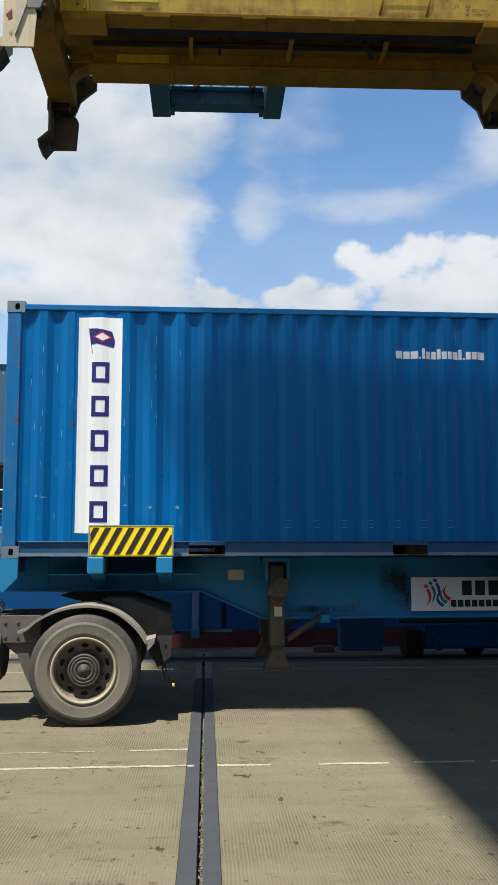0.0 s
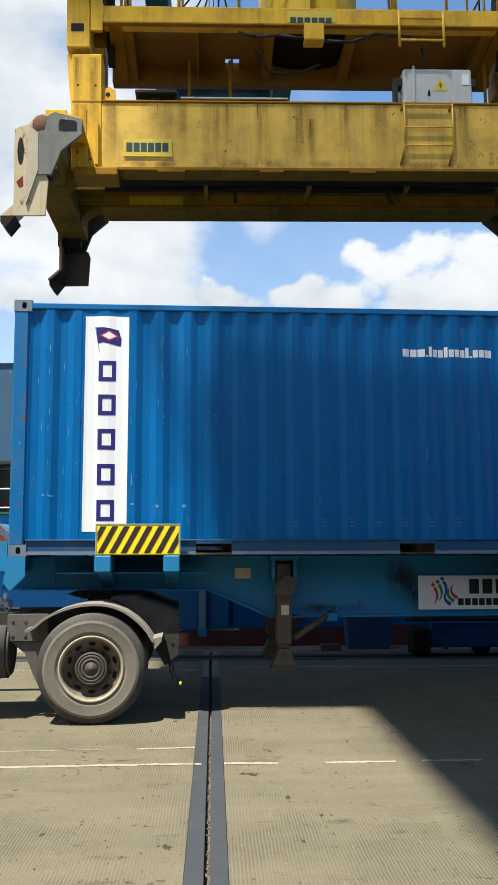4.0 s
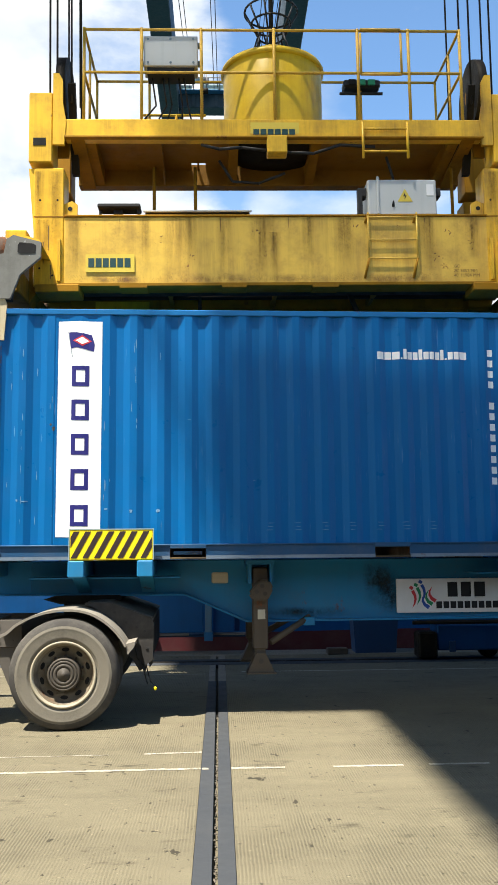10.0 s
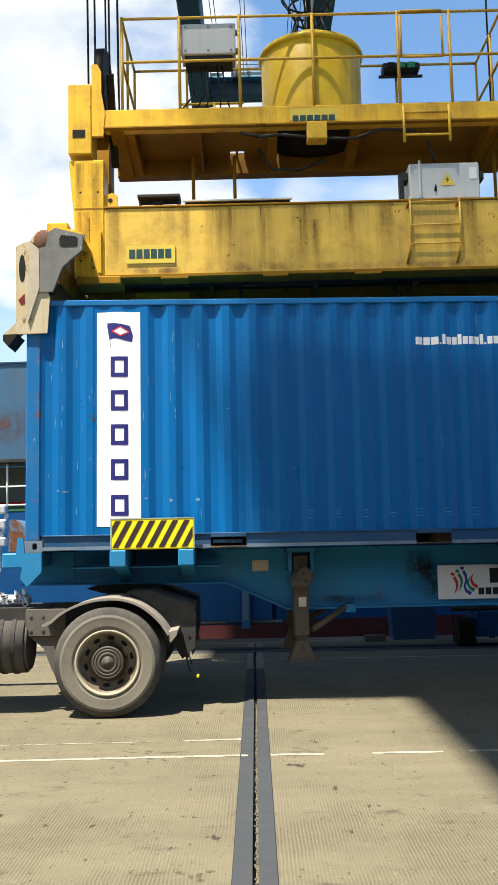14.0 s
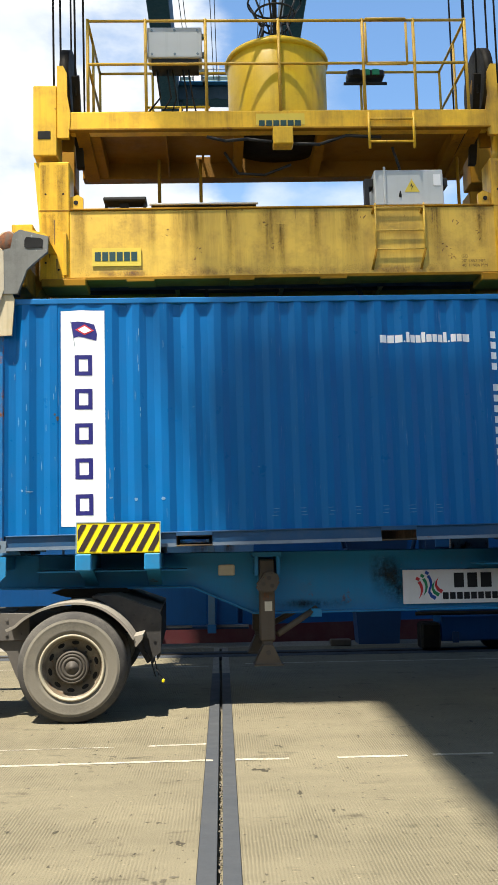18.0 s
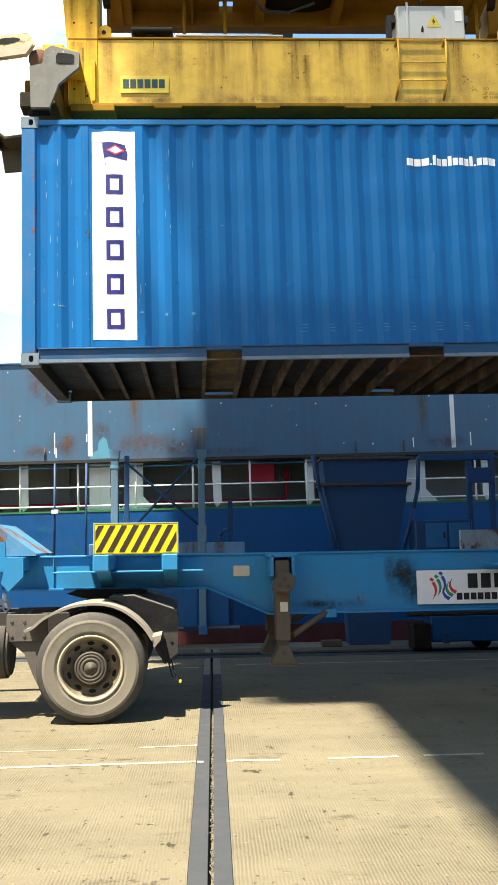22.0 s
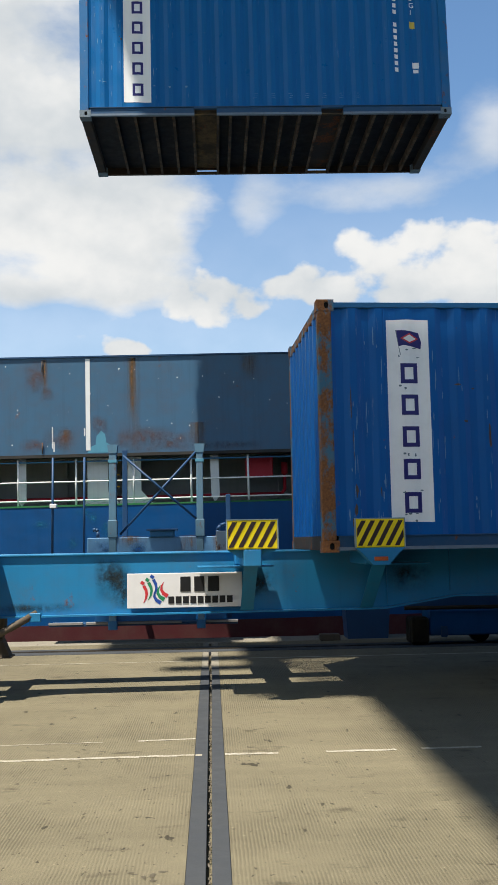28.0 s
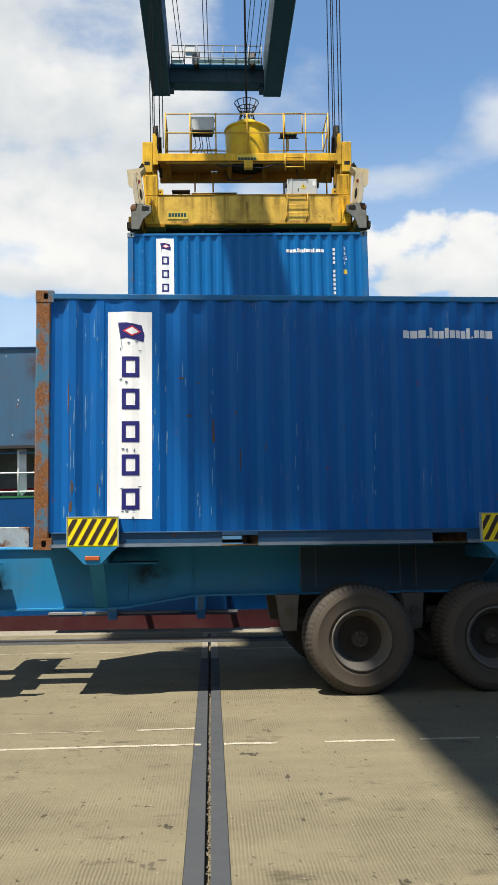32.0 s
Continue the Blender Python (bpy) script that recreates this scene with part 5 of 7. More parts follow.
    part("mud_flap", prism(bmesh.new(), [(1.44, 0.78), (1.53, 0.80), (1.52, 0.75), (1.46, 0.68), (1.45, 0.70)], "y", -0.34, 0.1), M_MUDGUARD, g)
    # sloped rear of the frame
    part("rear_fairing", prism(bmesh.new(), [(1.0, 1.14), (1.24, 1.145), (1.66, 0.99), (1.69, 0.93), (1.68, 0.58), (1.6, 0.52), (1.56, 0.72), (1.42, 0.74), (1.3, 0.96), (1.12, 1.08)], "y", 0.1, 0.16), M_FAIR, t)
    part("rear_ramp", prism(bmesh.new(), [(1.0, 1.14), (1.24, 1.15), (1.68, 0.99), (1.68, 0.965), (1.24, 1.125), (1.0, 1.11)], "y", 0.16, 2.3), M_CHASSIS, t)
    for px, pz in ((1.52, 0.9), (1.6, 0.86), (1.42, 0.95), (1.62, 0.7), (1.3, 1.05)):
        part("bolt", rod(bmesh.new(), (px, 0.09, pz), (px, 0.105, pz), 0.014, 8), M_CHASSIS_DARK, t)
    for px, z0, w in ((1.52, 0.48, 0.03), (1.58, 0.44, 0.025), (1.63, 0.5, 0.035)):
        part("torn_flap", prism(bmesh.new(), [(px, 0.62), (px + w * 1.6, 0.62), (px + w * 1.3, z0 + 0.04), (px + w * 0.5, z0)], "y", 0.13, 0.15), M_CHASSIS_DARK, t)
    part("rear_cross_member", bx(1.6, 1.68, 0.16, 2.3, 0.6, 0.95, 0.01), M_CHASSIS_DARK, t)
    part("bracket_plate", prism(bmesh.new(), [(1.38, 0.74), (1.6, 0.74), (1.62, 0.52), (1.55, 0.47), (1.47, 0.6)], "y", 0.12, 0.18), M_CHASSIS_DARK, t)
    # fifth wheel
    part("fifth_wheel", prism(bmesh.new(), [(0.5, 1.15), (0.62, 1.19), (1.3, 1.19), (1.34, 1.15), (1.1, 1.1), (0.68, 1.1)], "y", 0.75, 1.7), M_GREASE, t)
    part("fifth_wheel_stand", bx(0.72, 1.06, 0.7, 1.65, 0.98, 1.11, 0.01), M_GREASE, t)
    # hoses and fittings at the front of the gooseneck
    fit = part("valve_block", bx(-0.46, -0.02, 0.2, 0.5, 1.01, 1.12, 0.03), M_SILVER, t, "dirty silver valve block")
    rng = random.Random(5)
    for i in range(13):
        px, pz = -0.42 + 0.033 * i + rng.uniform(-0.01, 0.01), rng.choice((1.04, 1.07, 1.1, 1.12))
        r = rng.uniform(0.018, 0.036)
        part("coupling", rod(bmesh.new(), (px, 0.2 - rng.uniform(0.02, 0.06), pz), (px, 0.24, pz), r, 10), M_SILVER, fit)
        part("coupling_bore", rod(bmesh.new(), (px, 0.13, pz), (px, 0.15, pz), r * 0.4, 8), M_CHASSIS_DARK, fit)
    for px in (-0.40, -0.28, -0.14, -0.06):
        part("nipple", rod(bmesh.new(), (px, 0.3, 1.1), (px, 0.3, 1.15 + 0.2 * abs(px + 0.25)), 0.022, 10), M_SILVER, fit)
    bm = bmesh.new()
    pts = [(-0.46, 0.3, 1.1), (-0.4, 0.28, 1.16), (-0.34, 0.26, 1.26), (-0.3, 0.24, 1.4), (-0.3, 0.22, 1.6), (-0.26, 0.2, 1.78), (-0.22, 0.2, 1.95)]
    for a, b2 in zip(pts, pts[1:]):
        rod(bm, a, b2, 0.022, 8)
    part("air_hose", bm, M_SILVER, t)
    for pz in (1.62, 1.8, 1.95):
        part("hose_coupling", bx(-0.34, -0.22, 0.15, 0.26, pz, pz + 0.09, 0.015), M_SILVER, t)
    bm = bmesh.new()
    for y, s in ((0.13, 0.0), (0.22, 0.03)):
        pts = [(1.5, y, 0.72), (1.53, y - 0.03, 0.6), (1.58 + s, y - 0.03, 0.52), (1.61 + s, y, 0.4), (1.63 + s, y, 0.34)]
        for a, b2 in zip(pts, pts[1:]):
            rod(bm, a, b2, 0.006, 6)
    part("hanging_cable", bm, M_CABLE, t)
    part("loose_wire", rod(bmesh.new(), (1.62, 0.13, 0.44), (1.70, 0.12, 0.315), 0.003, 5), M_CABLE, t)
    part("marker_bulb", bx(1.69, 1.718, 0.11, 0.138, 0.28, 0.318, 0.01), M_HAZY, t, "small amber bulb on a loose wire")
    return t


tractor = make_tractor()

# ---- container spreader with its headblock; its frame is the container's, x along, z from the container's floor ----
def label_plate(parent, x0, x1, z0, z1, y, bars):
    p = part("name_plate", bx(x0, x1, y - 0.006, y, z0, z1, 0), M_LABELY, parent, "yellow plate with dark bars")
    n = bars
    w = (x1 - x0 - 0.06) / n
    for i in range(n):
        part("plate_bar", bx(x0 + 0.03 + i * w, x0 + 0.03 + i * w + w * 0.82, y - 0.009, y - 0.006, z0 + (z1 - z0) * 0.28, z1 - (z1 - z0) * 0.22, 0), M_LETTER, p)


def flipper_mesh():
    """A corner guide, hanging from its pivot at the origin; it laps the corner's front and end."""
    bm = bmesh.new()
    prism(bm, [(-0.13, -0.024), (-0.024, -0.118), (-0.017, -0.52), (0.047, -0.545), (0.076, -0.616), (0.05, -0.99), (-0.40, -0.995), (-0.27, -0.877), (-0.27, -0.083), (-0.225, -0.05)], "y", -0.10, -0.07)
    prism(bm, [(-0.27, -0.083), (-0.27, -0.877), (-0.41, -1.0), (-0.38, -1.01), (-0.24, -0.88), (-0.24, -0.08)], "y", -0.07, 0.26)
    prism(bm, [(-0.14, 0.0), (-0.06, 0.1), (0.05, 0.1), (0.09, 0.0), (0.0, -0.1)], "y", -0.05, 0.2)
    return bm


GUSSET = [(0.36, 2.72), (0.40, 2.79), (0.46, 2.85), (0.54, 2.895), (0.63, 2.915), (0.72, 2.92), (0.72, 3.2), (0.36, 3.2)]


def make_spreader():
    s = thing("spreader", "weathered yellow container spreader with railed headblock", "spreader")
    near, far = 0.52, 1.92
    # the two long box girders and the telescopic beams between
    g = part("main_girder", bx(0.74, 5.42, near, near + 0.4, 2.92, 3.68, 0.012), M_YEL_OLD, s, "streaked yellow box girder")
    part("girder_flange", bx(0.70, 5.46, near - 0.03, near + 0.25, 2.89, 2.925, 0.004), M_UNDER_OCHRE, g)
    # near-black strip stands for the shade in the gap behind the flange
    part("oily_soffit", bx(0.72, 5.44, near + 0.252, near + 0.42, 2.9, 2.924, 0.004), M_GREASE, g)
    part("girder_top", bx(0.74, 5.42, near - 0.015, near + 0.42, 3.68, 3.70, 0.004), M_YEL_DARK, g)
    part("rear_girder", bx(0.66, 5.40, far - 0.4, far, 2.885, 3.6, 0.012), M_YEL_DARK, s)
    part("rear_flange", bx(0.62, 5.44, far - 0.42, far + 0.03, 2.85, 2.885, 0.004), M_UNDER_OCHRE, s)
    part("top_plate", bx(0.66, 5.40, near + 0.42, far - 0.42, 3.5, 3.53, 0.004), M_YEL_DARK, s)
    # the near beam is black too, to deepen that gap's shade
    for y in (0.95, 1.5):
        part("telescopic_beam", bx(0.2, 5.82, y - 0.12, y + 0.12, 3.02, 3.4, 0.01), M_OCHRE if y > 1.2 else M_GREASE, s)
    part("drive_chain", rod(bmesh.new(), (0.7, 1.22, 2.97), (5.3, 1.22, 2.97), 0.035, 8), M_GREASE, s)
    for x in (1.85, 3.05, 4.2):
        part("guide_bracket", bx(x, x + 0.05, near + 0.4, far - 0.4, 2.93, 3.0, 0.004), M_YEL_DARK, s)
    for x0, x1 in ((1.35, 1.65), (2.46, 2.73), (3.45, 3.74)):
        part("wear_pad", bx(x0, x1, near - 0.035, near + 0.2, 2.868, 2.892, 0.003), M_UNDER_OCHRE, s)
        part("wear_pad", bx(x0 + 0.02, x1, far - 0.40, far - 0.1, 2.825, 2.851, 0.003), M_UNDER_OCHRE, s)
    part("patch_plate", bx(0.96, 1.60, far - 0.412, far - 0.4, 2.888, 3.0, 0.003), M_YEL_CLEAN, s, "bright yellow patch")
    part("hose_hanger", bx(2.19, 2.23, 0.98, 1.02, 2.72, 3.03, 0.004), M_GREASE, s)
    part("hose_hanger", prism(bmesh.new(), [(3.86, 3.03), (3.92, 3.03), (4.04, 2.72), (3.99, 2.72)], "y", 0.98, 1.02), M_GREASE, s)
    # scuffs, drips and bruises on the girder
    rng = random.Random(21)
    for x, z, n in ((2.97, 3.26, 5), (3.92, 3.6, 4), (4.95, 3.51, 3), (4.85, 3.22, 5), (2.82, 3.48, 3), (1.75, 3.4, 3), (2.1, 3.2, 3), (5.2, 3.35, 3)):
        for i in range(n):
            px, pz = x + rng.uniform(-0.05, 0.05), z + rng.uniform(-0.06, 0.06)
            ln, up, w = rng.uniform(0.006, 0.028), rng.uniform(-0.015, 0.03), rng.uniform(0.004, 0.012)
            bm = prism(bmesh.new(), [(px, pz), (px + ln, pz + up), (px + ln + 0.004, pz + up - w), (px + 0.006, pz - w * 1.6)], "y", near - 0.0022, near + 0.001)
            part("scuff", bm, M_GRIMEMARK, g)
    for x, z0, z1, w in ((1.35, 3.58, 3.66, 0.004), (2.45, 3.52, 3.67, 0.007), (3.2, 3.56, 3.67, 0.005), (4.72, 3.5, 3.66, 0.005)):
        bm = prism(bmesh.new(), [(x - w, z1), (x + w, z1), (x + w * 0.3, z0), (x - w * 0.2, z0 - 0.02)], "y", near - 0.002, near + 0.001)
        part("drip", bm, M_GRIMEMARK, g)
    for k, (x, z0, z1, w) in enumerate(((1.95, 2.93, 3.67, 0.13), (2.12, 3.1, 3.67, 0.08), (2.5, 2.95, 3.67, 0.10), (2.92, 2.93, 3.67, 0.16), (3.05, 2.93, 3.5, 0.07), (3.42, 3.1, 3.67, 0.08), (3.82, 2.93, 3.67, 0.12), (4.75, 3.0, 3.67, 0.12), (5.25, 3.1, 3.67, 0.09), (1.62, 3.1, 3.67, 0.07), (0.86, 2.95, 3.67, 0.09))):
        part("grime_run", flat(x, (z0 + z1) / 2, w, (z1 - z0) / 2, near - 0.0025 - 0.0004 * k), M_RUN, g)
    for k, (x, w, h) in enumerate(((1.3, 0.5, 0.06), (2.3, 0.6, 0.07), (3.3, 0.5, 0.06), (4.4, 0.7, 0.07))):
        part("grime_band", flat(x, 2.97, w, h, near - 0.0075 - 0.0004 * k), M_BLOOM, g)
    label_plate(g, 0.98, 1.51, 3.05, 3.25, near - 0.0075, 6)
    # ladder, cabinet and lettering on the near girder
    yl = near - 0.035
    ld = part("ladder", rod(bmesh.new(), (4.08, yl, 3.71), (4.08, yl, 3.18), 0.010), M_YEL_OLD, g)
    part("ladder_rail", rod(bmesh.new(), (4.62, yl, 3.71), (4.62, yl, 3.18), 0.010), M_YEL_OLD, ld)
    for x in (4.08, 4.62):
        part("ladder_stay", rod(bmesh.new(), (x, yl, 3.19), (x - 0.05, near, 2.97), 0.014), M_YEL_DARK, ld)
        part("ladder_stay", rod(bmesh.new(), (x, yl, 3.69), (x - 0.03, near, 3.6), 0.014), M_YEL_DARK, ld)
    for z in (3.66, 3.40, 3.19):
        part("rung", rod(bmesh.new(), (4.08, yl, z), (4.62, yl, z), 0.009), M_YEL_OLD, ld)
    for k, word in enumerate(("ISO", "20' 5852 MM", "40' 11984 MM")):
        part("lettering", text_mesh(word, 0.05, 5.02, 3.09 - k * 0.052, near - 0.003), M_GRIMEMARK, g)
    cab = part("control_cabinet", bx(4.1, 4.87, near + 0.03, near + 0.4, 3.71, 4.12, 0.012), M_CABINET, s, "aluminium electrical cabinet with warning sign")
    part("cabinet_hinge", bx(4.2, 4.225, near + 0.015, near + 0.03, 3.72, 4.15, 0.003), M_CABINET, cab)
    tri = bmesh.new()
    tri.faces.new([tri.verts.new(v) for v in ((4.43, near + 0.026, 3.86), (4.6, near + 0.026, 3.86), (4.515, near + 0.026, 4.01))])
    part("warning_sign", tri, M_LABELY, cab)
    zig = bmesh.new()
    zig.faces.new([zig.verts.new(v) for v in ((4.515, near + 0.023, 3.965), (4.495, near + 0.023, 3.92), (4.515, near + 0.023, 3.925), (4.505, near + 0.023, 3.88), (4.535, near + 0.023, 3.935), (4.515, near + 0.023, 3.93))])
    part("bolt_sign", zig, M_INK, cab)
    part("data_plate", bx(4.76, 4.84, near + 0.024, near + 0.03, 3.93, 4.06, 0), M_PLATE, cab)
    for x in (4.04, 4.88):
        part("cabinet_gland", bx(x, x + 0.06, near + 0.1, near + 0.25, 3.95, 4.05, 0.01), M_CABLE, cab)
    part("cabinet_foot", bx(4.0, 4.05, near + 0.1, near + 0.2, 3.7, 4.05, 0.005), M_CABLE, cab)
    lamp = part("floodlight", bx(1.10, 1.57, near + 0.02, near + 0.25, 3.80, 3.845, 0.012), M_CABLE, s)
    for x, m in ((1.19, M_GREENV), (1.34, M_DARKRED), (1.48, M_CABLE)):
        part("signal_lamp", rod(bmesh.new(), (x, near + 0.12, 3.843), (x, near + 0.12, 3.868), 0.02, 10), m, lamp)
    for x, w in ((1.11, 0.03), (1.53, 0.03), (1.27, 0.10)):
        part("lamp_leg", bx(x, x + w, near + 0.10, near + 0.14, 3.7, 3.80, 0.003), M_CABLE, lamp)
    part("cable_tray", bx(1.62, 2.78, near + 0.1, near + 0.4, 3.72, 3.77, 0.006), M_GREASE, s)
    part("tray_edge", bx(1.60, 2.80, near + 0.07, near + 0.1, 3.765, 3.785, 0.003), M_CABINET, s)
    for x in (1.69, 2.17, 5.2):
        part("hydraulic_pipe", rod(bmesh.new(), (x, 1.1, 3.5), (x, 1.1, 4.5), 0.02, 8), M_YEL_DARK, s)
    # end structures, mirrored about the middle
    for side in (0, 1):
        def mx(x):
            return x if side == 0 else 6.14 - x
        def bxm(x0, x1, *r):
            a, b = sorted((mx(x0), mx(x1)))
            return bx(a, b, *r)
        def prm(pts, *r):
            return prism(bmesh.new(), [(mx(px), pz) for px, pz in pts], *r)
        # uprights that carry the headblock
        up = part("end_column", bxm(0.41, 0.74, near, near + 0.32, 2.90, 4.24, 0.012), M_YEL, s)
        part("column_web", prm([(0.35, 4.24), (0.42, 4.24), (0.42, 3.6), (0.41, 3.5)], "y", near + 0.02, near + 0.28), M_YEL, up)
        for px, pz in ((0.48, 3.87), (0.67, 3.87), (0.48, 3.1), (0.62, 3.02)):
            part("bolt_hole", rod(bmesh.new(), (mx(px), near - 0.002, pz), (mx(px), near + 0.004, pz), 0.012, 10), M_HOLE, up)
        for px, z0, z1 in ((0.575, 3.3, 3.58), (0.52, 3.15, 3.4), (0.60, 2.98, 3.14)):
            part("drip", prm([(px - 0.008, z1), (px + 0.008, z1), (px + 0.004, z0), (px - 0.003, z0)], "y", near - 0.002, near + 0.001), M_GRIMEMARK, up)
        for px, z0, z1, w in ((0.52, 2.95, 3.65, 0.1), (0.64, 3.2, 4.2, 0.08), (0.47, 3.6, 4.2, 0.06)):
            part("grime_run", flat(mx(px), (z0 + z1) / 2, w, (z1 - z0) / 2, near - 0.0025 - 0.02 * (w - 0.06)), M_RUN, up)
        part("base_seam", bxm(0.412, 0.738, near - 0.003, near + 0.001, 3.675, 3.69, 0), M_YEL_DARK, up)
        part("pivot_box", bxm(0.2, 0.42, 0.12, near + 0.1, 3.22, 3.39, 0.01), M_YEL, up)
        part("column_rib", bxm(0.67, 0.71, near - 0.03, near, 2.95, 3.42, 0.004), M_YEL, up)
        part("lifting_lug", prm([(0.72, 3.7), (0.88, 3.7), (0.88, 3.84), (0.82, 3.88), (0.72, 3.84)], "y", near + 0.05, near + 0.09), M_YEL, up)
        part("lug_hole", rod(bmesh.new(), (mx(0.80), near + 0.046, 3.79), (mx(0.80), near + 0.052, 3.79), 0.025, 12), M_HOLE, up)
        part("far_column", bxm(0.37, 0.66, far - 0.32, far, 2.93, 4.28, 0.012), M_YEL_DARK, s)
        part("foot_shoe", bxm(0.44, 0.92, near - 0.06, near + 0.3, 2.82, 2.905, 0.01), M_YEL_DARK, up)
        # sheave housing on the headblock
        hs = part("sheave_housing", bxm(0.35, 0.61, near - 0.02, near + 0.35, 4.25, 5.06, 0.012), M_YEL, s)
        part("housing_slot", bxm(0.40, 0.54, near - 0.025, near - 0.018, 4.44, 4.53, 0.002), M_HOLE, hs)
        cheek = [(0.615, 4.45), (0.74, 4.45), (0.76, 4.72), (0.72, 4.95), (0.72, 5.2), (0.68, 5.28), (0.615, 5.28)]
        part("sheave_cheek", prm(cheek, "y", near - 0.03, near + 0.02), M_YEL, hs)
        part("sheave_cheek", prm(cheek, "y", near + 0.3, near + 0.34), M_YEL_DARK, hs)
        xs = sorted((mx(0.635), mx(0.735)))
        part("sheave", rod(bmesh.new(), (xs[0], near + 0.42, 5.24), (xs[1], near + 0.42, 5.24), 0.42, 36), M_GREASE, hs)
        part("sheave_boss", rod(bmesh.new(), (xs[0] - 0.02, near + 0.42, 5.24), (xs[1] + 0.02, near + 0.42, 5.24), 0.09, 14), M_YEL_DARK, hs)
        part("rope_guard", prism(bmesh.new(), [(near + 0.05, 5.2), (near + 0.12, 5.25), (near + 0.5, 4.3), (near + 0.42, 4.3)], "x", *sorted((mx(0.76), mx(0.84)))), M_GREASE, hs)
        for dx, y in ((0.56, near + 0.1), (0.80, near + 0.1), (0.62, near + 0.22), (0.88, near + 0.22), (0.6, 1.7), (0.74, 1.8)):
            part("hoist_rope", rod(bmesh.new(), (mx(dx), y, 5.0), (mx(dx - 0.15), y + 0.1, 23.0), 0.012, 6), M_CABLE, s)
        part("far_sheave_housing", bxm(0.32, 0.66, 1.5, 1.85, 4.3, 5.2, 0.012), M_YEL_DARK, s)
        # slanted plates under the headblock
        part("sloped_plate", prism(bmesh.new(), [(near + 0.02, 4.54), (near + 0.1, 4.54), (1.6, 4.46), (1.6, 4.40)], "x", *sorted((mx(0.80), mx(0.95)))), M_YEL_DARK, s)
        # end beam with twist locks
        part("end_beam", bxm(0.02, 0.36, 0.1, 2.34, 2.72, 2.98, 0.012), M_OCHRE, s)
        part("end_gusset", prm(GUSSET, "y", near + 0.05, near + 0.3), M_UNDER_OCHRE, s)
        part("end_gusset", prm(GUSSET, "y", far - 0.3, far - 0.05), M_UNDER_OCHRE, s)
        for y in (0.08, 2.36):
            part("twist_lock", rod(bmesh.new(), (mx(0.1), y, 2.58), (mx(0.1), y, 2.74), 0.04, 10), M_GREASE, s)
        part("corner_head", bxm(-0.01, 0.28, 0.0, 0.2, 2.63, 2.8, 0.01), M_GREASE, s)
        part("corner_head", bxm(-0.01, 0.28, 2.24, 2.44, 2.63, 2.8, 0.01), M_GREASE, s)
        horn = [(0.098, 3.044), (0.228, 3.075), (0.257, 3.225), (0.323, 3.268), (0.607, 3.193), (0.602, 3.033), (0.489, 2.938), (0.394, 2.852), (0.347, 2.724), (0.299, 2.6), (0.11, 2.6)]
        hb = part("guide_bracket", prm(horn, "y", -0.06, -0.01), M_GREY, s, "scuffed grey guide bracket")
        part("bracket_window", prm([(0.37, 3.084), (0.4, 3.071), (0.55, 3.075), (0.555, 3.156), (0.53, 3.174), (0.39, 3.188), (0.37, 3.156)], "y", -0.066, -0.06), M_HOLE, hb)
        part("bracket_cap", prm([(0.3, 3.23), (0.6, 3.19), (0.58, 3.23), (0.34, 3.3)], "y", -0.03, near), M_YEL, hb)
        part("guide_bracket", prm(horn, "y", 2.45, 2.5), M_FLIP_DARK, s)
    # headblock: two long beams, sloping soffit, deck and railing
    hb = part("headblock_beam", bx(0.74, 5.42, near - 0.02, near + 0.16, 4.54, 4.75, 0.01), M_YEL, s)
    part("beam_lip", bx(0.74, 5.42, near - 0.05, near + 0.02, 4.525, 4.545, 0.003), M_YEL_DARK, hb)
    label_plate(hb, 2.80, 3.34, 4.58, 4.71, near - 0.02, 6)
    # rear beam and soffits are coloured for the shade they hang in
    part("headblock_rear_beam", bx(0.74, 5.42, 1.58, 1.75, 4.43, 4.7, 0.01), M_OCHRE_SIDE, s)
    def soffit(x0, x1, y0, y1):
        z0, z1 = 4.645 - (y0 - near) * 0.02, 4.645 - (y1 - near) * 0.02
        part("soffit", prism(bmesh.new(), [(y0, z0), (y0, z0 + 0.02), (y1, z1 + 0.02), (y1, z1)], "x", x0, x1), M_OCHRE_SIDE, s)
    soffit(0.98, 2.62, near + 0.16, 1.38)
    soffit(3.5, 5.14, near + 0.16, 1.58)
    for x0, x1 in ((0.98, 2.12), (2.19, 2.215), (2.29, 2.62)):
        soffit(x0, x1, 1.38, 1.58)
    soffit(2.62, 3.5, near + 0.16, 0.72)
    part("deck_grating", bx(0.7, 2.05, near + 0.16, 1.58, 4.69, 4.72, 0.003), M_GREASE, s)
    part("deck_grating", bx(3.75, 5.36, near + 0.16, 1.58, 4.69, 4.72, 0.003), M_GREASE, s)
    for x, w in ((0.94, 0.12), (1.78, 0.02), (2.56, 0.11), (3.5, 0.11), (5.06, 0.12)):
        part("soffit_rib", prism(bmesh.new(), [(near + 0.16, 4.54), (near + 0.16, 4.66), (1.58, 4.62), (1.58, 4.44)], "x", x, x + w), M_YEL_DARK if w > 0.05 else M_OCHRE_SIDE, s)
    part("ladder_hook", rod(bmesh.new(), (4.05, near - 0.06, 4.7), (4.05, near - 0.06, 4.28), 0.016), M_YEL, hb)
    part("ladder_hook", rod(bmesh.new(), (4.55, near - 0.06, 4.7), (4.55, near - 0.06, 4.28), 0.016), M_YEL, hb)
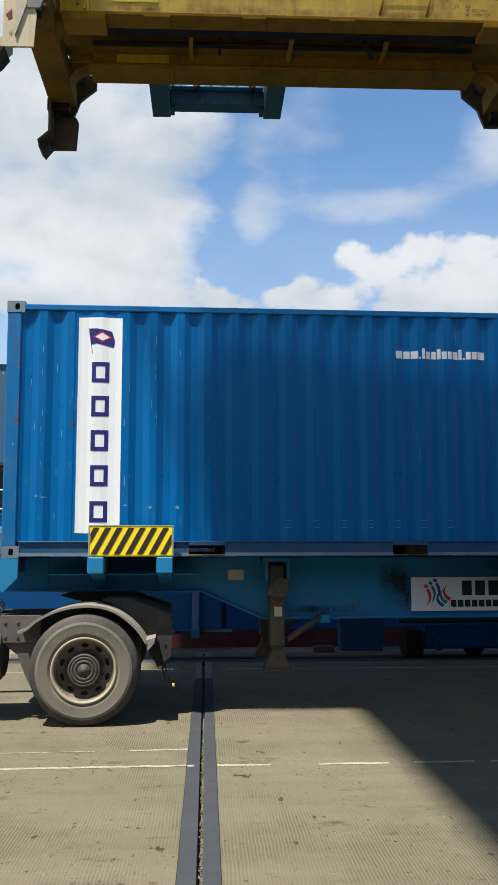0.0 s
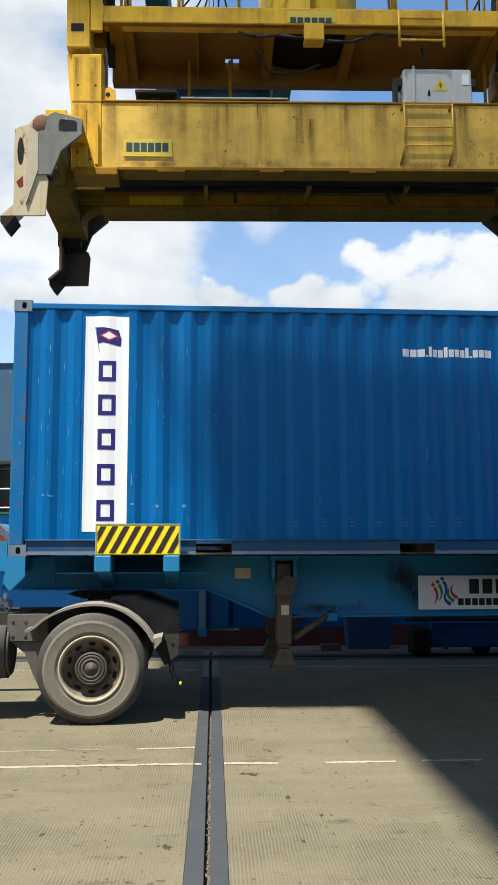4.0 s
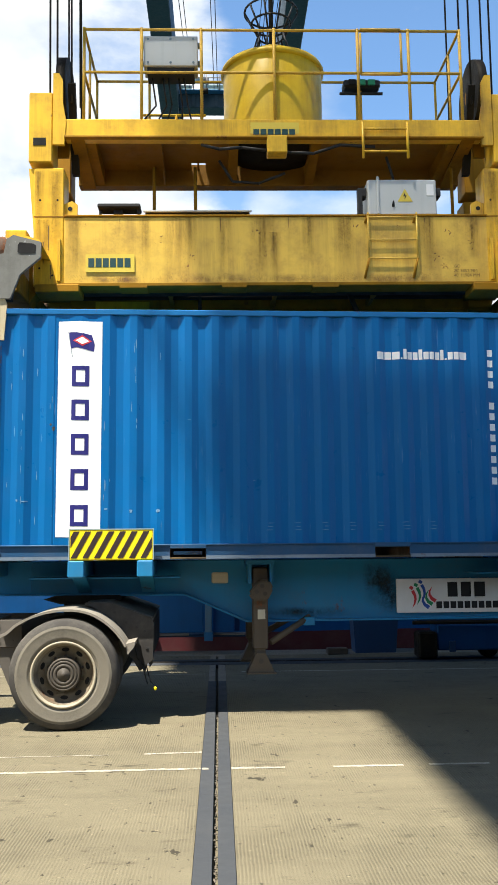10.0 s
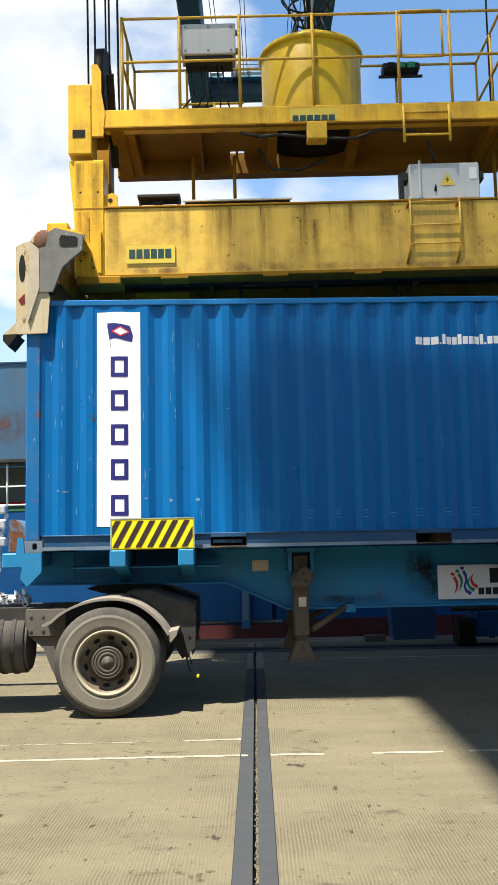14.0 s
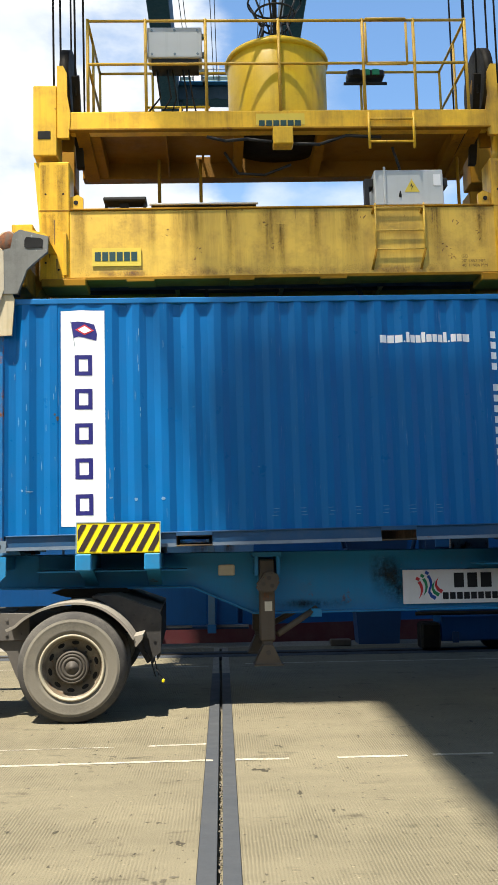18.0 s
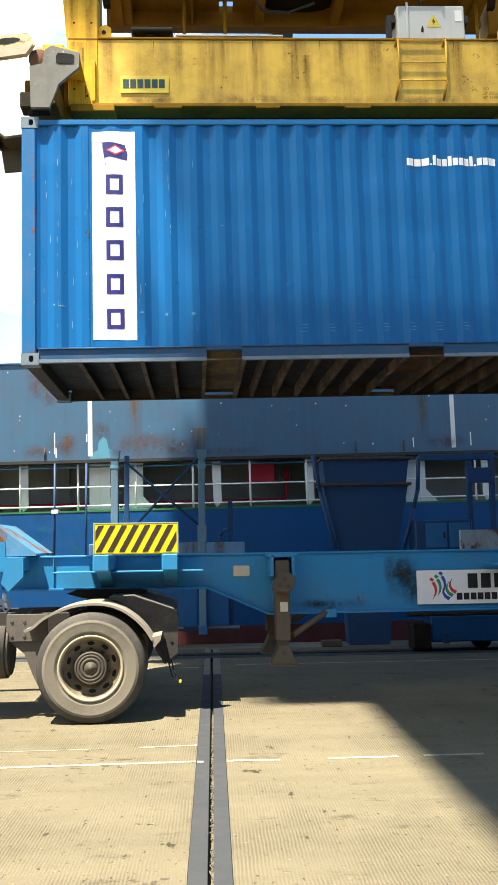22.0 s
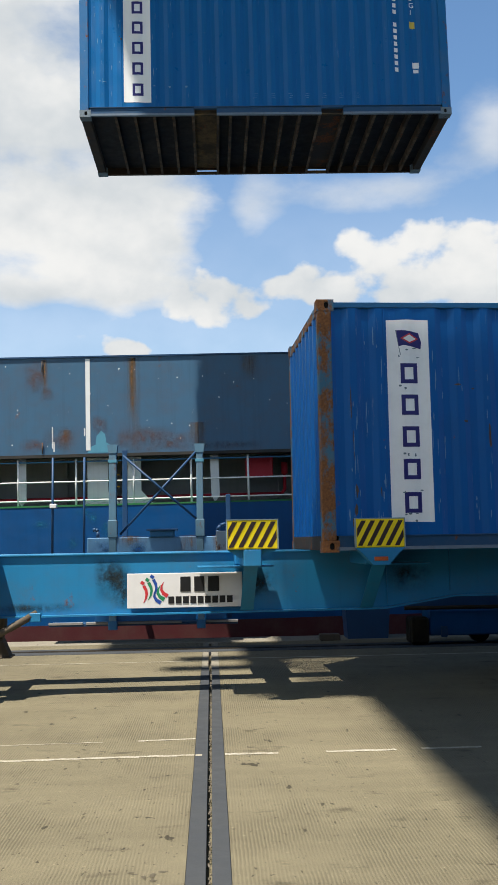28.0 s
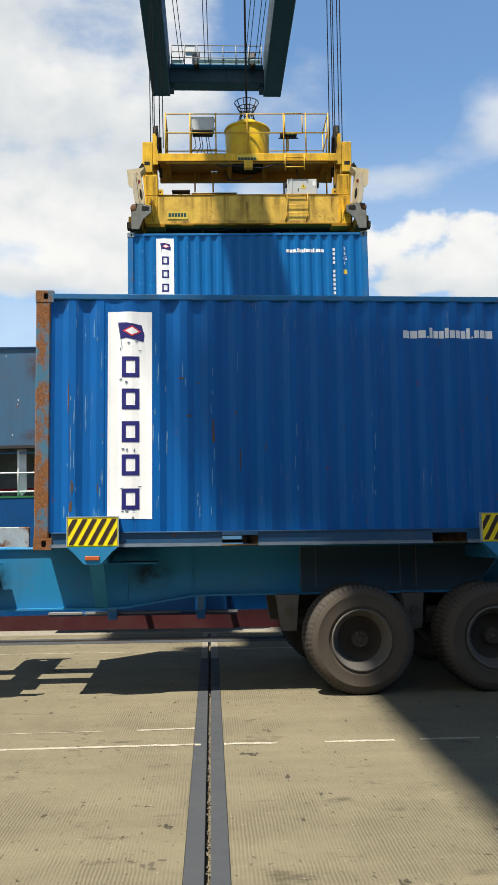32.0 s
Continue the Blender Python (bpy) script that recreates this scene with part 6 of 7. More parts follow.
    for z in (4.36, 4.62):
        part("rung", rod(bmesh.new(), (4.05, near - 0.06, z), (4.55, near - 0.06, z), 0.014), M_YEL, hb)
    part("junction_box", bx(2.98, 3.2, near - 0.1, near + 0.08, 4.33, 4.53, 0.01), M_YEL, hb)
    bm = bmesh.new()
    pts = [(2.25, near, 4.46), (2.45, near - 0.02, 4.4), (2.7, near - 0.02, 4.42), (3.0, near - 0.02, 4.38), (3.25, near, 4.37), (3.5, near, 4.36), (3.8, near, 4.46), (4.2, near + 0.05, 4.46)]
    for a, b in zip(pts, pts[1:]):
        rod(bm, a, b, 0.018, 8)
    part("cable_loom", bm, M_CABLE, hb)
    for pts in ([(2.45, 0.8, 4.45), (2.6, 0.8, 4.2), (2.9, 0.8, 4.18), (3.2, 0.8, 4.3)], [(4.35, 0.7, 4.45), (4.42, 0.7, 4.2), (4.4, 0.6, 4.05), (4.38, 0.55, 3.8)]):
        bm = bmesh.new()
        for a, b in zip(pts, pts[1:]):
            rod(bm, a, b, 0.016, 8)
        part("hanging_hose", bm, M_CABLE, s)
    rail = part("railing", rod(bmesh.new(), (0.95, near, 5.82), (5.2, near, 5.82), 0.016), M_RAILY, s)
    part("mid_rail", rod(bmesh.new(), (0.95, near, 5.31), (5.2, near, 5.31), 0.016), M_RAILY, rail)
    for y, zz in ((1.66, 5.82), (1.66, 5.31)):
        part("rear_rail", rod(bmesh.new(), (0.95, y, zz), (5.2, y, zz), 0.016), M_RAILY, rail)
    for x in (0.95, 5.2):
        for z in (5.82, 5.31):
            part("side_rail", rod(bmesh.new(), (x, near, z), (x, 1.66, z), 0.016), M_RAILY, rail)
        for y in (1.0, 1.66):
            part("baluster", rod(bmesh.new(), (x, y, 4.62), (x, y, 5.82), 0.016), M_RAILY, rail)
    for x in (0.95, 1.59, 2.26, 3.08, 4.03, 4.61, 5.2):
        part("baluster", rod(bmesh.new(), (x, near, 4.66), (x, near, 5.84), 0.018), M_RAILY, rail)
    for x in (1.6, 3.0, 4.2):
        part("baluster", rod(bmesh.new(), (x, 1.66, 4.6), (x, 1.66, 5.82), 0.016), M_RAILY, rail)
    gate = part("gate", rod(bmesh.new(), (4.06, near - 0.03, 5.82), (4.52, near - 0.03, 5.82), 0.014), M_RAILY, rail)
    part("gate_bar", rod(bmesh.new(), (4.06, near - 0.03, 5.33), (4.52, near - 0.03, 5.33), 0.014), M_RAILY, gate)
    part("gate_bar", rod(bmesh.new(), (4.52, near - 0.03, 5.82), (4.52, near - 0.03, 5.33), 0.014), M_RAILY, gate)
    part("gate_bar", rod(bmesh.new(), (4.06, near - 0.03, 5.82), (4.06, near - 0.03, 5.33), 0.014), M_RAILY, gate)
    bxs = part("junction_cabinet", bx(1.61, 2.22, near + 0.02, near + 0.3, 5.4, 5.76, 0.01), M_CABINET, s, "weathered aluminium junction cabinet")
    for x in (1.66, 1.915, 2.17):
        for z in (5.44, 5.72):
            part("cover_bolt", rod(bmesh.new(), (x, near + 0.012, z), (x, near + 0.03, z), 0.014, 8), M_CAST, bxs)
    for x in (1.585, 2.22):
        for z in (5.46, 5.68):
            part("side_lug", bx(x, x + 0.03, near + 0.06, near + 0.12, z - 0.025, z + 0.025, 0.004), M_CAST, bxs)
    part("gland_plate", bx(1.65, 2.18, near + 0.05, near + 0.28, 5.32, 5.4, 0.006), M_CABLE, bxs)
    for k in range(5):
        bm = bmesh.new()
        x = 1.7 + 0.09 * k + 0.03 * (k % 2)
        p = [(x, near + 0.15, 5.32), (x + 0.04, near + 0.2, 5.02), (x - 0.12 + 0.05 * k, near + 0.3, 4.88), (x + 0.02 * k, near + 0.4, 4.66)]
        for a, b in zip(p, p[1:]):
            rod(bm, a, b, 0.010, 6)
        part("cable_tail", bm, M_CABLE, bxs)
    for z in (5.12, 4.98):
        part("inner_rail", rod(bmesh.new(), (1.55, 1.15, z), (2.3, 1.15, z), 0.016), M_YEL_CLEAN, rail)
    for x in (1.6, 1.95, 2.25):
        part("inner_post", rod(bmesh.new(), (x, 1.15, 4.7), (x, 1.15, 5.13), 0.016), M_YEL, rail)
    part("machine_block", bx(1.75, 2.1, 0.85, 1.2, 4.65, 4.80, 0.03), M_CABLE, s)
    fl = part("floodlight", bx(4.02, 4.48, 1.52, 1.72, 5.69, 5.79, 0.02), M_CABLE, s)
    for x in (4.08, 4.2, 4.32):
        part("lamp_lens", bx(x, x + 0.09, 1.5, 1.52, 5.705, 5.78, 0.004), M_GREENV if x > 4.1 else M_HOLE, fl)
    part("lamp_bar", rod(bmesh.new(), (3.98, 1.62, 5.65), (4.52, 1.62, 5.65), 0.02, 8), M_CABLE, fl)
    part("lamp_leg", bx(4.22, 4.26, 1.62, 1.66, 5.31, 5.69, 0.004), M_YEL, fl)
    # cable basket: a drum with a lid ring and wire crown
    cx, cy = 3.1, 1.14
    def lathe(prof, n=40):
        bm = bmesh.new()
        rings = [[bm.verts.new((cx + r * math.cos(2 * math.pi * i / n), cy + r * math.sin(2 * math.pi * i / n), z)) for i in range(n)] for r, z in prof]
        for a, b in zip(rings, rings[1:]):
            for i in range(n):
                j = (i + 1) % n
                bm.faces.new((a[i], a[j], b[j], b[i])).smooth = True
        return bm
    drum = part("cable_drum", lathe([(0.58, 4.66), (0.585, 5.61), (0.56, 5.65), (0.27, 5.86), (0.24, 5.86), (0.2, 5.74)]), M_YEL_CLEAN, s, "yellow round cable basket")
    part("drum_rim", lathe([(0.585, 5.58), (0.612, 5.59), (0.618, 5.62), (0.60, 5.655), (0.55, 5.665)]), M_YEL_CLEAN, drum)
    part("drum_base", lathe([(0.02, 4.585), (0.3, 4.59), (0.46, 4.62), (0.565, 4.66)]), M_GREASE, drum)
    bm = bmesh.new()
    for i in range(10):
        a = 2 * math.pi * i / 10
        p0 = Vector((cx + 0.24 * math.cos(a), cy + 0.24 * math.sin(a), 5.86))
        p1 = Vector((cx + 0.16 * math.cos(a), cy + 0.16 * math.sin(a), 6.12))
        p2 = Vector((cx + 0.32 * math.cos(a), cy + 0.32 * math.sin(a), 6.42))
        rod(bm, p0, p1, 0.012, 6)
        rod(bm, p1, p2, 0.012, 6)
    for r, z in ((0.32, 6.42), (0.24, 6.27), (0.16, 6.12)):
        for i in range(24):
            a, b = 2 * math.pi * i / 24, 2 * math.pi * (i + 1) / 24
            rod(bm, (cx + r * math.cos(a), cy + r * math.sin(a), z), (cx + r * math.cos(b), cy + r * math.sin(b), z), 0.013, 5)
    part("wire_crown", bm, M_CABLE, drum)
    # the headblock rides a little above the frame
    for ob in (*s.children, *(c for p in s.children for c in p.children)):
        if min(v.co.z for v in ob.data.vertices) > 4.2:
            for v in ob.data.vertices:
                v.co.z += 0.05
    part("supply_cable", rod(bmesh.new(), (cx, cy, 5.4), (cx, cy + 0.05, 23.0), 0.028, 8), M_CABLE, s)
    return s


spreader = make_spreader()
flippers = []
for k, (x, y, turn) in enumerate(((0.19, 0.06, 0), (5.95, 0.06, 180), (0.30, 2.38, 0), (5.84, 2.38, 180))):
    # far guides take the darker copy, which carries their shade
    f = part("corner_flipper", flipper_mesh(), M_FLIP if y < 1 else M_FLIP_DARK, spreader, "rusty cream corner guide flipper" if y < 1 else "corner guide flipper coloured dark for shade")
    if y > 1:
        for v in f.data.vertices:
            v.co.y = -v.co.y
        f.data.flip_normals()
    if turn:
        for v in f.data.vertices:
            v.co.x = -v.co.x
        f.data.flip_normals()
    way = -1 if turn else 1
    out = -1 if y < 1 else 1
    def on_flip(name, pts, y0, y1, m):
        part(name, prism(bmesh.new(), [(way * px, pz) for px, pz in pts], "y", *sorted((out * y0, out * y1))), m, f)
    on_flip("guide_plate", [(-0.125, -0.04), (-0.03, -0.125), (-0.024, -0.52), (-0.14, -0.88), (-0.15, -0.86)], 0.10, 0.125, M_GUIDE if y < 1 else M_FLIP_DARK)
    on_flip("shoe_tip", [(-0.40, -0.995), (-0.25, -0.995), (-0.35, -1.12), (-0.40, -1.06)], -0.2, 0.1, M_GREASE)
    on_flip("slot", [(-0.206 + 0.033 * math.cos(k * math.pi / 6), -0.31 + 0.148 * math.sin(k * math.pi / 6)) for k in range(12)], 0.099, 0.103, M_HOLE)
    on_flip("slot", [(-0.245, -0.64), (-0.18, -0.575), (-0.175, -0.68), (-0.215, -0.70)], 0.099, 0.103, M_DARKRED)
    part("hinge_barrel", turned(bmesh.new(), [(0.0, out * 0.06), (0.09, out * 0.06), (0.115, out * 0.04), (0.115, out * -0.25), (0.0, out * -0.25)], (0, 0), 24), M_RUSTBALL, f)
    flippers.append((f, x, y))

# ---- quay deck, joint, lines, rail ----
EDGE = 15.6


def make_ground():
    bm = bmesh.new()
    # across the joint: deck, trench, deck; the deck ends at the quay edge
    xs = [(-900, 0), (-0.148, 0), (-0.148, -0.06), (0.081, -0.06), (0.081, 0), (900, 0)]
    ys = [-900, -40, EDGE - 0.75]
    rows = [[bm.verts.new((x, y, z)) for x, z in xs] for y in ys]
    for a, b in zip(rows, rows[1:]):
        for i in range(len(xs) - 1):
            bm.faces.new((a[i], a[i + 1], b[i + 1], b[i]))
    # crane-rail slot and the quay coping
    a = [rows[-1][0], rows[-1][1], rows[-1][4], rows[-1][5]]
    return bm


ground = tagged(part("ground", make_ground(), M_CONC), "pale tined concrete quay deck with stains", "ground", kind="structure")
tagged(part("quay_coping", bx(-300, 300, EDGE - 0.75, EDGE, -4.0, 0.0, 0.02), M_COPE), "weathered concrete quay coping", "coping", kind="structure")
tagged(part("crane_rail", bx(-300, 300, 13.93, 14.05, -0.02, 0.012, 0.004), M_GREASE), "dark crane rail sunk in the deck", "rail", kind="structure")
tagged(part("rail_bed", bx(-300, 300, 13.62, 14.3, -0.05, 0.004, 0), M_JOINT), "dark filler strip beside the rail", "rail bed", kind="structure")
for x0, x1 in ((-0.146, -0.046), (-0.016, 0.079)):
    for y0, y1 in ((-40.0, 6.4), (6.402, 9.3), (9.302, 11.9)):
        tagged(part("joint_strip", bx(x0, x1, y0, y1, -0.06, 0.002, 0.003), M_JOINT), "dark grey expansion joint strip", "joint strip", kind="structure")
for x0, x1 in ((-0.146, -0.06), (-0.02, 0.079)):
    tagged(part("joint_filler", bx(x0, x1, 11.9, EDGE - 0.76, -0.06, 0.0, 0.0), M_COPE), "grey concrete joint filler strip", "joint strip", kind="structure")


def grit():
    bm = bmesh.new()
    rng = random.Random(5)
    for _ in range(420):
        y, x, r = rng.uniform(3.5, 13.5), rng.uniform(-0.036, -0.018), rng.uniform(0.003, 0.009)
        z = -0.05 + rng.uniform(0, 0.035)
        vs = [bm.verts.new((x + r * a, y + r * b * 1.4, z + r * c)) for a, b, c in ((1, 0, 0), (-1, 0, 0), (0, 1, 0), (0, -1, 0), (0, 0, 1), (0, 0, -1))]
        for i, j, k in ((0, 2, 4), (2, 1, 4), (1, 3, 4), (3, 0, 4), (2, 0, 5), (1, 2, 5), (3, 1, 5), (0, 3, 5)):
            bm.faces.new((vs[i], vs[j], vs[k]))
    return bm


tagged(part("joint_grit", grit(), M_GRIT), "loose grit in the open joint", "grit", kind="stuff")


def line(x0, x1, y, w, slope=0.0, seed=1):
    """A worn painted line with ragged edges."""
    rng = random.Random(seed)
    bm = bmesh.new()
    n = max(2, int((x1 - x0) / 0.04))
    top, low = [], []
    for i in range(n + 1):
        x = x0 + (x1 - x0) * i / n
        yy = y + slope * (x - x0)
        top.append(bm.verts.new((x, yy + w / 2 + rng.uniform(-0.008, 0.006), 0.003)))
        low.append(bm.verts.new((x, yy - w / 2 + rng.uniform(-0.006, 0.008), 0.003)))
    for i in range(n):
        bm.faces.new((low[i], low[i + 1], top[i + 1], top[i]))
    return bm


for x0, x1, y, w, sl in ((-9.0, -0.15, 6.9, 0.055, 0.028), (-0.14, -0.09, 7.14, 0.06, 0), (0.085, 0.49, 7.145, 0.055, 0), (0.86, 1.40, 7.145, 0.055, 0.01), (1.60, 2.07, 7.165, 0.05, 0.01), (2.2, 7.0, 7.17, 0.045, 0.01),
                         (-0.62, -0.15, 7.685, 0.05, 0.08), (-5.0, -0.9, 7.55, 0.02, 0.03), (0.3, 9.0, 12.8, 0.05, 0.0), (-9.0, -0.2, 12.6, 0.03, 0.0)):
    tagged(part("painted_line", line(x0, x1, y, w, sl, int(x1 * 100) + 3), M_LINE), "worn white painted ground line", "ground line", kind="structure")


def stain(cx, cy, wide, deep, n, seed):
    """A ragged oil mark: a loose cluster of torn flecks lying on the deck."""
    rng = random.Random(seed)
    bm = bmesh.new()
    for i in range(n):
        x, y = cx + rng.gauss(0, wide / 2), cy + rng.gauss(0, deep / 2)
        a, b = rng.uniform(0.10, 0.36) * wide, rng.uniform(0.06, 0.18) * deep
        ring = [bm.verts.new((x + a * rng.uniform(0.45, 1.1) * math.cos(k * 0.571), y + b * rng.uniform(0.45, 1.1) * math.sin(k * 0.571), 0.0015 + 0.0001 * i)) for k in range(11)]
        bm.faces.new(ring)
    return bm


for k, (cx, cy, w, d, n) in enumerate(((-0.96, 7.34, 0.12, 0.10, 7), (-0.98, 7.02, 0.12, 0.05, 5), (-0.98, 6.87, 0.06, 0.05, 3), (-1.05, 6.64, 0.05, 0.06, 3), (-0.35, 4.63, 0.09, 0.13, 9),
                                       (-0.83, 5.11, 0.03, 0.05, 2), (1.22, 4.8, 0.03, 0.04, 2), (1.35, 8.31, 0.09, 0.06, 4), (2.88, 9.91, 0.10, 0.10, 3), (0.71, 6.88, 0.06, 0.08, 3), (1.4, 4.66, 0.10, 0.04, 5),
                                       (0.35, 8.0, 0.2, 0.05, 6), (-2.1, 6.2, 0.06, 0.06, 3), (0.45, 5.6, 0.03, 0.05, 2), (1.0, 5.3, 0.07, 0.06, 3), (-1.3, 5.6, 0.08, 0.05, 4))):
    tagged(part("oil_stain", stain(cx, cy, w, d, n, 40 + k), M_STAIN), "dark ragged oil stain on the concrete", "oil stain", kind="structure")
water = bmesh.new()
water.faces.new([water.verts.new(v) for v in ((-900, EDGE - 0.1, -2.6), (900, EDGE - 0.1, -2.6), (900, 900, -2.6), (-900, 900, -2.6))])
tagged(part("water", water, M_WATER), "dark harbour water beyond the quay", "water", kind="structure")


# ---- the ship alongside ----
def make_ship():
    s = thing("ship", "blue cargo ship side with red boot topping", "ship")
    Y = 18.5
    part("hull_side", bx(-45, 45, Y, Y + 0.5, 0.09, 2.44, 0), M_HULL, s)
    part("boot_topping", bx(-45, 45, Y - 0.004, Y + 0.5, -4, 0.09, 0), M_BOOT, s)
    part("deck", bx(-45, 45, Y + 0.5, Y + 8, 2.2, 2.42, 0), M_DECKG, s)
    part("deck_edge", bx(-45, 45, Y - 0.01, Y + 0.5, 2.44, 2.475, 0), M_DECKG, s)
    part("coaming", bx(-45, 45, Y, Y + 0.12, 3.50, 5.50, 0), M_SHIP, s, "weathered blue coaming with rust streaks")
    rng = random.Random(11)
    part("coaming_cap", bx(-45, 45, Y - 0.03, Y + 0.3, 5.49, 5.52, 0), M_QDARK, s)
    part("coaming_lip", bx(-45, 45, Y - 0.02, Y + 0.3, 3.44, 3.50, 0), M_CHASSIS_DARK, s)
    part("top_deck", bx(-45, 45, Y + 0.12, Y + 8, 5.36, 5.44, 0), M_SHIP, s)
    part("inner_wall", bx(-45, 45, Y + 1.5, Y + 1.6, 2.4, 5.4, 0), M_SHIPG, s)
    part("web_plate", prism(bmesh.new(), [(2.33, 2.44), (4.0, 2.44), (3.95, 3.2), (4.05, 3.5), (2.2, 3.5), (2.42, 3.3)], "y", Y + 0.02, Y + 0.1), M_HULL, s)
    for x in (-17.1, -9.8, -2.43, 5.04, 12.5):
        part("white_stripe", bx(x - 0.045, x + 0.045, Y - 0.006, Y, 3.57, 5.46, 0), M_SHIPW, s)
    for k, (x, z0, z1, w) in enumerate(((-5.5, 3.8, 5.46, 0.16), (-1.5, 3.52, 5.47, 0.16), (-1.54, 4.4, 5.47, 0.09), (4.42, 3.6, 5.46, 0.15), (8.4, 3.6, 5.46, 0.2), (-3.3, 4.6, 5.46, 0.1), (2.9, 4.7, 5.46, 0.12), (-2.9, 3.5, 4.0, 0.15), (-0.2, 3.5, 4.1, 0.2), (0.9, 4.9, 5.46, 0.2))):
        part("rust_run", flat(x, (z0 + z1) / 2, w, (z1 - z0) / 2, Y - 0.002 - 0.0005 * k), M_RUSTRUN, s)
    for x in (-3.83, -5.6, 0.12, 2.04, 5.75, 7.6):
        part("bulwark_stay", prism(bmesh.new(), [(x - 0.09, 3.46), (x + 0.09, 3.46), (x + 0.1, 2.6), (x, 2.47), (x - 0.07, 2.6)], "y", Y + 0.25, Y + 0.3), M_SHIPW, s)
    for x0, x1 in ((-2.5, -2.08), (-1.78, -1.4), (4.05, 4.5)):
        part("web_frame", prism(bmesh.new(), [(x0, 3.46), (x1, 3.46), (x1, 2.75), (x1 + 0.25, 2.48), (x0 - 0.1, 2.48), (x0, 2.6)], "y", Y + 0.35, Y + 0.42), M_SHIPW, s)
    for i in range(-14, 15):
        part("inner_frame", bx(i * 1.55 - 0.03, i * 1.55 + 0.03, Y + 1.38, Y + 1.5, 2.42, 5.3, 0), M_SHIPG, s)
    for z, m, r in ((3.36, M_QBLUE, 0.015), (2.95, M_SHIPW, 0.016), (2.57, M_SHIPW, 0.016)):
        part("guard_rail", rod(bmesh.new(), (-30, Y + 0.12, z), (30, Y + 0.12, z), r, 8), m, s)
    for i in range(-9, 10):
        x = -0.36 + i * 1.17
        part("stanchion", rod(bmesh.new(), (x, Y + 0.12, 2.44), (x, Y + 0.12, 3.42), 0.022, 8), M_SHIPW, s)
    bm = bmesh.new()
    rod(bm, (-30, Y + 0.9, 2.64), (1.55, Y + 0.9, 2.64), 0.035, 8)
    rod(bm, (1.55, Y + 0.9, 2.64), (1.62, Y + 0.9, 2.72), 0.035, 8)
    rod(bm, (1.62, Y + 0.9, 2.72), (1.62, Y + 0.9, 3.2), 0.035, 8)
    part("fire_main", bm, M_SHIPRED, s, "red fire pipe")
    part("hydrant", rod(bmesh.new(), (1.62, Y + 0.85, 3.05), (1.62, Y + 0.85, 3.3), 0.07, 10), M_SHIPRED, s)
    part("hose_box", bx(0.78, 1.36, Y + 0.6, Y + 0.9, 2.98, 3.42, 0.02), M_SHIPRED, s, "red fire hose box")
    part("cleat", rod(bmesh.new(), (2.63, Y + 0.05, 5.5), (2.63, Y + 0.05, 5.6), 0.05, 8), M_QDARK, s)
    for z in (2.6, 2.85, 3.1, 3.35):
        part("yellow_rung", rod(bmesh.new(), (-2.05, Y + 0.5, z), (-1.85, Y + 0.5, z), 0.018, 6), M_YEL, s)
    for x in (-3.35, 3.0, 4.0):
        for z0, z1 in ((3.52, 3.75), (5.2, 5.42)):
            part("eye_rod", rod(bmesh.new(), (x, Y - 0.03, z0), (x, Y - 0.03, z1), 0.012, 6), M_RUSTY, s)
    # touched-up and rusted patches on the coaming
    def patch(name, x, z, w, h, m):
        n = 18 if w < 0.1 else 44
        bm = bmesh.new()
        pts = [(x + w * (0.7 + 0.5 * rng.random()) * math.cos(2 * math.pi * i / n), z + h * (0.6 + 0.6 * rng.random()) * math.sin(2 * math.pi * i / n)) for i in range(n)]
        f = bm.faces.new([bm.verts.new((a, Y - 0.003, b)) for a, b in pts])
        f.normal_update()
        if f.normal.y > 0:
            f.normal_flip()
        part(name, bm, m, s)
    bm = prism(bmesh.new(), [(-2.45, 3.52), (-2.38, 3.64), (-2.28, 3.69), (-2.26, 3.86), (-2.17, 3.97), (-2.09, 3.9), (-2.06, 3.72), (-1.93, 3.65), (-1.86, 3.52)], "y", Y - 0.003, Y)
    part("paint_patch", bm, M_TURQ, s)
    for k, (x, z, w, h) in enumerate(((-2.35, 2.2, 0.14, 0.16), (-2.1, 1.95, 0.1, 0.2), (-1.75, 2.28, 0.1, 0.1), (-2.75, 1.7, 0.12, 0.14), (-1.9, 1.75, 0.08, 0.12), (-3.4, 2.1, 0.2, 0.1), (-2.55, 2.32, 0.2, 0.08))):
        part("paint_patch", flat(x, z, w, h, Y - 0.003 - 0.0006 * k), M_HULLPATCH, s)
    for x, z, w, h in ((-1.35, 3.78, 0.5, 0.2), (-0.7, 3.72, 0.35, 0.13), (-3.5, 5.12, 0.16, 0.26), (-3.25, 4.75, 0.1, 0.1), (-3.0, 3.85, 0.25, 0.17), (-3.55, 3.7, 0.2, 0.1), (0.4, 3.62, 0.5, 0.06), (4.9, 3.7, 0.3, 0.12), (-5.0, 4.2, 0.4, 0.3), (-6.4, 5.0, 0.3, 0.25), (-2.2, 4.1, 0.12, 0.14)):
        part("rust_bloom", flat(x, z, w * 1.5, h * 1.5, Y - 0.0095 - 0.0004 * w), M_BLOOM, s)
    for i in range(40):
        x, z = rng.uniform(-4.5, 6.0), rng.uniform(3.6, 5.4)
        patch("paint_chip", x, z, rng.uniform(0.005, 0.016), rng.uniform(0.008, 0.024), M_SHIPW)
